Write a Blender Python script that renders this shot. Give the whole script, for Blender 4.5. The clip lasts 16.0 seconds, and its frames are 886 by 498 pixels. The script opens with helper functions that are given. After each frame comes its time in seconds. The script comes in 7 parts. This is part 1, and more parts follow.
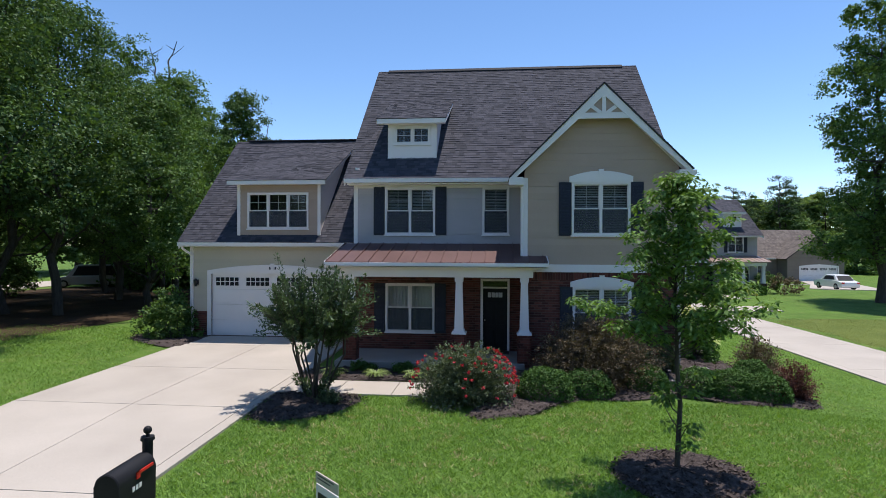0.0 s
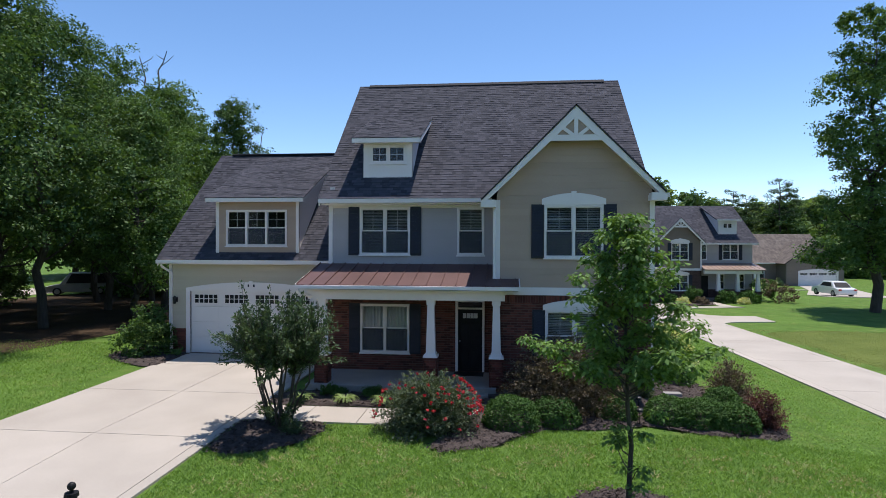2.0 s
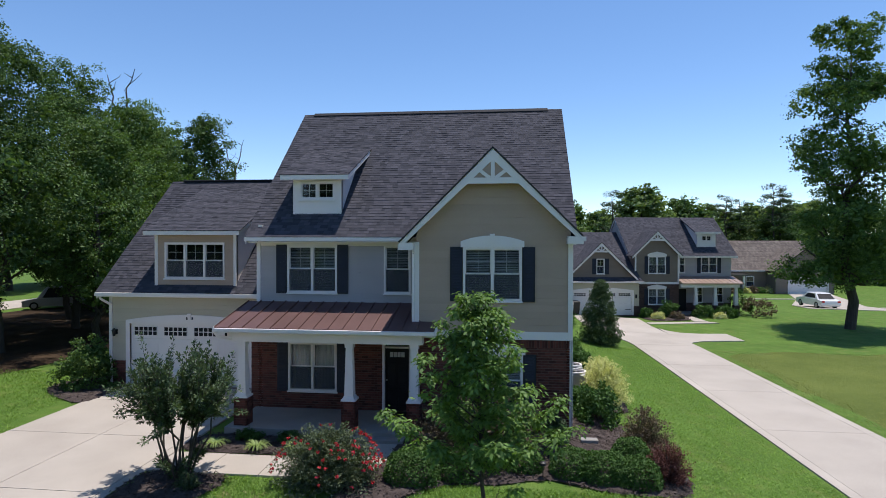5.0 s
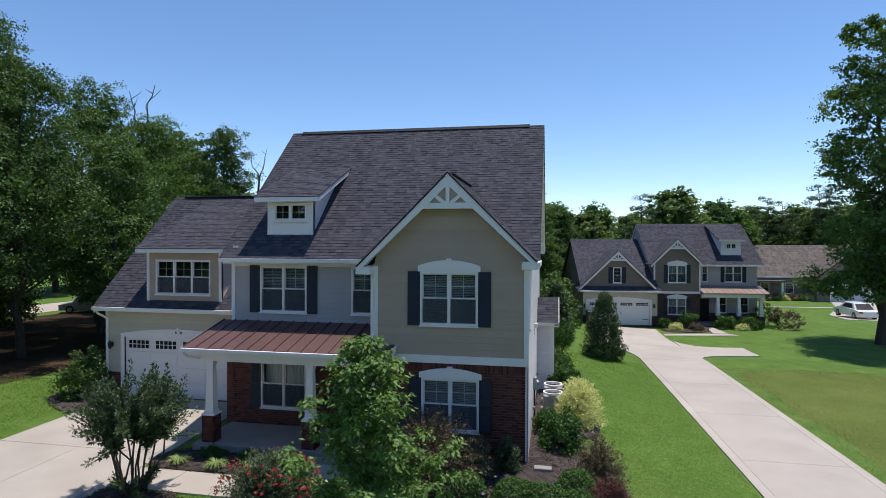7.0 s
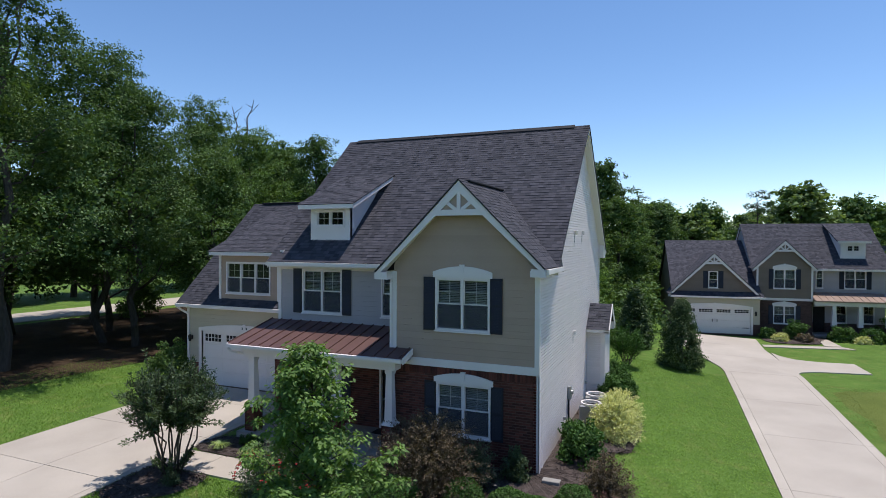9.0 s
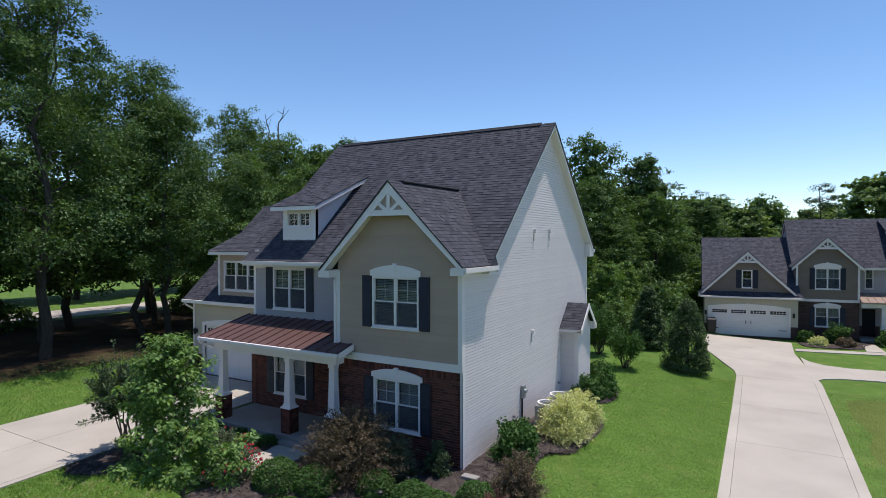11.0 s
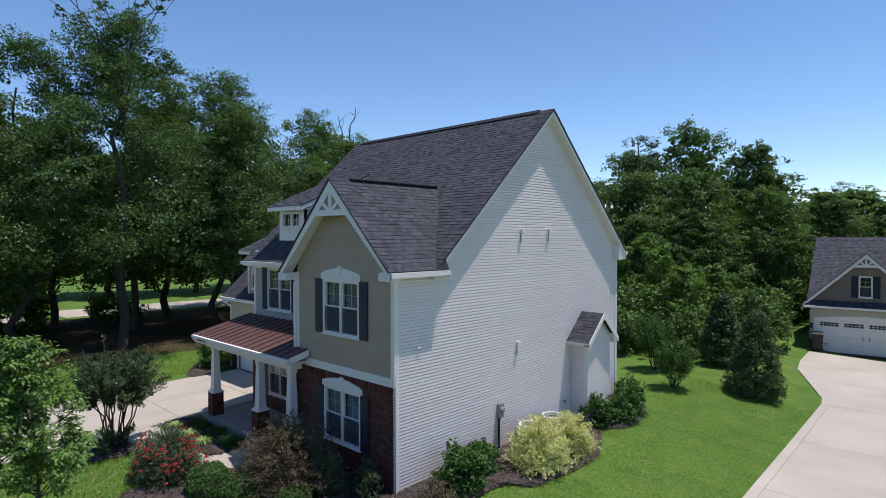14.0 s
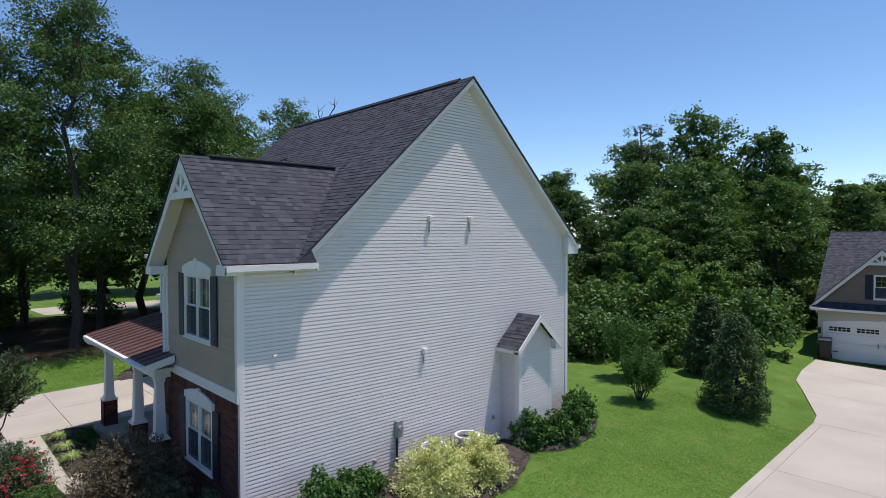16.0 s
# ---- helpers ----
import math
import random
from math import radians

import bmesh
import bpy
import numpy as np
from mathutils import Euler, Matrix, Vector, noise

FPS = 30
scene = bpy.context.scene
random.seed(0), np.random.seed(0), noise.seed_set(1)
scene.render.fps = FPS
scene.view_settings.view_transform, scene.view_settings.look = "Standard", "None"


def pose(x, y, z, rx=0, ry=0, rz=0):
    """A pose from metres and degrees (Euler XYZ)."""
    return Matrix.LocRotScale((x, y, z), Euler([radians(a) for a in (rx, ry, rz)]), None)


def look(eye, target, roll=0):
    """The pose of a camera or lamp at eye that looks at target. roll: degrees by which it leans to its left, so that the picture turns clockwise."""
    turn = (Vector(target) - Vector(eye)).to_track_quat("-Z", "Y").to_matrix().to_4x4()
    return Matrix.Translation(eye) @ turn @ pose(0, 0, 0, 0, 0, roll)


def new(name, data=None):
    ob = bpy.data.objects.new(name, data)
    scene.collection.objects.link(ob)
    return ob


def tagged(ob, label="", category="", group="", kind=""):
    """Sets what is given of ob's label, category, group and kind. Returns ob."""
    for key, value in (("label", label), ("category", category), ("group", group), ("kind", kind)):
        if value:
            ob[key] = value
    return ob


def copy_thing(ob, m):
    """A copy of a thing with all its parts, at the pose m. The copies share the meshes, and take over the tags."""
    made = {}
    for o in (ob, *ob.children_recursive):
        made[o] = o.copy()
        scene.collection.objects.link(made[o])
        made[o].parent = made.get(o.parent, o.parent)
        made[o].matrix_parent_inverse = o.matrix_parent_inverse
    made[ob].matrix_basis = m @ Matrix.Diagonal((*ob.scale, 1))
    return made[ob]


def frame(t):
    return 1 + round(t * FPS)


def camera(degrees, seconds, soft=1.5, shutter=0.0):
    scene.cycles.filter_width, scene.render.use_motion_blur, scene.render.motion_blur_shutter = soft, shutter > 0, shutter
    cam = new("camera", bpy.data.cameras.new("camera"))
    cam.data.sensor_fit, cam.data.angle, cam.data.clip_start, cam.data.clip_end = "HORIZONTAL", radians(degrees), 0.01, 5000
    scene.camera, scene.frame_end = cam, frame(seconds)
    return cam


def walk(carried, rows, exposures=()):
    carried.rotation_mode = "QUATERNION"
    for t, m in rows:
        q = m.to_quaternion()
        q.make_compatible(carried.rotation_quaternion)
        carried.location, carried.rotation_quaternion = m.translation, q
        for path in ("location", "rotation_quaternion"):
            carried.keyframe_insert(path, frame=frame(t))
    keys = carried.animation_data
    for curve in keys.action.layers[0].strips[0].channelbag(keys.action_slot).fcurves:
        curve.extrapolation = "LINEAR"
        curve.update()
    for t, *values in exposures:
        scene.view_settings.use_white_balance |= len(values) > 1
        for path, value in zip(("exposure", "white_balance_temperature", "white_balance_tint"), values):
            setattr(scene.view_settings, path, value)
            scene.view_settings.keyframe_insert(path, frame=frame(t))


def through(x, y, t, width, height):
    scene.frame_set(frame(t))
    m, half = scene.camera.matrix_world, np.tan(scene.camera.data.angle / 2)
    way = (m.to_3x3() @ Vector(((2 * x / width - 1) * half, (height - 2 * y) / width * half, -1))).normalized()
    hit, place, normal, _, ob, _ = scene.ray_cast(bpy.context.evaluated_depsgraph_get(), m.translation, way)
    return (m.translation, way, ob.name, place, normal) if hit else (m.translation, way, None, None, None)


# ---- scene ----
cam = camera(75.0, 16.0, soft=0.9)
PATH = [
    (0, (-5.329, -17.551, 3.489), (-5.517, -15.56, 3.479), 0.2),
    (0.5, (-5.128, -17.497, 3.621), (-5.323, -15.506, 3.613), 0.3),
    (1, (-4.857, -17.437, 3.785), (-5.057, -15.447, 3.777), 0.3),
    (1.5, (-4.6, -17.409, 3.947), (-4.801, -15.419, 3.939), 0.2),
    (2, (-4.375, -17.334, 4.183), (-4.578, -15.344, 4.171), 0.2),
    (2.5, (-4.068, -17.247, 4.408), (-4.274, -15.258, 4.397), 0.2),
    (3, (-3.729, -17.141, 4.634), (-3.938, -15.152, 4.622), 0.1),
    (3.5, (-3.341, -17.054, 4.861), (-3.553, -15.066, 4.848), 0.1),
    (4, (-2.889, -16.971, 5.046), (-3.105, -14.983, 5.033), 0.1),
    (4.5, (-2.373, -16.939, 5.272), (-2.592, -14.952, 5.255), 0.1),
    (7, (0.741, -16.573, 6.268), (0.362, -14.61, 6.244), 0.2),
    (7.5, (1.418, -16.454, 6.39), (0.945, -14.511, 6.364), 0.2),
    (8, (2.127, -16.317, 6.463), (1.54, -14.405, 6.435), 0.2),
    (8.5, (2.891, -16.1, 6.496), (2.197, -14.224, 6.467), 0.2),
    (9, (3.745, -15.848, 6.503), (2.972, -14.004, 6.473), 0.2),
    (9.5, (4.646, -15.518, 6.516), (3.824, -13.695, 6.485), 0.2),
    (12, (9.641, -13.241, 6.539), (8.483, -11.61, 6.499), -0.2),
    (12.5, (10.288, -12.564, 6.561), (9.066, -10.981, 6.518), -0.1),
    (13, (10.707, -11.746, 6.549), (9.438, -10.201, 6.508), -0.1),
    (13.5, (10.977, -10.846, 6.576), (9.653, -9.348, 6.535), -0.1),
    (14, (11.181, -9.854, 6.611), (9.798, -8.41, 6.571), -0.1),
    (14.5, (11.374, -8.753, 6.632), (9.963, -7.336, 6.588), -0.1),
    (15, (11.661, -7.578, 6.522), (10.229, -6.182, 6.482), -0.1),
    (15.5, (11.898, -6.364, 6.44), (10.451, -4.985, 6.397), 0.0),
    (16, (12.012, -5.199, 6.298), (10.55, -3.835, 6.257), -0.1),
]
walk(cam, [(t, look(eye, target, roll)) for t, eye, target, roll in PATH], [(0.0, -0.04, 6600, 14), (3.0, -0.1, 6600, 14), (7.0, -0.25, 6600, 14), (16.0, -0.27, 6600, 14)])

# ---- sky and sun ----
SUN_WAY = Vector((0.335, 0.45, 2.1)).normalized()
world = bpy.data.worlds.new("sky")
scene.world = world
world.use_nodes = True
wn = world.node_tree
sky = wn.nodes.new("ShaderNodeTexSky")
sky.sky_type = "NISHITA"
sky.sun_disc = False
sky.sun_elevation = math.asin(SUN_WAY.z)
sky.sun_rotation = math.atan2(SUN_WAY.x, SUN_WAY.y)
sky.altitude = 700
sky.air_density, sky.dust_density, sky.ozone_density = 0.88, 0.0, 2.6
clear = wn.nodes.new("ShaderNodeHueSaturation")
clear.inputs["Saturation"].default_value = 1.12
clear.inputs["Hue"].default_value = 0.499
wn.links.new(sky.outputs["Color"], clear.inputs["Color"])
wn.links.new(clear.outputs["Color"], wn.nodes["Background"].inputs["Color"])
wn.nodes["Background"].inputs["Strength"].default_value = 0.205
sun = new("sun", bpy.data.lights.new("sun", "SUN"))
sun.data.energy, sun.data.angle, sun.data.color = 5.4, radians(0.55), (1.0, 0.96, 0.89)
sun.matrix_world = look(SUN_WAY * 60, (0, 0, 0))

# ---- materials ----
def rgb(c):
    return (c[0], c[1], c[2], 1.0)


def surface(name, dark, light, scale=3.0, rough=0.8, bump=0.2, fine=60.0, metal=0.0, vary=0.0, island=False, stretch=(1, 1, 1), spec=0.4, dist=0.01, second=None):
    """A two-scale noise material: broad stains, fine grain and relief, with an optional difference from piece to piece."""
    m = bpy.data.materials.new(name)
    m.use_nodes = True
    n, l = m.node_tree.nodes, m.node_tree.links
    bsdf = n["Principled BSDF"]
    coord, mapping = n.new("ShaderNodeTexCoord"), n.new("ShaderNodeMapping")
    l.new(coord.outputs["Object"], mapping.inputs["Vector"])
    mapping.inputs["Scale"].default_value = stretch
    broad, grain = n.new("ShaderNodeTexNoise"), n.new("ShaderNodeTexNoise")
    for tex, sc in ((broad, scale), (grain, fine)):
        l.new(mapping.outputs["Vector"], tex.inputs["Vector"])
        tex.inputs["Scale"].default_value = sc
        tex.inputs["Detail"].default_value = 6
    ramp = n.new("ShaderNodeValToRGB")
    ramp.color_ramp.elements[0].position, ramp.color_ramp.elements[1].position = 0.32, 0.68
    ramp.color_ramp.elements[0].color, ramp.color_ramp.elements[1].color = rgb(dark), rgb(light)
    both = n.new("ShaderNodeMath")
    both.operation = "MULTIPLY_ADD"
    both.inputs[1].default_value = 0.45
    l.new(grain.outputs["Fac"], both.inputs[0])
    half = n.new("ShaderNodeMath")
    half.operation = "MULTIPLY"
    half.inputs[1].default_value = 0.55
    l.new(broad.outputs["Fac"], half.inputs[0])
    l.new(half.outputs[0], both.inputs[2])
    l.new(both.outputs[0], ramp.inputs["Fac"])
    out = ramp.outputs["Color"]
    if second:
        pick, blend = n.new("ShaderNodeTexWhiteNoise"), n.new("ShaderNodeMixRGB")
        pick.noise_dimensions = "1D"
        l.new(n.new("ShaderNodeNewGeometry").outputs["Random Per Island"] if island else n.new("ShaderNodeObjectInfo").outputs["Random"], pick.inputs["W"])
        l.new(pick.outputs["Value"], blend.inputs["Fac"])
        l.new(out, blend.inputs["Color1"])
        blend.inputs["Color2"].default_value = rgb(second)
        out = blend.outputs["Color"]
    if vary:
        hsv = n.new("ShaderNodeHueSaturation")
        span = n.new("ShaderNodeMapRange")
        span.inputs["To Min"].default_value, span.inputs["To Max"].default_value = 1 - vary, 1 + vary
        if island:
            l.new(n.new("ShaderNodeNewGeometry").outputs["Random Per Island"], span.inputs["Value"])
        else:
            l.new(n.new("ShaderNodeObjectInfo").outputs["Random"], span.inputs["Value"])
        l.new(span.outputs["Result"], hsv.inputs["Value"])
        l.new(out, hsv.inputs["Color"])
        out = hsv.outputs["Color"]
    l.new(out, bsdf.inputs["Base Color"])
    bsdf.inputs["Roughness"].default_value = rough
    bsdf.inputs["Metallic"].default_value = metal
    bsdf.inputs["Specular IOR Level"].default_value = spec
    if bump:
        b = n.new("ShaderNodeBump")
        b.inputs["Strength"].default_value, b.inputs["Distance"].default_value = bump, dist
        l.new(grain.outputs["Fac"], b.inputs["Height"])
        l.new(b.outputs["Normal"], bsdf.inputs["Normal"])
    return m


def leafy(name, dark, light, through=0.35, spread=0.35):
    """Foliage: colour from leaf to leaf, some light passing through."""
    m = bpy.data.materials.new(name)
    m.use_nodes = True
    n, l = m.node_tree.nodes, m.node_tree.links
    n.remove(n["Principled BSDF"])
    out = n["Material Output"]
    geo, tone, ramp = n.new("ShaderNodeNewGeometry"), n.new("ShaderNodeTexNoise"), n.new("ShaderNodeValToRGB")
    coord = n.new("ShaderNodeTexCoord")
    l.new(coord.outputs["Object"], tone.inputs["Vector"])
    tone.inputs["Scale"].default_value = 0.6
    mix = n.new("ShaderNodeMath")
    mix.operation = "MULTIPLY_ADD"
    mix.inputs[1].default_value = 0.55
    l.new(geo.outputs["Random Per Island"], mix.inputs[0])
    half = n.new("ShaderNodeMath")
    half.operation = "MULTIPLY"
    half.inputs[1].default_value = 0.5
    l.new(tone.outputs["Fac"], half.inputs[0])
    l.new(half.outputs[0], mix.inputs[2])
    l.new(mix.outputs[0], ramp.inputs["Fac"])
    ramp.color_ramp.elements[0].color, ramp.color_ramp.elements[1].color = rgb(dark), rgb(light)
    ramp.color_ramp.elements[0].position, ramp.color_ramp.elements[1].position = 0.5 - spread, 0.5 + spread
    front, back, gloss = n.new("ShaderNodeBsdfDiffuse"), n.new("ShaderNodeBsdfTranslucent"), n.new("ShaderNodeBsdfGlossy")
    l.new(ramp.outputs["Color"], front.inputs["Color"])
    warm = n.new("ShaderNodeMixRGB")
    warm.blend_type = "MULTIPLY"
    warm.inputs["Fac"].default_value = 1.0
    warm.inputs["Color2"].default_value = (1.0, 1.0, 0.45, 1)
    l.new(ramp.outputs["Color"], warm.inputs["Color1"])
    l.new(warm.outputs["Color"], back.inputs["Color"])
    a = n.new("ShaderNodeMixShader")
    a.inputs["Fac"].default_value = through
    l.new(front.outputs[0], a.inputs[1])
    l.new(back.outputs[0], a.inputs[2])
    gloss.inputs["Roughness"].default_value = 0.6
    gloss.inputs["Color"].default_value = (0.8, 0.85, 0.8, 1)
    b = n.new("ShaderNodeMixShader")
    b.inputs["Fac"].default_value = 0.025
    l.new(a.outputs[0], b.inputs[1])
    l.new(gloss.outputs[0], b.inputs[2])
    l.new(b.outputs[0], out.inputs["Surface"])
    return m


def glazing(name):
    m = bpy.data.materials.new(name)
    m.use_nodes = True
    n, l = m.node_tree.nodes, m.node_tree.links
    n.remove(n["Principled BSDF"])
    clear, gloss, mix, edge = n.new("ShaderNodeBsdfTransparent"), n.new("ShaderNodeBsdfGlossy"), n.new("ShaderNodeMixShader"), n.new("ShaderNodeLayerWeight")
    steep, share = n.new("ShaderNodeMath"), n.new("ShaderNodeMath")
    clear.inputs["Color"].default_value = (0.88, 0.90, 0.90, 1)
    gloss.inputs["Roughness"].default_value = 0.02
    edge.inputs["Blend"].default_value = 0.5
    steep.operation, share.operation = "POWER", "MULTIPLY_ADD"
    steep.inputs[1].default_value = 5.0
    share.inputs[1].default_value, share.inputs[2].default_value = 0.8, 0.03
    l.new(edge.outputs["Facing"], steep.inputs[0])
    l.new(steep.outputs[0], share.inputs[0])
    l.new(share.outputs[0], mix.inputs["Fac"])
    l.new(clear.outputs[0], mix.inputs[1])
    l.new(gloss.outputs[0], mix.inputs[2])
    l.new(mix.outputs[0], n["Material Output"].inputs["Surface"])
    return m


WHITE = surface("white_trim", (0.78, 0.72, 0.705), (0.83, 0.77, 0.755), 1.5, 0.5, 0.03)
VINYL = surface("pale_grey_vinyl", (0.76, 0.685, 0.675), (0.81, 0.735, 0.725), 0.8, 0.5, 0.04, 40, vary=0.03)
BEIGE = surface("beige_fibre_board", (0.41, 0.300, 0.238), (0.455, 0.338, 0.268), 1.2, 0.7, 0.08, 40, vary=0.04)
CREAM = surface("cream_board", (0.47, 0.42, 0.33), (0.52, 0.47, 0.375), 1.0, 0.65, 0.05, 40, vary=0.03)
GREYB = surface("grey_board", (0.39, 0.36, 0.37), (0.44, 0.405, 0.415), 1.0, 0.65, 0.05, 40, vary=0.03)
TAUPE = surface("taupe_board", (0.185, 0.142, 0.115), (0.225, 0.175, 0.143), 1.0, 0.7, 0.05, 40, vary=0.04)
MORTAR = surface("mortar", (0.11, 0.060, 0.048), (0.16, 0.10, 0.08), 8, 0.95, 0.3)
BRICK = surface("red_brick", (0.075, 0.022, 0.017), (0.145, 0.046, 0.034), 5, 0.9, 0.3, 90, vary=0.5, island=True)
BRICK1 = surface("red_brick_single", (0.075, 0.022, 0.017), (0.145, 0.046, 0.034), 5, 0.9, 0.3, 90, vary=0.5)
DARKBRICK = surface("dark_brick", (0.05, 0.03, 0.028), (0.09, 0.055, 0.05), 6, 0.9, 0.3, 90, vary=0.3, island=True)
SHINGLE = surface("asphalt_shingle", (0.034, 0.036, 0.046), (0.048, 0.050, 0.062), 2.5, 0.92, 0.5, 120, vary=0.12, island=True, spec=0.2, second=(0.078, 0.077, 0.093))
SHINGLE1 = surface("asphalt_shingle_single", (0.034, 0.036, 0.046), (0.048, 0.050, 0.062), 2.5, 0.92, 0.5, 120, vary=0.12, spec=0.2, second=(0.078, 0.077, 0.093))
BROWNROOF = surface("brown_shingle", (0.105, 0.086, 0.076), (0.175, 0.148, 0.130), 1.0, 0.92, 0.4, 60, vary=0.25, island=True, spec=0.2)
RIDGE = surface("black_ridge_vent", (0.010, 0.011, 0.016), (0.018, 0.019, 0.026), 4, 0.85, 0.1)
UNDERLAY = surface("roof_deck", (0.03, 0.028, 0.03), (0.05, 0.047, 0.05), 4, 0.95, 0.1)
METALROOF = surface("oxide_red_metal", (0.105, 0.055, 0.049), (0.145, 0.078, 0.07), 1.2, 0.5, 0.02, 30, metal=0.15)
TINROOF = surface("tan_metal", (0.30, 0.21, 0.17), (0.38, 0.28, 0.23), 1.2, 0.42, 0.02, 30, metal=0.15)
NAVY = surface("navy_shutter", (0.010, 0.012, 0.022), (0.020, 0.022, 0.036), 3, 0.5, 0.05)
BLACKP = surface("black_paint", (0.008, 0.008, 0.010), (0.018, 0.018, 0.020), 4, 0.55, 0.03, spec=0.2)
BLIND = surface("blind_slat", (0.36, 0.36, 0.37), (0.44, 0.44, 0.45), 3, 0.7, 0.02)
CURTAIN = surface("sheer_curtain", (0.5, 0.5, 0.5), (0.62, 0.62, 0.62), 3, 0.9, 0.05, stretch=(6, 6, 0.6))
CONCRETE = surface("pale_concrete", (0.360, 0.318, 0.272), (0.480, 0.430, 0.372), 0.5, 0.9, 0.15, 45, vary=0.04)
FLOORC = surface("porch_concrete", (0.24, 0.225, 0.21), (0.31, 0.295, 0.275), 1.2, 0.9, 0.15, 45)
MULCH = surface("bark_mulch", (0.026, 0.019, 0.017), (0.112, 0.086, 0.078), 6, 0.98, 0.9, 40, dist=0.04)
CHIP = surface("bark_chip", (0.026, 0.019, 0.017), (0.112, 0.086, 0.078), 6, 0.98, 0.4, 40, vary=0.5, island=True)
BARK = surface("grey_bark", (0.034, 0.028, 0.023), (0.095, 0.080, 0.066), 4, 0.95, 0.8, 25, stretch=(3, 3, 0.5), dist=0.03)
GLASS = glazing("window_glass")
GALV = surface("grey_metal", (0.30, 0.31, 0.32), (0.4, 0.41, 0.42), 5, 0.45, 0.05, metal=0.5)
DARKMETAL = surface("dark_metal", (0.02, 0.02, 0.022), (0.04, 0.04, 0.042), 5, 0.45, 0.05, metal=0.4)
REDP = surface("red_plastic", (0.5, 0.02, 0.015), (0.62, 0.03, 0.025), 5, 0.4, 0.02)
# Near-black paint that stands in for the shade of the unlit rooms.
INSIDE = surface("unlit_room_dark", (0.035, 0.033, 0.031), (0.05, 0.047, 0.045), 1, 0.9, 0.02)


def veil(name, color, open_part):
    m = bpy.data.materials.new(name)
    m.use_nodes = True
    n, l = m.node_tree.nodes, m.node_tree.links
    n.remove(n["Principled BSDF"])
    clear, cloth, mix = n.new("ShaderNodeBsdfTransparent"), n.new("ShaderNodeBsdfDiffuse"), n.new("ShaderNodeMixShader")
    cloth.inputs["Color"].default_value = rgb(color)
    mix.inputs["Fac"].default_value = open_part
    l.new(cloth.outputs[0], mix.inputs[1])
    l.new(clear.outputs[0], mix.inputs[2])
    l.new(mix.outputs[0], n["Material Output"].inputs["Surface"])
    return m


MESH = veil("insect_mesh", (0.10, 0.105, 0.118), 0.5)

# ---- builders ----
def mesh_object(name, bm, material):
    me = bpy.data.meshes.new(name)
    bm.to_mesh(me)
    bm.free()
    me.materials.append(material)
    return new(name, me)


def part(name, bm, material, parent, label=""):
    ob = mesh_object(name, bm, material)
    ob.parent = parent
    return tagged(ob, label) if label else ob


def raw(name, verts, faces, material, parent=None, smooth=False):
    me = bpy.data.meshes.new(name)
    me.from_pydata(verts, [], faces)
    me.materials.append(material)
    if smooth:
        me.shade_smooth()
    ob = new(name, me)
    ob.parent = parent
    return ob


def thing(name, label, category, place=None, group="", kind=""):
    ob = new(name)
    ob.empty_display_size = 0.2
    ob.matrix_world = place or Matrix()
    return tagged(ob, label, category, group, kind)


def solid(bm, corners):
    """A six-sided block from eight corners: four below, four above, in the same order."""
    v = [bm.verts.new(c) for c in corners]
    for f in ((3, 2, 1, 0), (4, 5, 6, 7), (0, 1, 5, 4), (1, 2, 6, 5), (2, 3, 7, 6), (3, 0, 4, 7)):
        bm.faces.new([v[i] for i in f])
    return v


def block(bm, x0, x1, y0, y1, z0, z1, m=None):
    c = [Vector(p) for p in ((x0, y0, z0), (x1, y0, z0), (x1, y1, z0), (x0, y1, z0), (x0, y0, z1), (x1, y0, z1), (x1, y1, z1), (x0, y1, z1))]
    return solid(bm, [m @ p for p in c] if m else c)


def tidy(bm, width=0.0):
    if width:
        bmesh.ops.bevel(bm, geom=bm.edges[:], offset=width, segments=1, affect="EDGES")
    bmesh.ops.recalc_face_normals(bm, faces=bm.faces[:])
    return bm


def tube(bm, a, b, ra, rb, sides=8, caps=True):
    a, b = Vector(a), Vector(b)
    turn = (b - a).to_track_quat("Z", "Y").to_matrix()
    rings = []
    for p, r in ((a, ra), (b, rb)):
        rings.append([bm.verts.new(p + turn @ Vector((r * math.cos(2 * math.pi * i / sides), r * math.sin(2 * math.pi * i / sides), 0))) for i in range(sides)])
    for i in range(sides):
        j = (i + 1) % sides
        bm.faces.new((rings[0][i], rings[0][j], rings[1][j], rings[1][i]))
    if caps:
        bm.faces.new(rings[0][::-1])
        bm.faces.new(rings[1])


# A wall is laid out in its own plane: u along it, v up, n outwards.
def facing(way, offset):
    """The matrix from (u, v, n) to the house: way 'front' (n to -y), 'right' (n to +x), 'left' (n to -x), 'back'."""
    if way == "front":
        return Matrix(((1, 0, 0, 0), (0, 0, -1, offset), (0, 1, 0, 0), (0, 0, 0, 1)))
    if way == "right":
        return Matrix(((0, 0, 1, offset), (1, 0, 0, 0), (0, 1, 0, 0), (0, 0, 0, 1)))
    if way == "left":
        return Matrix(((0, 0, -1, offset), (-1, 0, 0, 0), (0, 1, 0, 0), (0, 0, 0, 1)))
    return Matrix(((-1, 0, 0, 0), (0, 0, 1, offset), (0, 1, 0, 0), (0, 0, 0, 1)))


def gaps(u0, u1, va, vb, openings):
    spans = [(u0, u1)]
    for a, b, c, d in openings:
        if min(vb, d) - max(va, c) > 1e-4:
            spans = [s for x, y in spans for s in ((x, min(y, a)), (max(x, b), y)) if s[1] - s[0] > 1e-4]
    return spans


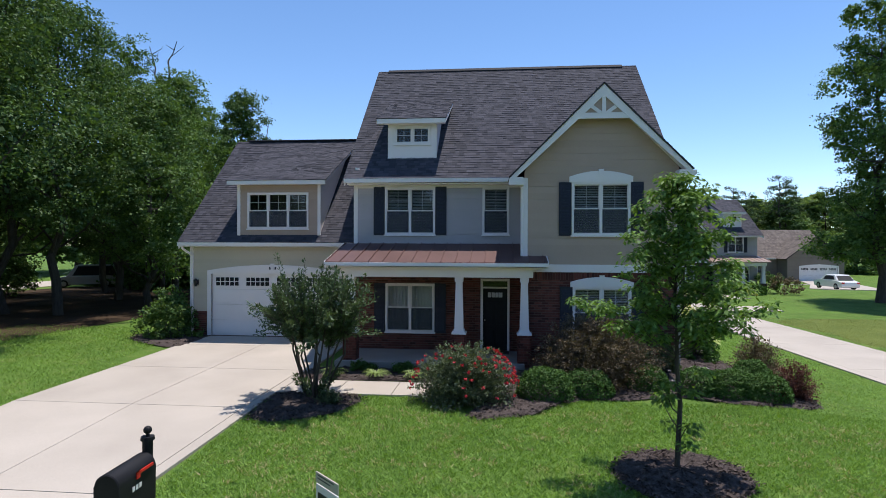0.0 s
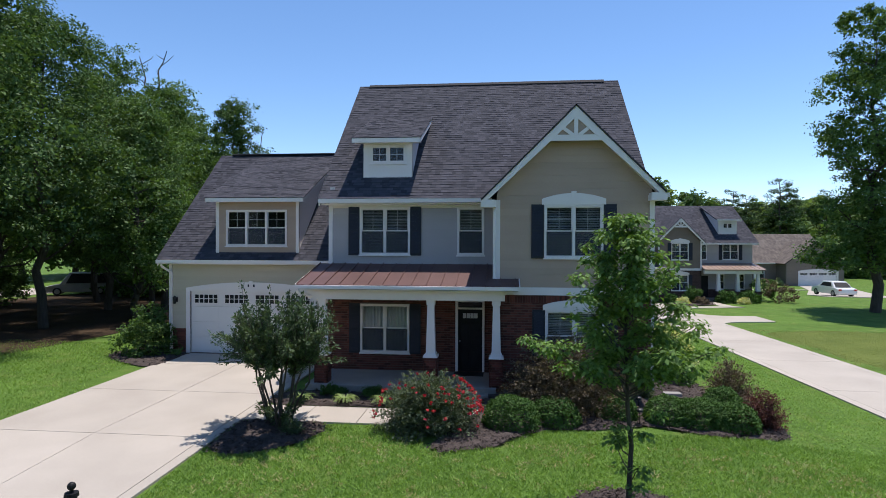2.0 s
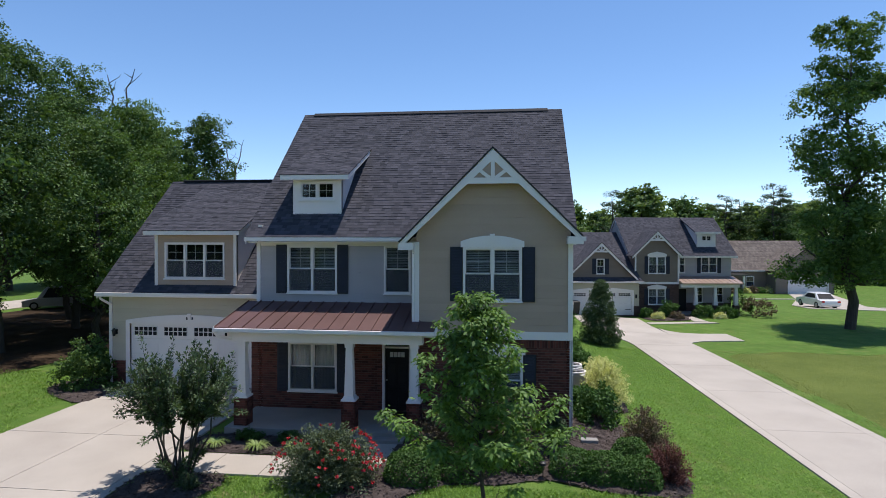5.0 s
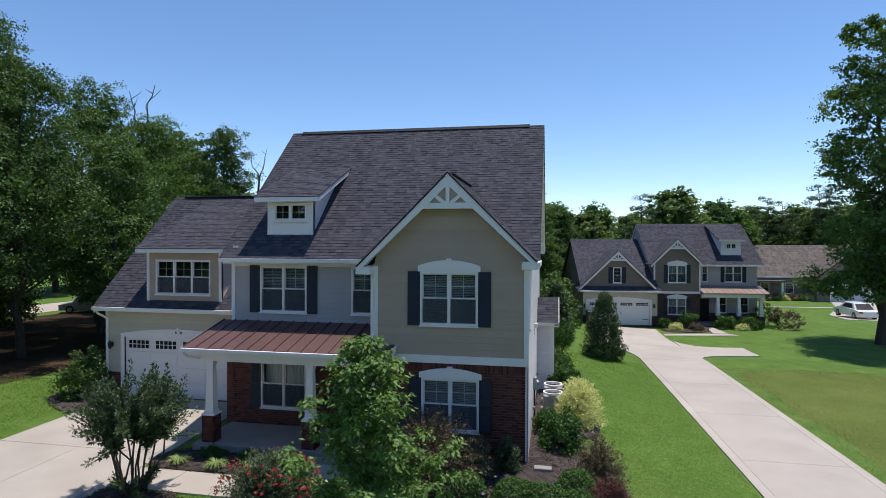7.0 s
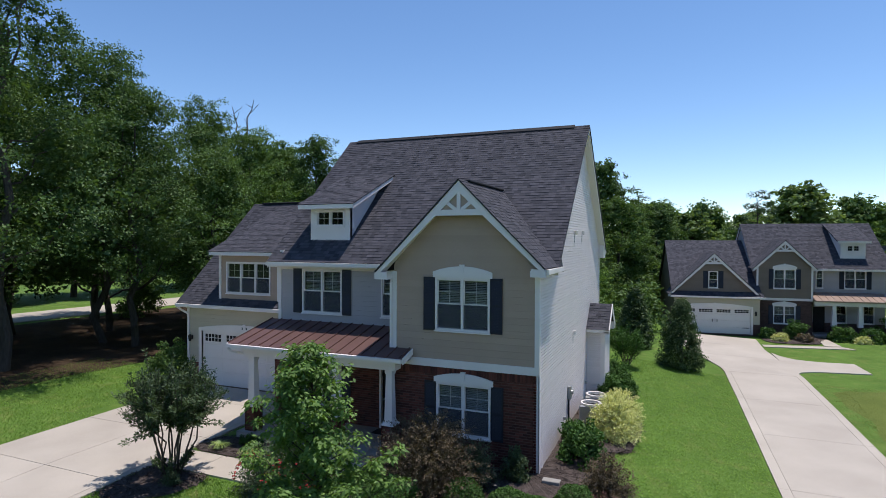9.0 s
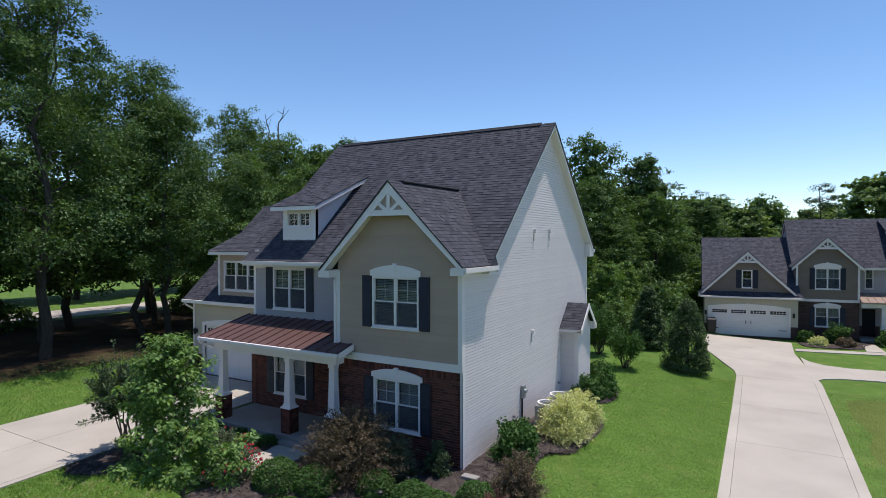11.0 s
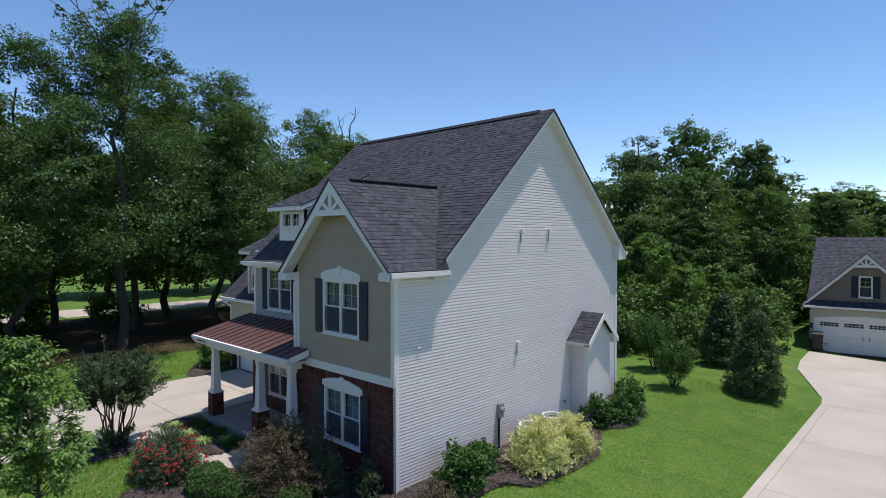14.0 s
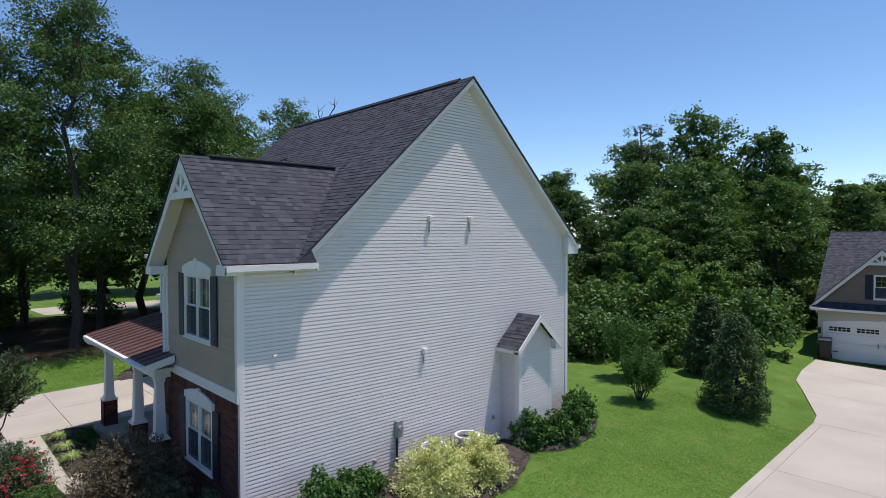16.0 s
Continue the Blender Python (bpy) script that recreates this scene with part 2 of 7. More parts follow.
def strips(m, extent, va, vb, openings, cuts, near, far):
    """Corner sets of the pieces of a wall between va and vb, cut round its openings. near and far: how proud the face stands at va and vb."""
    out = []
    marks = sorted({va, vb, *[c for o in openings for c in o[2:] if va < c < vb], *[c for c in cuts if va < c < vb]})
    for lo, hi in zip(marks, marks[1:]):
        (a0, a1), (b0, b1) = extent(lo + 1e-5), extent(hi - 1e-5)
        if max(a1 - a0, b1 - b0) < 0.02:
            continue
        n0 = near + (far - near) * (lo - va) / (vb - va)
        n1 = near + (far - near) * (hi - va) / (vb - va)
        for s0, s1 in gaps(min(a0, b0), max(a1, b1), lo, hi, openings):
            c0, c1, d0, d1 = max(s0, a0), min(s1, a1), max(s0, b0), min(s1, b1)
            c1, d1 = max(c1, c0), max(d1, d0)
            out.append(((c0, c1, d0, d1, lo, hi), n0, n1))
    return out


def wall_with_boards(parent, name, m, extent, v0, v1, openings, cuts, lap, material, label="", core=0.14, board="siding_board", boards_from=None, proud=0.02, groove=0.0):
    """A wall with its openings cut through it, clad in lapped boards that are pieces of their own."""
    bm = bmesh.new()
    for (c0, c1, d0, d1, lo, hi), _, _ in strips(m, extent, v0, v1, openings, cuts, 0, 0):
        solid(bm, [m @ Vector(p) for p in ((c0, lo, 0), (c1, lo, 0), (c1, lo, -core), (c0, lo, -core), (d0, hi, 0), (d1, hi, 0), (d1, hi, -core), (d0, hi, -core))])
    bmesh.ops.remove_doubles(bm, verts=bm.verts[:], dist=1e-4)
    wall = part(name, tidy(bm), material, parent, label)
    v = boards_from or v0
    while v < v1 - 0.02:
        top = min(v + lap, v1)
        for (c0, c1, d0, d1, lo, hi), n0, n1 in strips(m, extent, v, max(top - groove, v + 0.01), openings, cuts, proud, proud - 0.003 if groove else 0.006):
            bm = bmesh.new()
            solid(bm, [m @ Vector(p) for p in ((c0, lo, n0), (c1, lo, n0), (c1, lo, 0), (c0, lo, 0), (d0, hi, n1), (d1, hi, n1), (d1, hi, 0), (d0, hi, 0))])
            part(board, tidy(bm), material, wall)
        v = top
    return wall


def wall_of_brick(parent, name, m, extent, v0, v1, openings, material, single=None, stretch=None, label="", core=0.16):
    """A brick wall: a mortar core and bricks in running bond, those in the given stretch of u as pieces of their own."""
    bm = bmesh.new()
    for (c0, c1, d0, d1, lo, hi), _, _ in strips(m, extent, v0, v1, openings, [], 0, 0):
        solid(bm, [m @ Vector(p) for p in ((c0, lo, 0), (c1, lo, 0), (c1, lo, -core), (c0, lo, -core), (d0, hi, 0), (d1, hi, 0), (d1, hi, -core), (d0, hi, -core))])
    bmesh.ops.remove_doubles(bm, verts=bm.verts[:], dist=1e-4)
    wall = part(name, tidy(bm), MORTAR, parent, label)
    verts, faces, made, shared = [], [], 0, {}
    rng = random.Random(5)
    v, row = v0, 0
    while v < v1 - 0.03:
        top = min(v + 0.067, v1)
        for s0, s1 in gaps(*extent(v), v, top, openings):
            u = s0 - (0.105 if row % 2 else 0)
            while u < s1:
                a, b = max(u + 0.005, s0), min(u + 0.205, s1)
                u += 0.21
                if b - a < 0.02:
                    continue
                proud = 0.007 + rng.uniform(-0.002, 0.002)
                if single and stretch[0] <= a <= stretch[1] and made < 300:
                    key = (round(b - a, 3), round(top - v, 3))
                    if key not in shared:
                        sb = bmesh.new()
                        block(sb, 0, b - a, 0, top - v - 0.01, -0.01, 0.012)
                        tidy(sb)
                        shared[key] = bpy.data.meshes.new("brick")
                        sb.to_mesh(shared[key])
                        sb.free()
                        shared[key].materials.append(single)
                    ob = new("brick", shared[key])
                    ob.parent = wall
                    ob.matrix_local = m @ Matrix.Translation((a, v + 0.005, proud - 0.012))
                    made += 1
                    continue
                i = len(verts)
                verts += [m @ Vector(p) for p in ((a, v + 0.005, proud), (b, v + 0.005, proud), (b, top - 0.005, proud), (a, top - 0.005, proud), (a, v + 0.005, 0), (b, v + 0.005, 0), (b, top - 0.005, 0), (a, top - 0.005, 0))]
                faces += [(i, i + 1, i + 2, i + 3), (i, i + 4, i + 5, i + 1), (i + 1, i + 5, i + 6, i + 2), (i + 2, i + 6, i + 7, i + 3), (i + 3, i + 7, i + 4, i)]
        v += 0.077
        row += 1
    tagged(raw("brickwork", verts, faces, material, wall), kind="stuff")
    return wall


def roof_slope(parent, name, eave, along, rise, extent, length, material, thick=0.16, course=0.145, tabs=True, label="", single=None, pick=None, seed=1, deck=True):
    """A roof plane: a deck and courses of shingle tabs. eave: a corner; along: the eave's way; rise: up the slope; extent(s): from and to along the eave at s up the slope."""
    eave, along, rise = Vector(eave), Vector(along).normalized(), Vector(rise).normalized()
    up = along.cross(rise)
    up = up if up.z > 0 else -up
    at = lambda a, s, n: eave + along * a + rise * s + up * n  # noqa: E731
    bm = bmesh.new()
    (a0, a1), (b0, b1) = extent(0), extent(length)
    solid(bm, [at(a0, 0, -thick), at(a1, 0, -thick), at(b1, length, -thick), at(b0, length, -thick), at(a0, 0, 0), at(a1, 0, 0), at(b1, length, 0), at(b0, length, 0)])
    roof = part(name, tidy(bm), UNDERLAY, parent, label)
    if not tabs:
        roof.data.materials.clear()
        roof.data.materials.append(material)
        return roof
    rng = random.Random(seed)
    verts, faces, made = [], [], 0
    s = 0.0
    while s < length - 0.02:
        top = min(s + course, length)
        (a0, a1), (b0, b1) = extent(s), extent(top)
        a = min(a0, b0) - rng.uniform(0, 0.2)
        end = max(a1, b1)
        while a < end:
            w = rng.choice((0.12, 0.16, 0.2, 0.26))
            lo, hi = max(a, a0), min(a + w, a1)
            lo2, hi2 = max(a, b0), min(a + w, b1)
            a += w
            if hi <= lo and hi2 <= lo2:
                continue
            hi, hi2 = max(hi, lo), max(hi2, lo2)
            n0 = rng.choice((0.009, 0.014, 0.019))
            corners = [at(lo, s - 0.008, n0), at(hi, s - 0.008, n0), at(hi2, top, 0.005), at(lo2, top, 0.005), at(lo, s - 0.008, 0), at(hi, s - 0.008, 0), at(hi2, top, 0), at(lo2, top, 0)]
            shape = [(0, 1, 2, 3), (0, 4, 5, 1), (1, 5, 6, 2), (3, 7, 4, 0)]
            if single and made < 300 and pick(at(lo, s, 0)):
                o = raw("shingle", corners, shape, single, roof)
                made += 1
                continue
            i = len(verts)
            verts += corners
            faces += [tuple(k + i for k in f) for f in shape]
        s = top
    tagged(raw("shingles", verts, faces, material, roof), kind="stuff")
    return roof


def arched(m, u0, u1, v0, rise, top, n0, n1, key=True):
    """A head board with a bowed top edge and a small keystone."""
    bm = bmesh.new()
    k = 14
    mid, half = (u0 + u1) / 2, (u1 - u0) / 2
    lower = [(u0 + (u1 - u0) * i / k, v0) for i in range(k + 1)]
    upper = [(u, v0 + rise + (top - rise) * (1 - ((u - mid) / half) ** 2)) for u, _ in lower]
    for i in range(k):
        q = [lower[i], lower[i + 1], upper[i + 1], upper[i]]
        solid(bm, [m @ Vector((u, v, n0)) for u, v in q] + [m @ Vector((u, v, n1)) for u, v in q])
    if key:
        solid(bm, [m @ Vector((mid + x * w, v0 + top + y, n)) for n in (n0, n1 + 0.02) for x, y, w in ((-1, -0.2, 0.05), (1, -0.2, 0.05), (1, 0.05, 0.075), (-1, 0.05, 0.075))])
    bmesh.ops.remove_doubles(bm, verts=bm.verts[:], dist=1e-5)
    return tidy(bm)


def window_in(parent, m, u0, u1, v0, v1, units=2, cols=2, rows=2, sashes=2, head=None, shutters=None, shade="blind", trim=WHITE, cover="screen"):
    """A sash window set in its opening: casing, meeting rails, muntins in the upper sash, panes, a screen below, blinds or a curtain behind."""
    bm = bmesh.new()
    t = 0.06
    for a, b, c, d in ((u0 - 0.0, u1 + 0.0, v1 - t, v1), (u0, u1, v0, v0 + t), (u0, u0 + t, v0 + t, v1 - t), (u1 - t, u1, v0 + t, v1 - t)):
        block(bm, a, b, c, d, -0.10, 0.045, m)
    win = part("window", tidy(bm), trim, parent)
    bm = bmesh.new()
    block(bm, u0 - 0.03, u1 + 0.03, v0 - 0.045, v0 - 0.002, -0.02, 0.075, m)
    part("sill", tidy(bm), trim, win)
    wide = (u1 - u0 - 2 * t - (units - 1) * 0.075) / units
    for k in range(units):
        a = u0 + t + k * (wide + 0.075)
        b = a + wide
        if k:
            bm = bmesh.new()
            block(bm, a - 0.075, a, v0 + t, v1 - t, -0.09, 0.04, m)
            part("mullion", tidy(bm), trim, win)
        mid = (v0 + v1) / 2
        spans = ((mid, v1 - t), (v0 + t, mid)) if sashes == 2 else ((v0 + t, v1 - t),)
        for j, (c, d) in enumerate(spans):
            bm = bmesh.new()
            e, n0, n1 = 0.028, (-0.05 if j == 0 else -0.075), (0.0 if j == 0 else -0.03)
            for p in ((a, b, c, c + e), (a, b, d - e, d), (a, a + e, c + e, d - e), (b - e, b, c + e, d - e)):
                block(bm, *p, n0, n1, m)
            sash = part("sash", tidy(bm), trim, win)
            if j == 0:
                bm = bmesh.new()
                for i in range(1, cols):
                    x = a + e + (b - a - 2 * e) * i / cols
                    block(bm, x - 0.008, x + 0.008, c + e, d - e, n0 + 0.004, n0 + 0.016, m)
                for i in range(1, rows):
                    y = c + e + (d - c - 2 * e) * i / rows
                    block(bm, a + e, b - e, y - 0.008, y + 0.008, n0 + 0.006, n0 + 0.018, m)
                part("muntin", tidy(bm), trim, win)
            bm = bmesh.new()
            block(bm, a + e, b - e, c + e, d - e, n0 + 0.02, n0 + 0.026, m)
            pane = part("pane", tidy(bm), GLASS, win)
            pane.visible_shadow = False
            if j == 1 and cover == "screen":
                bm = bmesh.new()
                block(bm, a + e * 0.4, b - e * 0.4, c + e * 0.4, d - e * 0.4, 0.004, 0.008, m)
                part("insect_screen", tidy(bm), MESH, win)
        if shade == "blind":
            bm = bmesh.new()
            y = v0 + t
            while y < v1 - t:
                solid(bm, [m @ Vector(p) for p in ((a, y + 0.026, -0.15), (b, y + 0.026, -0.15), (b, y + 0.030, -0.15), (a, y + 0.030, -0.15), (a, y, -0.115), (b, y, -0.115), (b, y + 0.004, -0.115), (a, y + 0.004, -0.115))])
                y += 0.05
            part("blind", bm, BLIND, win)
        elif shade == "curtain":
            bm = bmesh.new()
            k2 = 22
            rows2 = [[bm.verts.new(m @ Vector((a + (b - a) * i / k2, v, -0.17 + 0.018 * math.sin(i * 1.9)))) for i in range(k2 + 1)] for v in (v0 + t, v1 - t)]
            for i in range(k2):
                bm.faces.new((rows2[0][i], rows2[0][i + 1], rows2[1][i + 1], rows2[1][i]))
            part("curtain", bm, CURTAIN, win)
    # Added closed box behind the panes, its near-black colour giving the room's shade.
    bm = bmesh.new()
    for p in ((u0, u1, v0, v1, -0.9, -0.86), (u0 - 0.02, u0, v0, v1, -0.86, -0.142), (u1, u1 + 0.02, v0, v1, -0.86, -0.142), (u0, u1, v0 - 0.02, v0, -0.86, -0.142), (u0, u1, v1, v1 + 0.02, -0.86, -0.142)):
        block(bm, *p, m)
    part("dark_room_box", tidy(bm), INSIDE, win)
    if head:
        part("window_head", arched(m, u0 - 0.07, u1 + 0.07, v1 + 0.002, head * 0.5, head, -0.01, 0.06), trim, win)
    if shutters:
        for a, b in ((u0 - shutters, u0 - 0.012), (u1 + 0.012, u1 + shutters)):
            bm = bmesh.new()
            block(bm, a, b, v0 - 0.02, v1 + 0.01, 0.026, 0.05, m)
            shutter = part("shutter", tidy(bm), NAVY, win)
            bm = bmesh.new()
            for c, d in ((v0 + 0.05, (v0 + v1) / 2 - 0.04), ((v0 + v1) / 2 + 0.04, v1 - 0.06)):
                y = c
                while y < d - 0.02:
                    solid(bm, [m @ Vector(p) for p in ((a + 0.05, y, 0.05), (b - 0.05, y, 0.05), (b - 0.05, y + 0.03, 0.05), (a + 0.05, y + 0.03, 0.05), (a + 0.05, y, 0.062), (b - 0.05, y, 0.062), (b - 0.05, y + 0.03, 0.052), (a + 0.05, y + 0.03, 0.052))])
                    y += 0.045
            tagged(part("louvres", tidy(bm), NAVY, shutter), kind="stuff")
    return win


def bar(name, m, points, width, n0, n1, material, parent):
    """A flat board along a line in a wall's plane, with plumb or square ends."""
    (u0, v0), (u1, v1) = points
    d = Vector((u1 - u0, v1 - v0)).normalized()
    p = Vector((-d.y, d.x)) * width / 2
    q = [(u0 + p.x, v0 + p.y), (u1 + p.x, v1 + p.y), (u1 - p.x, v1 - p.y), (u0 - p.x, v0 - p.y)]
    bm = bmesh.new()
    solid(bm, [m @ Vector((u, v, n0)) for u, v in q] + [m @ Vector((u, v, n1)) for u, v in q])
    return part(name, tidy(bm), material, parent)


def boxes(name, material, parent, *spans, bevel=0.0, label="", m=None):
    """Straight-edged pieces, each an object of its own. Returns the first."""
    made = []
    for s in spans:
        bm = bmesh.new()
        block(bm, *s, m)
        made.append(part(name, tidy(bm, bevel), material, parent, label))
    return made[0]

# ---- ground ----
def smooth(a, b, x):
    t = min(max((x - a) / (b - a), 0.0), 1.0)
    return t * t * (3 - 2 * t)


def ground_z(x, y):
    z = -0.6 * smooth(0.8, 6.0, x) + smooth(-2, 6, x) * (0.25 * smooth(20, 30, y) - 0.53 * smooth(36, 50, y))
    return z - 0.06 - 0.045 * min(max(2 - y, 0), 11.1) * (1 - smooth(2.0, 6.0, x))


def sheet():
    """The lawn: one sheet, fine near the houses and coarse towards the horizon."""
    def marks(near0, near1, step):
        mid = list(np.arange(near0, near1 + 0.01, step))
        out = [near1 + d for d in (4, 10, 20, 40, 80, 160, 400, 1200, 3000)]
        return [near0 - d for d in (3000, 1200, 400, 160, 80, 40, 20, 10, 4)] + mid + out
    xs, ys = marks(-40, 44, 0.75), marks(-20, 50, 0.75)
    verts = [(x, y, ground_z(x, y) + (0.02 * noise.noise((x * 0.4, y * 0.4, 0)) - 0.02 if abs(x) < 60 and abs(y) < 70 else 0)) for y in ys for x in xs]
    w = len(xs)
    faces = [(j * w + i, j * w + i + 1, (j + 1) * w + i + 1, (j + 1) * w + i) for j in range(len(ys) - 1) for i in range(w - 1)]
    return tagged(raw("ground", verts, faces, LAWN, None, True), "mown green lawn with dry yellow patches", "lawn", kind="structure")


def lawn_material():
    m = surface("mown_lawn", (0.066, 0.130, 0.021), (0.124, 0.218, 0.041), 0.9, 0.95, 0.8, 30, dist=0.05, spec=0.15)
    n, l = m.node_tree.nodes, m.node_tree.links
    bsdf = n["Principled BSDF"]
    base = bsdf.inputs["Base Color"].links[0].from_socket
    coord, dry = n.new("ShaderNodeTexCoord"), n.new("ShaderNodeTexNoise")
    dry.inputs["Scale"].default_value, dry.inputs["Detail"].default_value = 1.6, 9
    l.new(coord.outputs["Object"], dry.inputs["Vector"])
    ramp = n.new("ShaderNodeValToRGB")
    ramp.color_ramp.elements[0].position, ramp.color_ramp.elements[1].position = 0.52, 0.70
    l.new(dry.outputs["Fac"], ramp.inputs["Fac"])
    mix = n.new("ShaderNodeMixRGB")
    mix.inputs["Color2"].default_value = (0.30, 0.26, 0.10, 1)
    scaled = n.new("ShaderNodeMath")
    scaled.operation = "MULTIPLY"
    scaled.inputs[1].default_value = 0.22
    l.new(ramp.outputs["Color"], scaled.inputs[0])
    l.new(scaled.outputs[0], mix.inputs["Fac"])
    l.new(base, mix.inputs["Color1"])
    l.new(mix.outputs["Color"], bsdf.inputs["Base Color"])
    return m


LAWN = lawn_material()
ground = sheet()
TIRED = surface("tired_lawn", (0.078, 0.112, 0.024), (0.152, 0.186, 0.046), 0.5, 0.95, 0.8, 26, dist=0.05, spec=0.1)


def tired_lawn():
    """The unwatered strip beyond the neighbour's drive, with a wandering edge."""
    verts, faces, n = [], [], 30
    for j in range(n + 1):
        y = -24.0 + 42.0 * j / n
        left = 10.02 - 0.0266 * (y - 5)
        right = 44.0 - 0.5 * max(y - 8, 0) + 1.2 * noise.noise((0.3 * y, 2, 5))
        for i in range(25):
            x = left + (right - left) * i / 24
            lift = 0.012 if 0 < i < 24 and 0 < j < n else -0.05
            top = y + (1.3 * noise.noise((0.25 * x, 8, 1)) + 0.12 * (x - 11)) * (j / n) ** 3
            verts.append((x, top, ground_z(x, top) + lift))
    for j in range(n):
        faces += [(j * 25 + i, j * 25 + i + 1, (j + 1) * 25 + i + 1, (j + 1) * 25 + i) for i in range(24)]
    return tagged(raw("ground", verts, faces, TIRED, None, True), "dry olive-green lawn beyond the neighbouring driveway", "lawn", kind="structure")


tired_lawn()


def slab(parent, corners, lift=0.03, gap=0.012, name="concrete_slab"):
    """One cast slab that follows the ground, with a joint left round it."""
    c = [Vector((*p, 0)) for p in corners]
    mid = sum(c, Vector()) / len(c)
    c = [p + (mid - p).normalized() * gap for p in c]
    bm = bmesh.new()
    top = [bm.verts.new((p.x, p.y, ground_z(p.x, p.y) + lift)) for p in c]
    low = [bm.verts.new((p.x, p.y, ground_z(p.x, p.y) - 0.12)) for p in c]
    bm.faces.new(top)
    bm.faces.new(low[::-1])
    k = len(c)
    for i in range(k):
        bm.faces.new((top[i], low[i], low[(i + 1) % k], top[(i + 1) % k]))
    return part(name, tidy(bm), CONCRETE, parent)


driveway = thing("driveway", "pale concrete driveway in jointed slabs leading to the garage", "driveway", kind="structure")
DRIVE_Y = (-24.0, -14.5, -8.84, -4.48, -1.08, 2.0, 3.98)
DRIVE_LEFT = (-16.4, -16.4, -16.63, -17.1, -16.8, -16.55, -16.42)
DRIVE_RIGHT = (-11.4, -11.3, -11.17, -11.0, -10.82, -10.7, -10.62)
drive_at = lambda y, f: float(np.interp(y, DRIVE_Y, DRIVE_LEFT)) * (1 - f) + float(np.interp(y, DRIVE_Y, DRIVE_RIGHT)) * f  # noqa: E731
cross = (-24.0, -19.5, -14.5, -8.84, -4.48, -1.08, 2.0, 3.98)
for y0, y1 in zip(cross, cross[1:]):
    for f0, f1 in ((0.0, 0.5), (0.5, 0.955), (0.957, 1.0)):
        slab(driveway, ((drive_at(y0, f0), y0), (drive_at(y0, f1), y0), (drive_at(y1, f1), y1), (drive_at(y1, f0), y1)), gap=0.012 if f1 < 1 else 0.004)
walkway = thing("front_walk", "pale concrete front walk from the driveway to the porch", "walkway", kind="structure")
slab(walkway, ((-10.93, -3.21), (-9.47, -3.21), (-9.4, -2.02), (-10.84, -2.02)))
slab(walkway, ((-9.47, -3.21), (-7.99, -3.21), (-7.95, -2.02), (-9.4, -2.02)))
slab(walkway, ((-7.99, -3.21), (-6.51, -3.21), (-6.49, -2.02), (-7.95, -2.02)))
slab(walkway, ((-6.51, -3.21), (-5.03, -2.89), (-4.92, -2.02), (-6.49, -2.02)))
slab(walkway, ((-6.49, -2.02), (-4.92, -2.02), (-4.9, -0.92), (-6.35, -0.92)))
neighbour_drive = thing("driveway", "long pale concrete driveway of the neighbouring house", "driveway", kind="structure")
line = ((6.75, 10.55, -24), (6.6, 10.4, -19), (6.5, 10.3, -14), (6.38, 10.2, -7), (6.25, 10.05, -2), (6.1, 9.9, 3.2), (5.95, 9.75, 8.4), (5.8, 9.6, 13.6), (5.6, 9.4, 19.4))
line = [(a + 0.2, b + 0.15, y) for a, b, y in line]
for (a0, b0, y0), (a1, b1, y1) in zip(line, line[1:]):
    slab(neighbour_drive, ((a0 + 0.305, y0), (b0 - 0.305, y0), (b1 - 0.305, y1), (a1 + 0.305, y1)), gap=0.008)
    slab(neighbour_drive, ((a0, y0), (a0 + 0.3, y0), (a1 + 0.3, y1), (a1, y1)), gap=0.004)
    slab(neighbour_drive, ((b0 - 0.3, y0), (b0, y0), (b1, y1), (b1 - 0.3, y1)), gap=0.004)
slab(neighbour_drive, ((5.8, 19.4), (9.55, 19.4), (8.98, 23.45), (4.38, 23.4), (5.62, 20.5)))
slab(neighbour_drive, ((4.38, 23.4), (8.98, 23.45), (8.53, 26.41), (3.45, 26.69), (3.75, 24.7)))
slab(neighbour_drive, ((3.45, 26.69), (8.53, 26.41), (8.4, 30.1), (3.3, 29.6)))
slab(neighbour_drive, ((9.32, 19.9), (9.65, 20.6), (10.35, 21.05), (11.5, 21.28), (13.1, 21.55), (12.8, 23.9), (11.0, 23.75), (9.85, 24.0), (9.15, 24.7), (8.78, 25.6), (8.96, 23.45)))
front_street = thing("street", "grey asphalt street before the two driveways", "street", kind="structure")
ASPHALT = surface("asphalt", (0.040, 0.040, 0.042), (0.075, 0.074, 0.074), 0.6, 0.95, 0.3, 60)
for x0 in range(-90, 90, 15):
    lane = slab(front_street, ((x0, -31.0), (x0 + 15, -31.0), (x0 + 15, -24.05), (x0, -24.05)), 0.02, 0.0, "road_slab")
    lane.data.materials.clear()
    lane.data.materials.append(ASPHALT)

# ---- the house ----
house = thing("house", "two-storey house with beige siding, red brick base and dark roof", "house")
PITCH = 0.917
RIDGE_Y, RIDGE_Z = 6.95, 10.97
SIDE, FRONT, GABLE = facing("right", 0.0), facing("front", 1.56), facing("front", 0.0)
UNDER = 0.22
slope_z = lambda y: RIDGE_Z - PITCH * abs(y - RIDGE_Y)  # noqa: E731


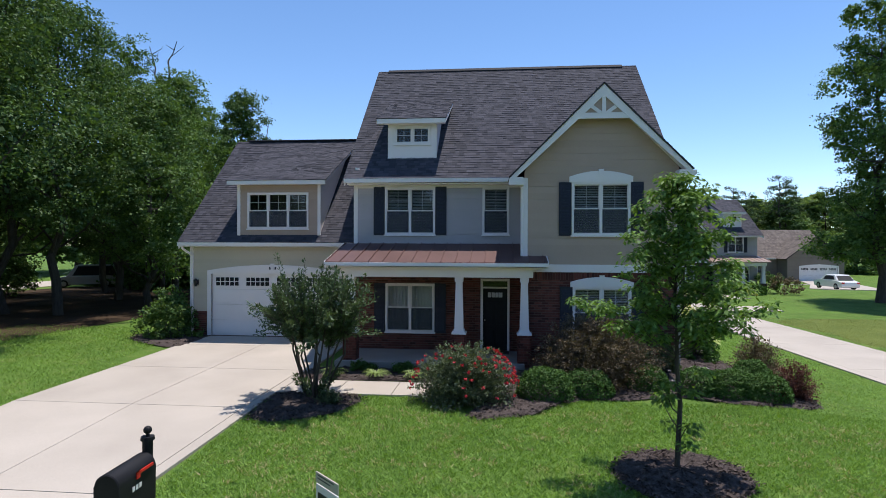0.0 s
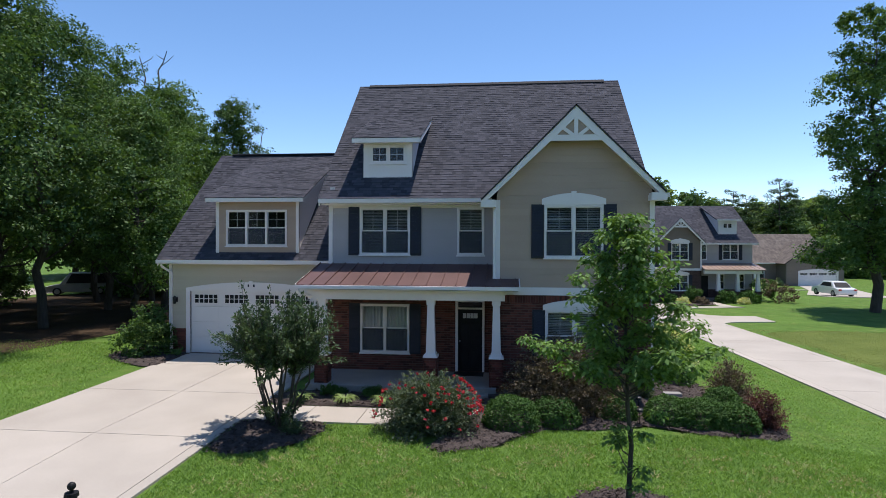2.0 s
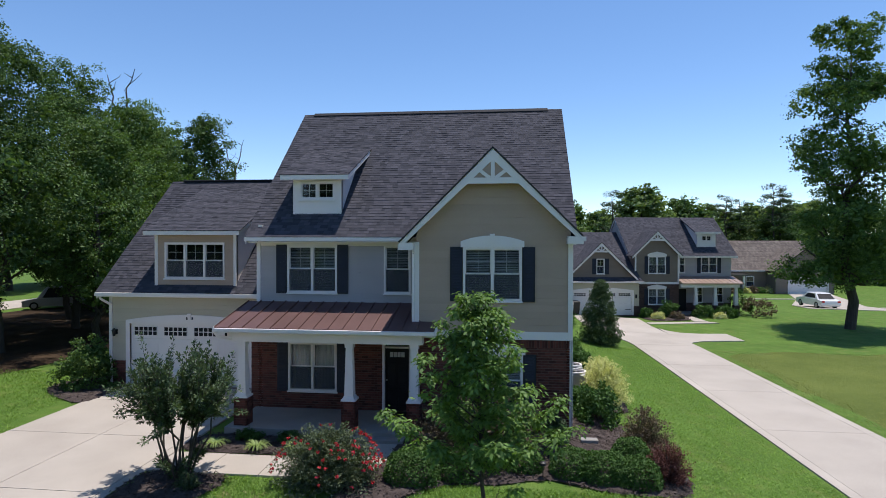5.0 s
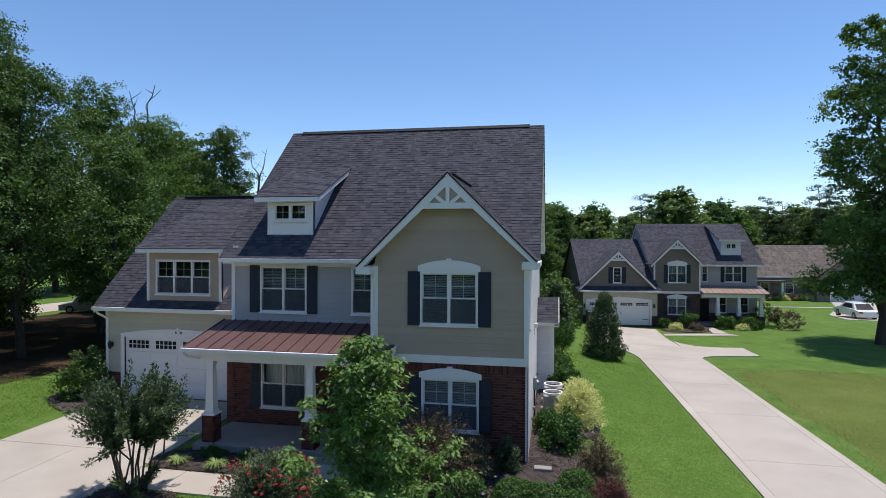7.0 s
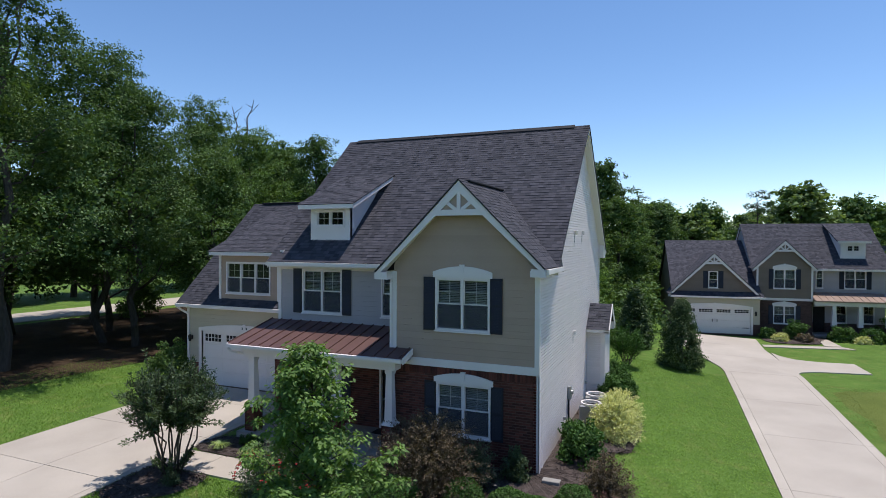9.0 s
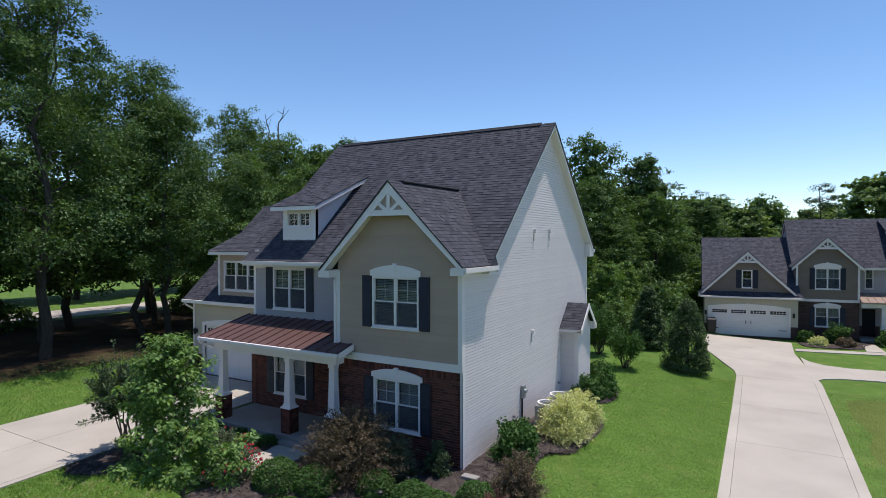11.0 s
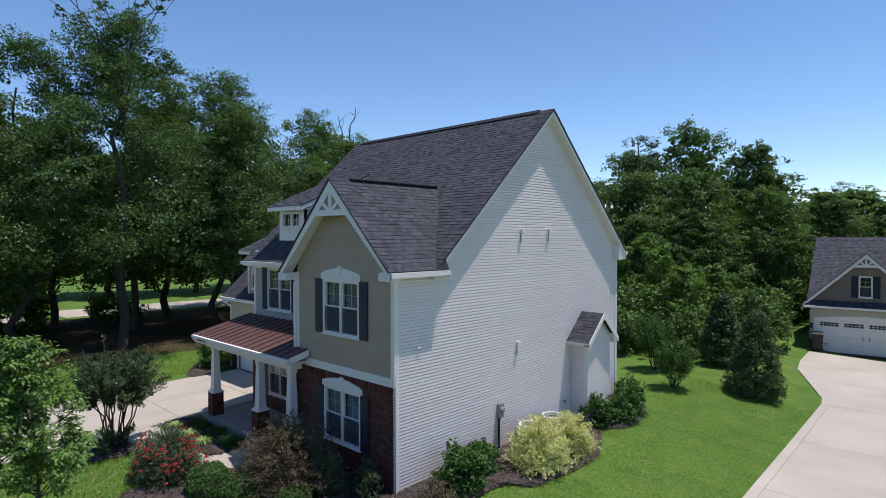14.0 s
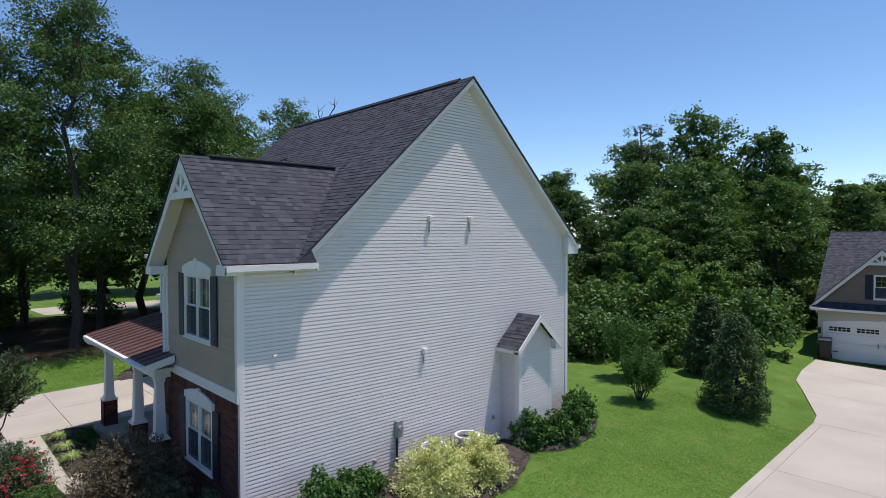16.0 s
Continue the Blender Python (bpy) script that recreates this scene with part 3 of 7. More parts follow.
def side_extent(v):
    top = v + UNDER
    lo, hi = 0.0, 12.0
    if top > slope_z(1.56):
        run = (RIDGE_Z - top) / PITCH
        hi = min(hi, RIDGE_Y + run)
        lo = max(lo, RIDGE_Y - run) if top > slope_z(1.56) else lo
    if v > 5.57:
        lo = max(lo, RIDGE_Y - max((RIDGE_Z - top) / PITCH, 0))
    return (lo, max(hi, lo))


v_in = slope_z(12.0) - UNDER
cuts = [5.57, v_in]
wall_with_boards(house, "wall", SIDE, side_extent, -0.343, RIDGE_Z - UNDER - 0.02, [], cuts, 0.09, VINYL, "pale grey vinyl lap siding side wall", proud=0.028, groove=0.023)
left_extent = lambda v: (-12.0, -1.56) if v < v_in else (-RIDGE_Y - max((RIDGE_Z - v - UNDER) / PITCH, 0), -RIDGE_Y + max((RIDGE_Z - v - UNDER) / PITCH, 0))  # noqa: E731
wall_with_boards(house, "wall", facing("left", -10.1), left_extent, -0.1, RIDGE_Z - UNDER - 0.02, [], [v_in], 0.296, VINYL)
boxes("wall", VINYL, house, (-10.1, 0.0, 11.86, 12.0, -0.1, 5.9), label="pale siding rear wall")

# Front gable wing: brick below, board siding above.
LOWIN = (-3.09, -1.38, 0.74, 2.28)
UPWIN = (-3.13, -1.42, 3.83, 5.40)
wall_of_brick(house, "wall", GABLE, lambda v: (-4.53, -0.05), -0.331, 2.485, [LOWIN], BRICK, BRICK1, (-1.4, 0.0), "red brick front wall")
soldiers, soldier_faces = [], []
for k in range(58):
    a, i = -4.52 + 0.077 * k, len(soldiers)
    soldiers += [(a, -0.014, 2.49), (a + 0.066, -0.014, 2.49), (a + 0.066, -0.014, 2.71), (a, -0.014, 2.71), (a, 0.0, 2.49), (a + 0.066, 0.0, 2.49), (a + 0.066, 0.0, 2.71), (a, 0.0, 2.71)]
    soldier_faces += [(i, i + 1, i + 2, i + 3), (i, i + 4, i + 5, i + 1), (i + 1, i + 5, i + 6, i + 2), (i + 2, i + 6, i + 7, i + 3), (i + 3, i + 7, i + 4, i)]
brick_top = boxes("soldier_course", MORTAR, house, (-4.53, -0.05, 0.0, 0.16, 2.485, 2.72))
tagged(raw("brickwork", soldiers, soldier_faces, BRICK, brick_top), kind="stuff")
G_MID, G_TOP = -2.26, 8.22
g_ext = lambda v: (max(-4.53, G_MID - max(G_TOP - 0.13 - v, 0) * 1.0), min(-0.02, G_MID + max(G_TOP - 0.13 - v, 0) * 1.0))  # noqa: E731
wall_with_boards(house, "wall", GABLE, g_ext, 2.95, 8.0, [UPWIN], [5.7], 0.195, BEIGE, "beige board siding gable wall", proud=0.013, groove=0.005)
boxes("wall", BEIGE, house, (-4.53, -4.39, 0.16, 1.56, 2.95, 5.6), (-4.53, -4.39, 0.16, 1.56, -0.1, 2.72))
boxes("band_board", WHITE, house, (-4.0, 0.03, -0.045, 0.0, 2.72, 2.95), (-4.53, -4.0, -0.03, 0.0, 2.72, 2.95))
boxes("corner_board", WHITE, house, (-0.10, 0.035, -0.04, 0.0, 2.95, 5.55), (0.0, 0.04, 0.0, 0.12, -0.34, 5.55))
boxes("corner_board", WHITE, house, (-4.58, -4.43, -0.035, 0.0, 3.05, 5.55), (-4.58, -4.53, 0.0, 0.10, 3.05, 5.55))
window_in(house, GABLE, *UPWIN, head=0.34, shutters=0.38)
window_in(house, GABLE, *LOWIN, head=0.30, shutters=0.38)

# Main front: brick behind the porch, pale siding above.
BIGWIN = (-9.09, -7.40, 3.87, 5.45)
SMALLWIN = (-5.83, -4.95, 3.87, 5.45)
PORCHWIN = (-9.06, -7.41, 0.62, 2.24)
DOORWAY = (-5.88, -4.93, 0.04, 2.42)
wall_of_brick(house, "wall", FRONT, lambda v: (-10.35, -4.53), -0.1, 3.2, [PORCHWIN, DOORWAY], BRICK, None, None, "red brick wall behind the porch")
wall_with_boards(house, "wall", FRONT, lambda v: (-10.1, -4.53), 3.2, 5.55, [BIGWIN, SMALLWIN], [], 0.17, GREYB, "pale grey lap siding front wall", proud=0.015, groove=0.008)
boxes("corner_board", WHITE, house, (-10.15, -10.02, 1.52, 1.56, 3.2, 5.55), (-10.15, -10.1, 1.56, 1.68, 3.2, 5.55))
window_in(house, FRONT, *BIGWIN, shutters=0.38)
window_in(house, FRONT, *SMALLWIN, units=1)
window_in(house, FRONT, *PORCHWIN, shutters=0.38, shade="curtain", cols=1, rows=1)
boxes("wall", MORTAR, house, (-10.35, -10.2, 1.7, 4.05, -0.1, 3.4))

# Front door with transom.
door = boxes("door", BLACKP, house, (-5.80, -5.00, 1.62, 1.67, 0.06, 2.10), label="black panelled front door with a small window row")
for z0, z1 in ((0.18, 0.78), (0.90, 1.62)):
    for x0 in (-5.70, -5.36):
        boxes("panel", BLACKP, door, (x0, x0 + 0.26, 1.60, 1.62, z0, z1), bevel=0.012)
boxes("frame", WHITE, door, (-5.88, -5.80, 1.50, 1.66, 0.06, 2.42), (-5.0, -4.93, 1.50, 1.66, 0.06, 2.42), (-5.80, -5.0, 1.50, 1.66, 2.34, 2.42), (-5.80, -5.0, 1.50, 1.66, 2.10, 2.15))
boxes("pane", GLASS, door, (-5.80, -5.0, 1.60, 1.61, 2.15, 2.34))
boxes("pane", CURTAIN, door, (-5.64, -5.16, 1.604, 1.618, 1.80, 1.96))
boxes("muntin", BLACKP, door, *[(x, x + 0.018, 1.596, 1.606, 1.80, 1.96) for x in (-5.53, -5.41, -5.29)])
boxes("knob", GALV, door, (-5.76, -5.72, 1.56, 1.62, 1.02, 1.07), bevel=0.01)
# Added panel behind the door, painted near-black like an unlit hall.
boxes("dark_backing", INSIDE, door, (-6.2, -4.6, 2.6, 2.64, 0.0, 2.6))

# Main roof.
LEN = (RIDGE_Y - 1.22) * math.hypot(1, PITCH)
roof_slope(house, "roof", (-10.43, 1.22, slope_z(1.22)), (1, 0, 0), (0, 1, PITCH), lambda s: (0, 10.75), LEN, SHINGLE, label="dark grey asphalt shingle main roof", seed=2, thick=0.04)
roof_slope(house, "roof", (-10.43, 12.3, slope_z(12.3)), (1, 0, 0), (0, -1, PITCH), lambda s: (0, 10.75), (12.3 - RIDGE_Y) * math.hypot(1, PITCH), SHINGLE, seed=3, course=0.29, thick=0.04)
bm = bmesh.new()
for s in (-1, 1):
    x0, x1 = (-10.0, -0.25)
    solid(bm, [(x0, RIDGE_Y, RIDGE_Z + 0.015), (x1, RIDGE_Y, RIDGE_Z + 0.015), (x1, RIDGE_Y + s * 0.16, RIDGE_Z - 0.11), (x0, RIDGE_Y + s * 0.16, RIDGE_Z - 0.11), (x0, RIDGE_Y, RIDGE_Z + 0.055), (x1, RIDGE_Y, RIDGE_Z + 0.055), (x1, RIDGE_Y + s * 0.16, RIDGE_Z - 0.075), (x0, RIDGE_Y + s * 0.16, RIDGE_Z - 0.075)])
part("ridge_vent", tidy(bm), RIDGE, house)
# Rakes and fascias.
for x0, x1 in ((0.26, 0.29), (-10.40, -10.36)):
    for ya in (1.2, 12.32):
        bm = bmesh.new()
        z0 = slope_z(ya)
        solid(bm, [(x0, ya, z0 - 0.21), (x1, ya, z0 - 0.21), (x1, RIDGE_Y, RIDGE_Z - 0.21), (x0, RIDGE_Y, RIDGE_Z - 0.21), (x0, ya, z0 - 0.06), (x1, ya, z0 - 0.06), (x1, RIDGE_Y, RIDGE_Z - 0.06), (x0, RIDGE_Y, RIDGE_Z - 0.06)])
        part("rake_board", tidy(bm), WHITE, house)
for ya in (1.22, 12.3):
    bm = bmesh.new()
    z0 = slope_z(ya)
    solid(bm, [(0.0, ya, z0 - 0.235), (0.26, ya, z0 - 0.235), (0.26, RIDGE_Y, RIDGE_Z - 0.235), (0.0, RIDGE_Y, RIDGE_Z - 0.235), (0.0, ya, z0 - 0.215), (0.26, ya, z0 - 0.215), (0.26, RIDGE_Y, RIDGE_Z - 0.215), (0.0, RIDGE_Y, RIDGE_Z - 0.215)])
    part("soffit", tidy(bm), WHITE, house)
ez = slope_z(1.22)
boxes("gutter", WHITE, house, (-10.38, -4.7, 1.08, 1.20, ez - 0.15, ez - 0.02))
boxes("soffit", WHITE, house, (-10.3, -4.5, 1.2, 1.56, ez - 0.2, ez - 0.16))
boxes("frieze_board", WHITE, house, (-10.1, -4.53, 1.53, 1.558, 5.42, 5.56))
bz = slope_z(12.3)
boxes("gutter", WHITE, house, (-10.38, 0.3, 12.32, 12.44, bz - 0.17, bz - 0.02))

# Front gable roof: the house-side slope reaches further down than the slope over the side wall.
gy1 = lambda z: RIDGE_Y - (RIDGE_Z - z) / PITCH  # noqa: E731
GZ = G_TOP + 0.05
LEFT_RUN, RIGHT_RUN = 2.72, 2.53
EAVE_END = 1.74
roof_slope(house, "roof", (G_MID - LEFT_RUN, -0.43, GZ - LEFT_RUN), (0, 1, 0), (1, 0, 1), lambda s: (0, gy1(GZ - LEFT_RUN + s / math.sqrt(2)) + 0.43), LEFT_RUN * math.sqrt(2), SHINGLE, seed=4, label="shingle roof of the front gable", thick=0.03)
roof_slope(house, "roof", (G_MID + RIGHT_RUN, -0.43, GZ - RIGHT_RUN), (0, 1, 0), (-1, 0, 1), lambda s: (0, gy1(GZ - RIGHT_RUN + s / math.sqrt(2)) + 0.43), RIGHT_RUN * math.sqrt(2), SHINGLE, seed=5, thick=0.03, single=SHINGLE1, pick=lambda p: p.y < 1.2 and p.x > -1.6)
boxes("ridge_vent", RIDGE, house, (G_MID - 0.1, G_MID + 0.1, 0.3, gy1(GZ) - 0.15, GZ - 0.02, GZ + 0.05), bevel=0.02)
for s, run in ((-1, LEFT_RUN), (1, RIGHT_RUN)):
    bm = bmesh.new()
    w = 0.37
    e = run + 0.02
    solid(bm, [(G_MID, -0.40, GZ - w), (G_MID + s * e, -0.40, GZ - e - w * 0.55), (G_MID + s * e, -0.36, GZ - e - w * 0.55), (G_MID, -0.36, GZ - w),
               (G_MID, -0.40, GZ - 0.05), (G_MID + s * e, -0.40, GZ - e - 0.05), (G_MID + s * e, -0.36, GZ - e - 0.05), (G_MID, -0.36, GZ - 0.05)])
    part("rake_board", tidy(bm), WHITE, house)
    bm = bmesh.new()
    solid(bm, [(G_MID, -0.36, GZ - 0.18), (G_MID + s * run, -0.36, GZ - run - 0.18), (G_MID + s * run, 0, GZ - run - 0.18), (G_MID, 0, GZ - 0.18),
               (G_MID, -0.36, GZ - 0.16), (G_MID + s * run, -0.36, GZ - run - 0.16), (G_MID + s * run, 0, GZ - run - 0.16), (G_MID, 0, GZ - 0.16)])
    part("soffit", tidy(bm), WHITE, house)
    x = G_MID + s * run
    a, b = sorted((x + s * 0.02, x - s * 0.42))
    bm = bmesh.new()
    block(bm, a, b, -0.405, -0.02, GZ - run - 0.24, GZ - run - 0.07)
    a, b = sorted((x - s * 0.06, x - s * 0.40))
    block(bm, a, b, -0.403, -0.02, GZ - run - 0.07, GZ - run - 0.02)
    part("eave_return", tidy(bm), WHITE, house)
x = G_MID + RIGHT_RUN
ze = GZ - RIGHT_RUN
boxes("gutter", WHITE, house, (x + 0.002, x + 0.09, -0.38, EAVE_END, ze - 0.16, ze - 0.03))
boxes("soffit", WHITE, house, (0.04, x, -0.36, EAVE_END, ze - 0.19, ze - 0.17))
# The eave turns the corner past the main rake with a small shingled cap.
boxes("eave_return", WHITE, house, (0.03, x + 0.085, EAVE_END, EAVE_END + 0.03, ze - 0.19, ze - 0.03))
bm = bmesh.new()
top, foot = Vector((0.305, 1.6, ze + 0.29)), [Vector(p) for p in ((0.03, 1.22, ze - 0.02), (x + 0.06, 1.26, ze - 0.02), (x + 0.06, EAVE_END, ze - 0.02), (0.03, EAVE_END + 0.02, ze - 0.02))]
peak = bm.verts.new(top)
ring = [bm.verts.new(p) for p in foot]
bm.faces.new(ring)
for k in range(4):
    bm.faces.new((ring[k], ring[(k + 1) % 4], peak))
part("return_cap", tidy(bm), SHINGLE, house)
TR = facing("front", -0.37)
zc = 7.22
boxes("gable_truss", WHITE, house, (G_MID - 0.80, G_MID + 0.80, -0.395, -0.355, zc, zc + 0.17))
boxes("gable_truss", WHITE, house, (G_MID - 0.055, G_MID + 0.055, -0.395, -0.355, zc + 0.17, GZ - 0.3))
for s in (-1, 1):
    bar("gable_truss", TR, ((G_MID + s * 0.08, zc + 0.16), (G_MID + s * 0.44, GZ - 0.62)), 0.10, -0.012, 0.022, WHITE, house)
boxes("gable_truss", BEIGE, house, (G_MID - 0.8, G_MID + 0.8, -0.355, -0.335, zc, zc + 0.18))
bm = bmesh.new()
solid(bm, [(G_MID - 0.85, -0.35, zc + 0.1), (G_MID + 0.85, -0.35, zc + 0.1), (G_MID + 0.85, -0.33, zc + 0.1), (G_MID - 0.85, -0.33, zc + 0.1), (G_MID - 0.02, -0.35, GZ - 0.17), (G_MID + 0.02, -0.35, GZ - 0.17), (G_MID + 0.02, -0.33, GZ - 0.17), (G_MID - 0.02, -0.33, GZ - 0.17)])
part("gable_panel", tidy(bm), BEIGE, house)

# Shed dormer on the main roof.
DX0, DX1, DY = -9.10, -7.41, 2.08
DF = facing("front", DY)
DWIN = (-8.87, -7.63, 6.98, 7.60)
wall_with_boards(house, "dormer_wall", DF, lambda v: (DX0, DX1), 6.4, 7.76, [DWIN], [], 1.5, WHITE, "white panel dormer front", board="panel")
window_in(house, DF, *DWIN, sashes=1, shade="none", cols=2, rows=2)
d_rise = 0.42
d_z0 = 7.80
d_run = ((d_z0 - d_rise * (DY - 0.32)) - (RIDGE_Z - PITCH * RIDGE_Y)) / (PITCH - d_rise)
for x in (DX0, DX1 - 0.1):
    bm = bmesh.new()
    zt = lambda y: d_z0 + d_rise * (y - DY + 0.32) - 0.12  # noqa: E731
    y1 = d_run - 0.1
    solid(bm, [(x, DY + 0.02, 6.3), (x + 0.1, DY + 0.02, 6.3), (x + 0.1, y1, slope_z(y1) - 0.3), (x, y1, slope_z(y1) - 0.3), (x, DY + 0.02, zt(DY)), (x + 0.1, DY + 0.02, zt(DY)), (x + 0.1, y1, zt(y1)), (x, y1, zt(y1))])
    part("dormer_cheek", tidy(bm), VINYL, house)
roof_slope(house, "dormer_roof", (DX0 - 0.35, DY - 0.37, d_z0), (1, 0, 0), (0, 1, d_rise), lambda s: (0, DX1 - DX0 + 0.7), (d_run - DY + 0.35) * math.hypot(1, d_rise), SHINGLE, thick=0.02, seed=7)
boxes("fascia", WHITE, house, (DX0 - 0.32, DX1 + 0.32, DY - 0.36, DY - 0.32, d_z0 - 0.17, d_z0 - 0.02))
boxes("soffit", WHITE, house, (DX0 - 0.3, DX1 + 0.3, DY - 0.32, DY, d_z0 - 0.14, d_z0 - 0.11))
for x in (DX0 - 0.32, DX1 + 0.30):
    bm = bmesh.new()
    y1, z1 = d_run, d_z0 + d_rise * (d_run - DY + 0.32)
    solid(bm, [(x, DY - 0.34, d_z0 - 0.17), (x + 0.03, DY - 0.34, d_z0 - 0.17), (x + 0.03, y1, z1 - 0.17), (x, y1, z1 - 0.17), (x, DY - 0.34, d_z0 - 0.03), (x + 0.03, DY - 0.34, d_z0 - 0.03), (x + 0.03, y1, z1 - 0.03), (x, y1, z1 - 0.03)])
    part("rake_board", tidy(bm), WHITE, house)

# Garage wing.
GAR_Y = 4.05
GAR = facing("front", GAR_Y)
GX0, GX1 = -17.28, -10.1
GDOOR = (-16.44, -11.52, -0.02, 2.50)
wall_with_boards(house, "wall", GAR, lambda v: (GX0, GX1), 0.92, 3.45, [GDOOR], [], 0.17, CREAM, "cream lap siding garage wall", proud=0.015, groove=0.008)
wall_of_brick(house, "wall", GAR, lambda v: (GX0, GX1), -0.15, 0.92, [GDOOR], BRICK, None, None, "red brick garage plinth")
g_eave_y, g_eave_z, g_ridge_y = 3.72, 3.62, 8.95
g_ridge_z = g_eave_z + PITCH * (g_ridge_y - g_eave_y)
lext = lambda v: (-13.9, -GAR_Y) if v < 3.6 else (-g_ridge_y - max((g_ridge_z - 0.2 - v) / PITCH, 0), -g_ridge_y + max((g_ridge_z - 0.2 - v) / PITCH, 0))  # noqa: E731
wall_with_boards(house, "wall", facing("left", GX0), lext, -0.15, g_ridge_z - 0.25, [], [3.6], 0.3, CREAM)
boxes("wall", CREAM, house, (GX0, GX1, 13.76, 13.9, -0.15, 3.6))
boxes("corner_board", WHITE, house, (GX0 - 0.03, GX0 + 0.10, GAR_Y - 0.035, GAR_Y, 0.92, 3.45))
glen2 = (g_ridge_y - g_eave_y) * math.hypot(1, PITCH)
roof_slope(house, "roof", (GX0 - 0.37, g_eave_y, g_eave_z), (1, 0, 0), (0, 1, PITCH), lambda s: (0, GX1 - GX0 + 0.37), glen2, SHINGLE, seed=8, thick=0.04, label="dark shingle garage roof")
roof_slope(house, "roof", (GX0 - 0.37, 2 * g_ridge_y - g_eave_y, g_eave_z), (1, 0, 0), (0, -1, PITCH), lambda s: (0, GX1 - GX0 + 0.37), glen2, SHINGLE, seed=9, course=0.3, thick=0.04)
boxes("ridge_vent", RIDGE, house, (GX0 + 0.2, GX1 - 0.1, g_ridge_y - 0.12, g_ridge_y + 0.12, g_ridge_z - 0.03, g_ridge_z + 0.05), bevel=0.02)
boxes("gutter", WHITE, house, (GX0 - 0.32, -10.12, g_eave_y - 0.13, g_eave_y - 0.01, g_eave_z - 0.16, g_eave_z - 0.02))
boxes("soffit", WHITE, house, (GX0 - 0.3, -10.12, g_eave_y, GAR_Y, g_eave_z - 0.19, g_eave_z - 0.17))
for ya in (g_eave_y, 2 * g_ridge_y - g_eave_y):
    bm = bmesh.new()
    solid(bm, [(GX0 - 0.34, ya, g_eave_z - 0.26), (GX0 - 0.30, ya, g_eave_z - 0.26), (GX0 - 0.30, g_ridge_y, g_ridge_z - 0.26), (GX0 - 0.34, g_ridge_y, g_ridge_z - 0.26), (GX0 - 0.34, ya, g_eave_z - 0.06), (GX0 - 0.30, ya, g_eave_z - 0.06), (GX0 - 0.30, g_ridge_y, g_ridge_z - 0.06), (GX0 - 0.34, g_ridge_y, g_ridge_z - 0.06)])
    part("rake_board", tidy(bm), WHITE, house)

# Shed dormer on the garage roof.
EX0, EX1, EY = -15.35, -12.1, 4.02
EF = facing("front", EY)
EWIN = (-14.97, -12.55, 4.14, 5.53)
wall_with_boards(house, "dormer_wall", EF, lambda v: (EX0, EX1), 3.75, 5.85, [EWIN], [], 0.17, BEIGE, "beige siding garage dormer")
window_in(house, EF, *EWIN, units=3, shade="none", cover="screen")
e_z0 = 5.98
e_rise = (g_ridge_z - 0.1 - e_z0) / (g_ridge_y - EY + 0.32)
elen = (g_ridge_y - EY + 0.30) * math.hypot(1, e_rise)
roof_slope(house, "dormer_roof", (EX0 - 0.34, EY - 0.37, e_z0), (1, 0, 0), (0, 1, e_rise), lambda s: (0, EX1 - EX0 + 0.68), elen, SHINGLE, thick=0.02, seed=10)
boxes("fascia", WHITE, house, (EX0 - 0.30, EX1 + 0.30, EY - 0.36, EY - 0.32, e_z0 - 0.17, e_z0 - 0.02))
boxes("soffit", WHITE, house, (EX0 - 0.28, EX1 + 0.28, EY - 0.32, EY, e_z0 - 0.15, e_z0 - 0.12))
for x, tx in ((EX0, EX0 - 0.3), (EX1 - 0.1, EX1 + 0.27)):
    zt = lambda y: e_z0 + e_rise * (y - EY + 0.32) - 0.13  # noqa: E731
    y1 = 8.6
    bm = bmesh.new()
    solid(bm, [(x, EY + 0.02, 3.6), (x + 0.1, EY + 0.02, 3.6), (x + 0.1, y1, 7.4), (x, y1, 7.4), (x, EY + 0.02, zt(EY)), (x + 0.1, EY + 0.02, zt(EY)), (x + 0.1, y1, zt(y1)), (x, y1, zt(y1))])
    part("dormer_cheek", tidy(bm), VINYL, house)
    bm = bmesh.new()
    solid(bm, [(tx, EY - 0.34, e_z0 - 0.15), (tx + 0.03, EY - 0.34, e_z0 - 0.15), (tx + 0.03, 8.8, zt(8.8) - 0.02), (tx, 8.8, zt(8.8) - 0.02), (tx, EY - 0.34, e_z0 - 0.03), (tx + 0.03, EY - 0.34, e_z0 - 0.03), (tx + 0.03, 8.8, zt(8.8) + 0.10), (tx, 8.8, zt(8.8) + 0.10)])
    part("rake_board", tidy(bm), WHITE, house)
boxes("corner_board", WHITE, house, (EX0 - 0.03, EX0 + 0.09, EY - 0.035, EY, 3.75, 5.85))
boxes("corner_board", WHITE, house, (EX1 - 0.09, EX1 + 0.03, EY - 0.035, EY, 3.75, 5.85))


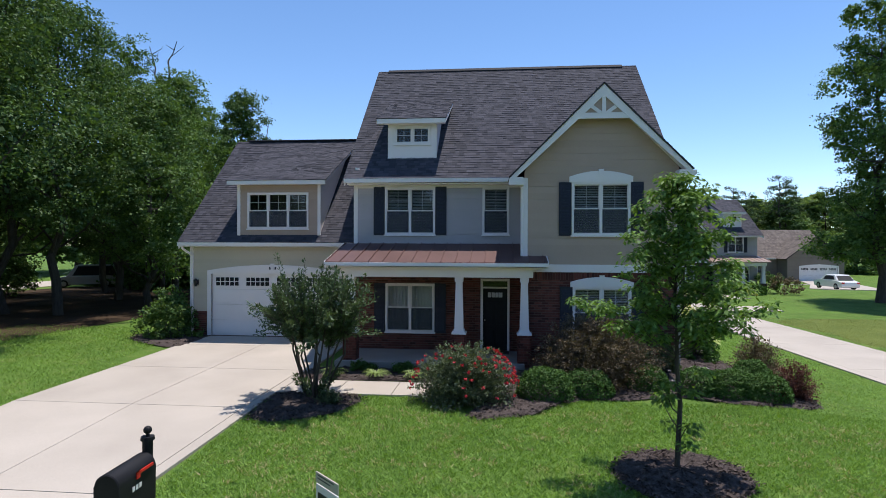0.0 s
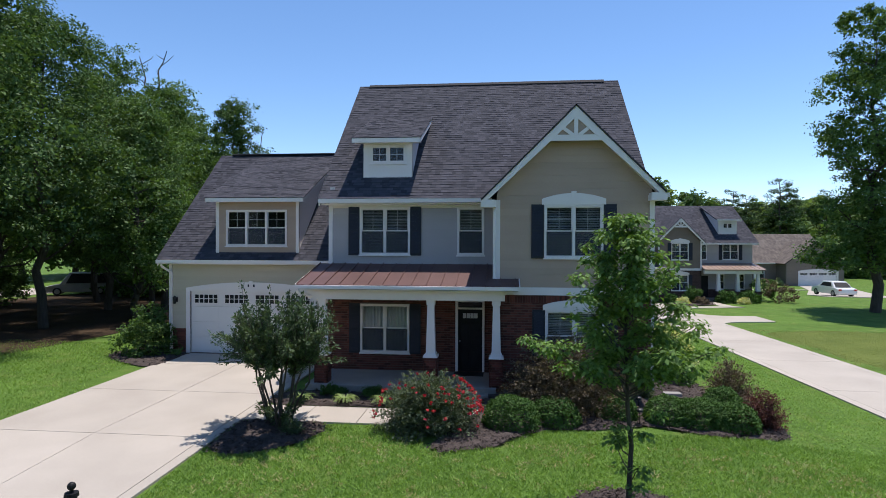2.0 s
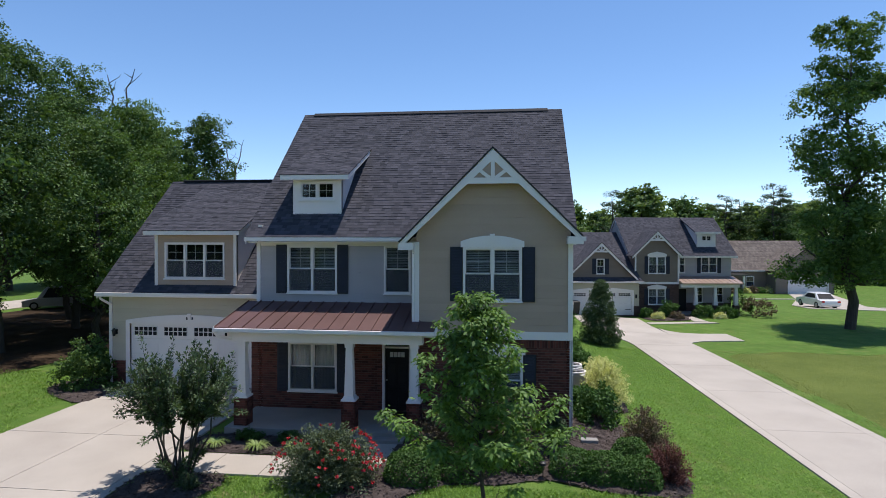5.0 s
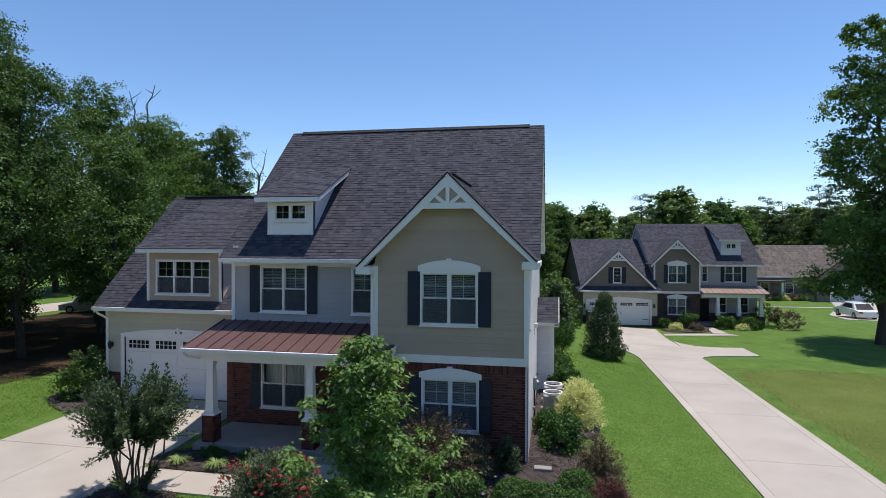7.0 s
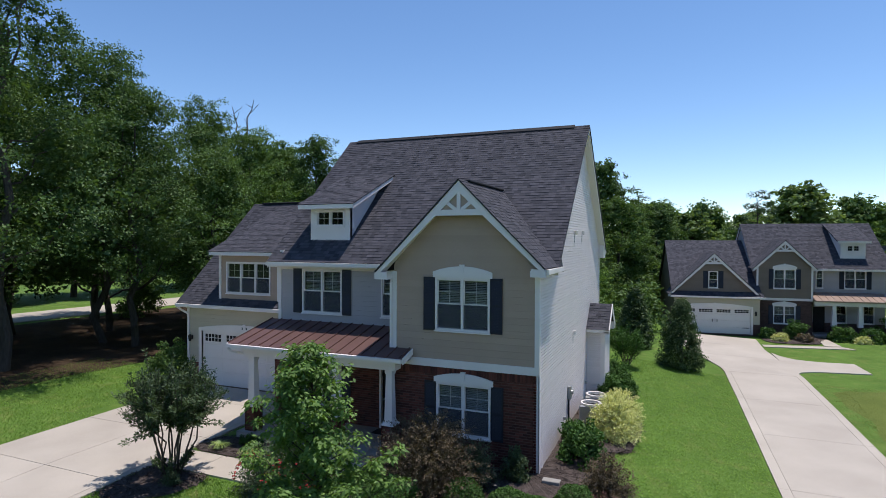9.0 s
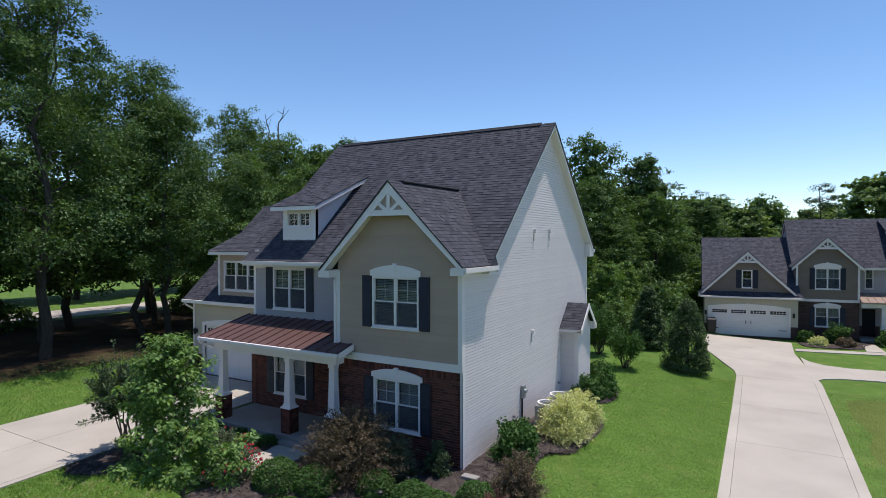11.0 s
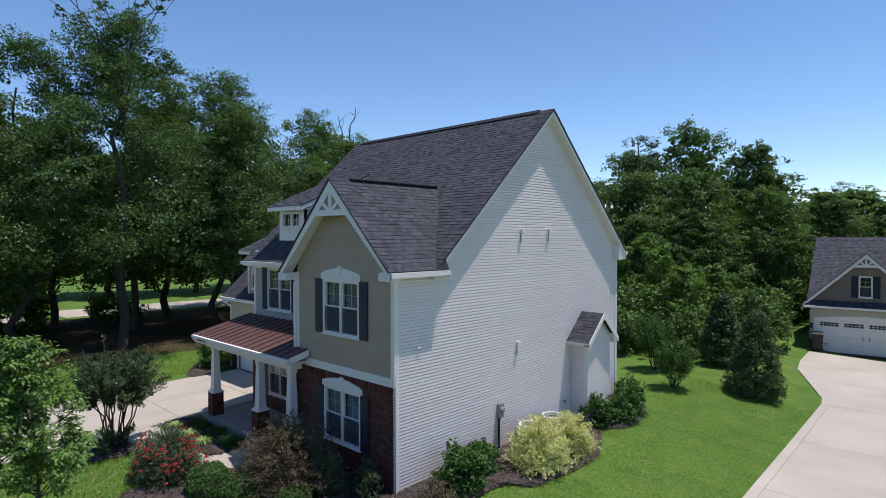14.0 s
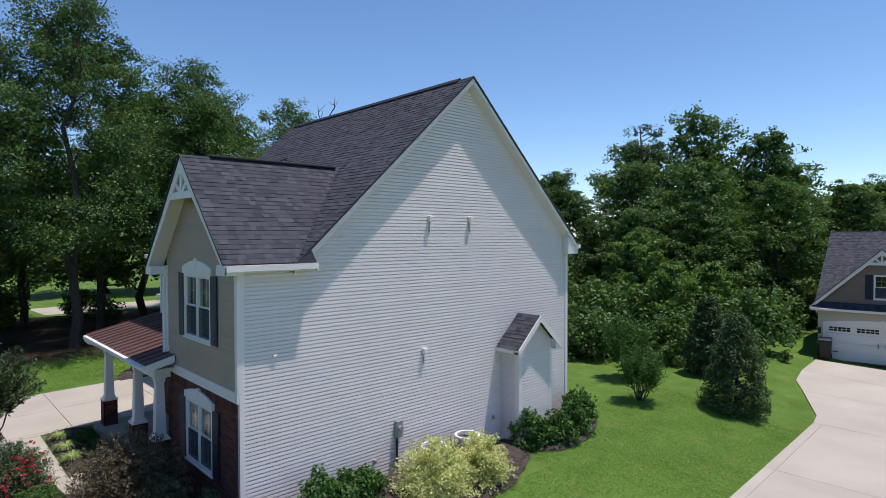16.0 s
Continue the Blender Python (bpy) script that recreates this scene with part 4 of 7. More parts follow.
def garage_door(parent, m, u0, u1, v0, v1, key=True):
    """A sectional door of four panels high with a window row on top, in a bowed white surround."""
    bm = bmesh.new()
    rows = [v0 + (v1 - v0 - 0.12) * i / 4 for i in range(5)]
    for a, b in zip(rows, rows[1:]):
        block(bm, u0, u1, a + 0.004, b - 0.004, -0.10, -0.055, m)
    door = part("garage_door", tidy(bm), WHITE, parent, "white panelled garage door with a row of small windows")
    wide = (u1 - u0) / 4
    for i in range(4):
        a = u0 + wide * i + 0.14
        b = u0 + wide * (i + 1) - 0.14
        for lo, hi in zip(rows[:3], rows[1:4]):
            boxes("panel", WHITE, door, (a - 0.04, b + 0.04, lo + 0.07, hi - 0.07, -0.055, -0.045), bevel=0.008, m=m)
        c, d = rows[3] + 0.14, rows[4] - 0.14
        boxes("pane", BLACKP, door, (a, b, c, d, -0.055, -0.048), m=m)
        spans = [(a - 0.02, b + 0.02, c - 0.02, c, -0.055, -0.03), (a - 0.02, b + 0.02, d, d + 0.02, -0.055, -0.03)]
        spans += [(a + (b - a) * k / 5 - 0.014, a + (b - a) * k / 5 + 0.014, c, d, -0.055, -0.032) for k in range(0, 6)]
        spans += [(a, b, (c + d) / 2 - 0.012, (c + d) / 2 + 0.012, -0.055, -0.034)]
        boxes("muntin", WHITE, door, *spans, m=m)
    boxes("jamb", WHITE, door, (u0 - 0.16, u0, v0, v1 - 0.122, -0.12, 0.05), (u1, u1 + 0.16, v0, v1 - 0.122, -0.12, 0.05), m=m)
    part("surround", arched(m, u0 - 0.16, u1 + 0.16, v1 - 0.12, 0.13, 0.36, -0.12, 0.05, key), WHITE, door)
    return door


garage_door(house, GAR, *GDOOR)

# Porch: slab, piers with tapered columns, beam, standing-seam roof.
PX0, PX1, PY = -10.45, -3.88, -0.74
porch = boxes("porch_floor", FLOORC, house, (-10.2, -4.53, -0.62, 1.56, -0.35, 0.04), bevel=0.01)
boxes("porch_step", FLOORC, house, (-6.4, -4.75, -0.92, -0.62, -0.3, -0.07), bevel=0.01)
for x in (-9.78, -6.47, -4.53):
    pm = facing("front", -0.47)
    pier = boxes("pier", MORTAR, house, (x - 0.19, x + 0.19, -0.43, -0.05, -0.32, 0.86))
    verts, faces = [], []
    for k in range(15):
        z = -0.284 + k * 0.077
        for q in range(4):
            turn = Matrix.Translation((x, -0.24, 0)) @ Matrix.Rotation(q * math.pi / 2, 4, "Z")
            for a, b in (((-0.205, -0.03), (-0.02, 0.16), (0.17, 0.205)) if k % 2 else ((-0.205, -0.13), (-0.12, 0.085), (0.095, 0.205))):
                i = len(verts)
                verts += [turn @ Vector(p) for p in ((a, -0.205, z), (b, -0.205, z), (b, -0.205, z + 0.066), (a, -0.205, z + 0.066), (a, -0.17, z), (b, -0.17, z), (b, -0.17, z + 0.066), (a, -0.17, z + 0.066))]
                faces += [(i, i + 1, i + 2, i + 3), (i, i + 4, i + 5, i + 1), (i + 2, i + 6, i + 7, i + 3), (i + 1, i + 5, i + 6, i + 2), (i, i + 3, i + 7, i + 4)]
    tagged(raw("brickwork", verts, faces, BRICK, pier), kind="stuff")
    bm = bmesh.new()
    c = lambda h, z: [(x - h, -0.24 - h, z), (x + h, -0.24 - h, z), (x + h, -0.24 + h, z), (x - h, -0.24 + h, z)]  # noqa: E731
    solid(bm, c(0.22, 0.866) + c(0.21, 0.92))
    solid(bm, c(0.175, 0.92) + c(0.15, 1.0))
    solid(bm, c(0.135, 1.0) + c(0.098, 2.42))
    solid(bm, c(0.12, 2.42) + c(0.13, 2.56))
    part("column", tidy(bm), WHITE, house, "white tapered porch column")
boxes("beam", WHITE, house, (-10.2, -4.28, -0.42, -0.10, 2.56, 2.86), (-10.2, -9.9, -0.10, 1.56, 2.56, 2.86), (-4.52, -4.28, -0.098, -0.016, 2.56, 2.86))
boxes("soffit", WHITE, house, (-9.9, -4.53, -0.1, 1.55, 2.7, 2.74))
p_rise = 0.242
pz = lambda y: 3.02 + p_rise * (y - PY)  # noqa: E731
bm = bmesh.new()
for x0, x1, y1 in ((PX0, -4.53, 1.555), (-4.53, PX1, -0.004)):
    solid(bm, [(x0, PY, pz(PY) - 0.10), (x1, PY, pz(PY) - 0.10), (x1, y1, pz(y1) - 0.10), (x0, y1, pz(y1) - 0.10), (x0, PY, pz(PY)), (x1, PY, pz(PY)), (x1, y1, pz(y1)), (x0, y1, pz(y1))])
porch_roof = part("porch_roof", tidy(bm), METALROOF, house, "standing-seam metal porch roof in oxide red")
x = PX0 + 0.02
while x < PX1:
    y1 = 1.555 if x < -4.53 else -0.004
    bm = bmesh.new()
    solid(bm, [(x - 0.012, PY, pz(PY)), (x + 0.012, PY, pz(PY)), (x + 0.012, y1, pz(y1)), (x - 0.012, y1, pz(y1)), (x - 0.008, PY, pz(PY) + 0.04), (x + 0.008, PY, pz(PY) + 0.04), (x + 0.008, y1, pz(y1) + 0.04), (x - 0.008, y1, pz(y1) + 0.04)])
    part("seam", tidy(bm), METALROOF, porch_roof)
    x += 0.43
boxes("gutter", WHITE, house, (PX0 + 0.0, PX1, PY - 0.11, PY - 0.004, 2.90, 3.0))
boxes("fascia", WHITE, house, (PX0 + 0.05, PX1 - 0.03, PY + 0.004, -0.016, 2.862, 2.878))
bm = bmesh.new()
solid(bm, [(PX0 - 0.03, PY, pz(PY) - 0.18), (PX0, PY, pz(PY) - 0.18), (PX0, 1.5, pz(1.5) - 0.18), (PX0 - 0.03, 1.5, pz(1.5) - 0.18), (PX0 - 0.03, PY, pz(PY) + 0.01), (PX0, PY, pz(PY) + 0.01), (PX0, 1.5, pz(1.5) + 0.01), (PX0 - 0.03, 1.5, pz(1.5) + 0.01)])
part("rake_board", tidy(bm), WHITE, house)
bm = bmesh.new()
solid(bm, [(PX1, PY, pz(PY) - 0.18), (PX1 + 0.03, PY, pz(PY) - 0.18), (PX1 + 0.03, -0.05, pz(0) - 0.18), (PX1, -0.05, pz(0) - 0.18), (PX1, PY, pz(PY) + 0.01), (PX1 + 0.03, PY, pz(PY) + 0.01), (PX1 + 0.03, -0.05, pz(0) + 0.01), (PX1, -0.05, pz(0) + 0.01)])
part("rake_board", tidy(bm), WHITE, house)

# Side bump-out: a small gabled box on the side wall.
BY0, BY1, BX = 8.5, 10.1, 0.72
bmid, bh = (BY0 + BY1) / 2, (BY1 - BY0) / 2 + 0.27
B_Z, B_RISE = 2.88, 0.9
bump_top = lambda y: B_Z + B_RISE * (bh - abs(y - bmid)) - 0.11  # noqa: E731
b_side = bump_top(BY0)
b_ext = lambda v: (BY0, BY1) if v < b_side else (bmid - max((bump_top(bmid) - v) / B_RISE, 0), bmid + max((bump_top(bmid) - v) / B_RISE, 0))  # noqa: E731
wall_with_boards(house, "wall", facing("right", BX), b_ext, -0.3, bump_top(bmid) - 0.02, [], [b_side], 0.09, VINYL, "small gabled bump-out with pale siding", proud=0.028, groove=0.023)
for way, y in (("front", BY0), ("back", BY1)):
    lo, hi = (0.03, BX - 0.141) if way == "front" else (-(BX - 0.141), -0.03)
    wall_with_boards(house, "wall", facing(way, y), lambda v: (lo, hi), -0.3, b_side, [], [], 0.09, VINYL, proud=0.028, groove=0.023)
boxes("corner_board", WHITE, house, (BX - 0.14, BX + 0.025, BY0 - 0.03, BY0, -0.3, b_side), (BX + 0.002, BX + 0.03, BY0, BY0 + 0.10, -0.3, b_side), (BX + 0.002, BX + 0.03, BY1 - 0.10, BY1 + 0.02, -0.3, b_side))
for s in (-1, 1):
    roof_slope(house, "bump_out_roof", (0.03, bmid + s * bh, B_Z), (1, 0, 0), (0, -s, B_RISE), lambda q: (0, BX + 0.18), bh * math.hypot(1, B_RISE), SHINGLE, thick=0.07, seed=12)
    bm = bmesh.new()
    x0, x1 = BX + 0.21, BX + 0.24
    ya, za, zt = bmid + s * bh, B_Z, B_Z + B_RISE * bh
    solid(bm, [(x0, ya, za - 0.19), (x1, ya, za - 0.19), (x1, bmid, zt - 0.19), (x0, bmid, zt - 0.19), (x0, ya, za + 0.01), (x1, ya, za + 0.01), (x1, bmid, zt + 0.01), (x0, bmid, zt + 0.01)])
    part("rake_board", tidy(bm), WHITE, house)
    a, b = sorted((ya, ya - s * 0.03))
    boxes("fascia", WHITE, house, (0.03, BX + 0.21, a, b, B_Z - 0.13, B_Z))
    a, b = sorted((ya - s * 0.03, bmid + s * (BY1 - BY0) / 2))
    boxes("soffit", WHITE, house, (0.03, BX + 0.205, a, b, B_Z - 0.13, B_Z - 0.11))
    # Boxed ends of the little gable's eaves.
    w, z0 = bmid + s * (BY1 - BY0) / 2, B_Z - 0.19
    bm = bmesh.new()
    solid(bm, [(BX + 0.035, ya, z0), (BX + 0.206, ya, z0), (BX + 0.206, w, z0), (BX + 0.035, w, z0), (BX + 0.035, ya, B_Z - 0.07), (BX + 0.206, ya, B_Z - 0.07), (BX + 0.206, w, b_side), (BX + 0.035, w, b_side)])
    part("eave_return", tidy(bm), WHITE, house)
# Rear end of the main rake and the rear corner board.
bm = bmesh.new()
z0, z1 = slope_z(12.34) - 0.32, slope_z(11.75) - 0.27
solid(bm, [(0.03, 11.75, z0), (0.262, 11.75, z0), (0.262, 12.34, z0), (0.03, 12.34, z0), (0.03, 11.75, z1), (0.262, 11.75, z1), (0.262, 12.34, z0 + 0.2), (0.03, 12.34, z0 + 0.2)])
part("eave_return", tidy(bm), WHITE, house)
boxes("corner_board", WHITE, house, (0.002, 0.045, 11.88, 12.02, -0.3, z0))

# ---- plants: builders ----
def quad_mesh(name, co, material):
    """A mesh of free quads from an array of corners, four to a leaf."""
    me = bpy.data.meshes.new(name)
    k = len(co) // 4
    me.vertices.add(4 * k)
    me.vertices.foreach_set("co", np.asarray(co, dtype=np.float32).ravel())
    me.loops.add(4 * k)
    me.loops.foreach_set("vertex_index", np.arange(4 * k, dtype=np.int32))
    me.polygons.add(k)
    me.polygons.foreach_set("loop_start", np.arange(0, 4 * k, 4, dtype=np.int32))
    me.materials.append(material)
    me.update(calc_edges=True)
    me.validate()
    return me


def leaves(points, size, rng, out=None, narrow=0.55, jitter=0.35, lift=0.8):
    """Folded, pointed leaves at the points, turned every way but leaning outwards and up."""
    k = len(points)
    n = rng.normal(size=(k, 3))
    if out is not None:
        n += 1.3 * out
    n[:, 2] += lift
    n /= np.linalg.norm(n, axis=1, keepdims=True)
    a = np.cross(n, rng.normal(size=(k, 3)))
    a /= np.linalg.norm(a, axis=1, keepdims=True)
    b = np.cross(n, a)
    s = size * (1 + jitter * rng.uniform(-1, 1, (k, 1)))
    w = s * narrow * 0.5
    co = np.stack([points - a * s * 0.5, points + b * w + n * s * 0.10, points + a * s * 0.5 - n * s * 0.06, points - b * w + n * s * 0.10], 1)
    return co.reshape(-1, 3)


def clumps(centres, radii, per, rng, flat=0.75):
    """Points gathered towards the outside of each clump, with the way out of it."""
    d = rng.normal(size=(len(centres), per, 3))
    d /= np.linalg.norm(d, axis=2, keepdims=True)
    r = rng.uniform(0.25, 1, (len(centres), per, 1)) ** 0.5
    p = d * r * radii[:, None, None]
    p[..., 2] *= flat
    return (centres[:, None] + p).reshape(-1, 3), d.reshape(-1, 3)


def bent(bm, a, b, ra, rb, rng, sag=0.08, steps=4, sides=6):
    """A limb that wanders a little and tapers from a to b."""
    a, b = np.array(a, float), np.array(b, float)
    far = np.linalg.norm(b - a)
    pts = [a + (b - a) * i / steps + (rng.normal(size=3) * sag * far * (0 < i < steps)) for i in range(steps + 1)]
    turn = Vector(b - a).to_track_quat("Z", "Y").to_matrix()
    last = None
    for i, p in enumerate(pts):
        r = ra + (rb - ra) * i / steps
        ring = [bm.verts.new(Vector(p) + turn @ Vector((r * math.cos(2 * math.pi * k / sides), r * math.sin(2 * math.pi * k / sides), 0))) for k in range(sides)]
        if last:
            for k in range(sides):
                bm.faces.new((last[k], last[(k + 1) % sides], ring[(k + 1) % sides], ring[k]))
        last = ring
    return pts


def along(pts, share):
    """The point at the given share of the way along a limb's bends."""
    k = min(max(share, 0.0), 0.999) * (len(pts) - 1)
    i = int(k)
    return np.array(pts[i]) + (np.array(pts[i + 1]) - np.array(pts[i])) * (k - i)


def crown_centres(count, height, base, reach, rng, top=0.6, lump=0.25):
    """Bough ends through an uneven crown from base to height, most of them near its outside."""
    out = []
    lobes = rng.uniform(1 - lump, 1 + lump, 9)
    for k in range(count):
        t = (k + rng.uniform(0, 1)) / count
        angle = 2.4 * k + rng.normal() * 0.5
        wide = reach * math.sin(math.pi * min(max((0.10 + 0.86 * t), 0), 1) ** top) ** 0.7
        wide *= lobes[int(angle / (2 * math.pi) * 9) % 9] * (1 + 0.2 * math.sin(7 * t + 2 * angle))
        r = wide * math.sqrt(rng.uniform(0.25, 1.0))
        out.append((r * math.cos(angle), r * math.sin(angle), base + (height - base) * t))
    return np.array(out)


def boughs(centres, radii, tufts, per, size, rng, narrow=0.6, inner=44):
    """Leafy boughs: tufts of small leaves over the upper outside of each one, and larger leaves in its shaded heart."""
    k = len(centres)
    d = rng.normal(size=(k, tufts, 3))
    d[..., 2] = d[..., 2] * 0.8 + 0.35
    d /= np.linalg.norm(d, axis=2, keepdims=True)
    reach = radii[:, None, None] * rng.uniform(0.55, 1.08, (k, tufts, 1))
    tips = centres[:, None] + d * reach * (1.0, 1.0, 0.74)
    tips = tips.reshape(-1, 3)
    ways = np.repeat(d.reshape(-1, 3), per, axis=0)
    spread = np.repeat(np.repeat(radii, tufts), per)[:, None] * 0.17
    p = np.repeat(tips, per, axis=0) + rng.normal(size=(k * tufts * per, 3)) * spread * (1.0, 1.0, 0.62)
    co = [leaves(p, size, rng, 0.7 * ways, narrow, 0.4, 0.9)]
    if inner:
        q, o = clumps(centres - np.array((0, 0, 0.12)) * radii[:, None], radii * 0.62, inner, rng, 0.6)
        co.append(leaves(q, size * 1.8, rng, None, 0.75, 0.3, 1.4))
    return np.concatenate(co)


def broadleaf(name, label, height, base, reach, seed, leaf, count=36, tufts=13, per=60, size=0.15, lobe=1.5, trunk=0.3, place=None, group="", lean=0.0, bark=None, category="tree", narrow=0.6, limbs=14, crest=0, top=0.6, ends=None):
    """A tree with a bending trunk, limbs and a crown of leafy boughs. crest: thin bare limbs that rise out of the crown."""
    rng = np.random.default_rng(seed)
    tree = thing(name, label, category, place, group)
    centres = crown_centres(count, height - lobe * 0.5, base, reach, rng, top) if ends is None else np.array(ends)
    count = len(centres)
    bm = bmesh.new()
    pts = bent(bm, (0, 0, -0.3), (lean, lean * 0.5, height * 0.82), trunk, trunk * 0.18, rng, 0.018, 8, 10)
    part("trunk", bm, bark or BARK, tree)
    for c in centres[:: max(1, count // max(limbs, 1))][:limbs]:
        z = min(max(c[2] - 0.35 * math.hypot(c[0], c[1]) - 0.8, base * 0.75), height * 0.8)
        i = z / (height * 0.82)
        bm = bmesh.new()
        bent(bm, along(pts, i), c, trunk * (0.38 - 0.25 * i), 0.025, rng, 0.07, 4, 5)
        part("limb", bm, bark or BARK, tree)
    radii = rng.uniform(0.7, 1.25, count) * lobe * (1.0 - 0.3 * np.clip((centres[:, 2] - base) / (height - base), 0, 1) ** 3)
    co = [boughs(centres, radii, tufts, per, size, rng, narrow)]
    for k in range(crest):
        a = 2 * math.pi * k / crest + rng.normal() * 0.4
        foot = along(pts, 0.86)
        tip = np.array((math.cos(a) * rng.uniform(1.0, 2.6), math.sin(a) * rng.uniform(1.0, 2.6), height + rng.uniform(0.2, 2.2)))
        bm = bmesh.new()
        bend = bent(bm, foot, tip, trunk * 0.2, 0.02, rng, 0.06, 5, 5)
        part("limb", bm, bark or BARK, tree)
        for q in (0.55, 0.8):
            side = tip + rng.normal(size=3) * (0.8, 0.8, 0.3)
            bm = bmesh.new()
            bent(bm, along(bend, q), side, 0.035, 0.01, rng, 0.08, 3, 5)
            part("limb", bm, bark or BARK, tree)
            co.append(boughs(np.array([along(bend, q) * 0.4 + side * 0.6, side]), np.array((0.5, 0.4)), 5, 22, size, rng, narrow, 0))
    ob = new("crown", quad_mesh("crown", np.concatenate(co), leaf))
    ob.parent = tree
    return tree


def pine(name, label, height, seed, leaf, place=None, group="", bare=0.55, reach=2.6):
    rng = np.random.default_rng(seed)
    tree = thing(name, label, "pine tree", place, group)
    bm = bmesh.new()
    bent(bm, (0, 0, -0.3), (rng.normal() * 0.4, rng.normal() * 0.4, height * 0.97), 0.22, 0.05, rng, 0.012, 7, 8)
    centres, radii = [], []
    for i in range(26):
        t = rng.uniform(bare, 1.0)
        angle = rng.uniform(0, 2 * math.pi)
        r = reach * (1.08 - t) / (1.08 - bare) * rng.uniform(0.5, 1.0) + 0.4
        c = np.array((r * math.cos(angle), r * math.sin(angle), height * t))
        bent(bm, (0, 0, height * t - 0.3 * r), c, 0.06, 0.015, rng, 0.05, 3, 5)
        centres.append(c)
        radii.append(rng.uniform(0.5, 1.0))
    part("trunk", bm, BARK, tree)
    p, d = clumps(np.array(centres), np.array(radii), 90, rng, 0.5)
    ob = new("crown", quad_mesh("crown", leaves(p, 0.34, rng, d, 0.25), leaf))
    ob.parent = tree
    return tree


def conifer(name, label, height, reach, seed, leaf, place, group="", per=34, size=0.16, floor=0.03):
    """A dense cone-shaped evergreen, feathery at the edge."""
    rng = np.random.default_rng(seed)
    tree = thing(name, label, "evergreen tree", place, group)
    bm = bmesh.new()
    tube(bm, (0, 0, -0.2), (0, 0, height * 0.9), 0.07 + 0.01 * height, 0.02, 8)
    centres, radii = [], []
    for i in range(290):
        t = rng.uniform(floor, 1) ** 1.15
        angle = rng.uniform(0, 2 * math.pi)
        r = reach * (1.02 - t) ** 0.62 * min(1, 0.66 + 2.2 * t) * rng.uniform(0.25, 1.0) ** 0.6 * 1.05
        c = np.array((r * math.cos(angle), r * math.sin(angle), height * t))
        centres.append(c)
        radii.append(rng.uniform(0.16, 0.34) * (0.6 + 0.12 * height))
        if i % 8 == 0:
            tube(bm, (0, 0, height * t * 0.9), c, 0.02, 0.008, 5, False)
    part("trunk", bm, BARK, tree)
    p, d = clumps(np.array(centres), np.array(radii), per, rng, 1.0)
    ob = new("crown", quad_mesh("crown", leaves(p, size, rng, d, 0.45), leaf))
    ob.parent = tree
    return tree


def shrub(name, label, rx, ry, height, seed, leaf, place, group="", count=60, per=60, size=0.09, clump=0.16, dome=1.0, stems=10, narrow=0.55, category="shrub", loose=0.1, floor=0.08):
    """A rounded or loose bush of small leaves on thin stems."""
    rng = np.random.default_rng(seed)
    bush = thing(name, label, category, place, group)
    d = rng.normal(size=(count, 3))
    d[:, 2] = np.abs(d[:, 2]) * dome
    d /= np.linalg.norm(d, axis=1, keepdims=True)
    r = rng.uniform(0.45, 1.0, (count, 1)) ** 0.4 * (1 + loose * rng.normal(size=(count, 1)))
    low = d * r
    low[:, 2] = low[:, 2] * (1 - floor) + floor * rng.uniform(0, 1, count)
    c = low * np.array((rx, ry, height - clump * 0.5))
    bm = bmesh.new()
    for i in range(stems):
        bent(bm, (rng.normal() * 0.05, rng.normal() * 0.05, -0.1), c[i % count] * 0.9, 0.018, 0.005, rng, 0.05, 3, 5)
    part("branchwork", bm, BARK, bush)
    p, o = clumps(c, rng.uniform(0.7, 1.3, count) * clump, per, rng, 0.9)
    p[:, 2] = np.abs(p[:, 2])
    ob = new("foliage", quad_mesh("foliage", leaves(p, size, rng, 0.5 * o, narrow), leaf))
    ob.parent = bush
    return bush


def shoots(starts, ends, per, size, rng, narrow=0.5, bow=0.12, spread=0.06, thin=0.5):
    """Leaves set along bowed shoots, standing out to all sides and thinning towards the tip."""
    starts, ends = np.asarray(starts, float), np.asarray(ends, float)
    k = len(starts)
    t = rng.uniform(0, 1, (k, per, 1)) ** 0.8
    way = ends - starts
    long = np.linalg.norm(way, axis=1, keepdims=True)
    flat = way * (1, 1, 0)
    p = starts[:, None] + way[:, None] * t + (flat * -bow)[:, None] * np.sin(np.pi * t) + np.array((0, 0, 1.0)) * (bow * long)[:, None] * np.sin(np.pi * t)
    side = rng.normal(size=(k, per, 3))
    side /= np.linalg.norm(side, axis=2, keepdims=True)
    p = p + side * spread * (1 - thin * t)
    d = side + 0.8 * (way / long)[:, None]
    return p.reshape(-1, 3), d.reshape(-1, 3)


def blades_out(points, ways, size, rng, narrow=0.5, droop=0.0, jitter=0.35):
    """Leaves that point along the given ways, with a fold down the middle."""
    k = len(points)
    a = ways + rng.normal(size=(k, 3)) * 0.25
    a[:, 2] -= droop
    a /= np.linalg.norm(a, axis=1, keepdims=True)
    b = np.cross(a, (0, 0, 1.0) + rng.normal(size=(k, 3)) * 0.35)
    b /= np.linalg.norm(b, axis=1, keepdims=True)
    n = np.cross(b, a)
    s = size * (1 + jitter * rng.uniform(-1, 1, (k, 1)))
    w = s * narrow * 0.5
    mid = points + a * s * 0.45
    return np.stack([points, mid + b * w + n * s * 0.07, points + a * s, mid - b * w + n * s * 0.07], 1).reshape(-1, 3)


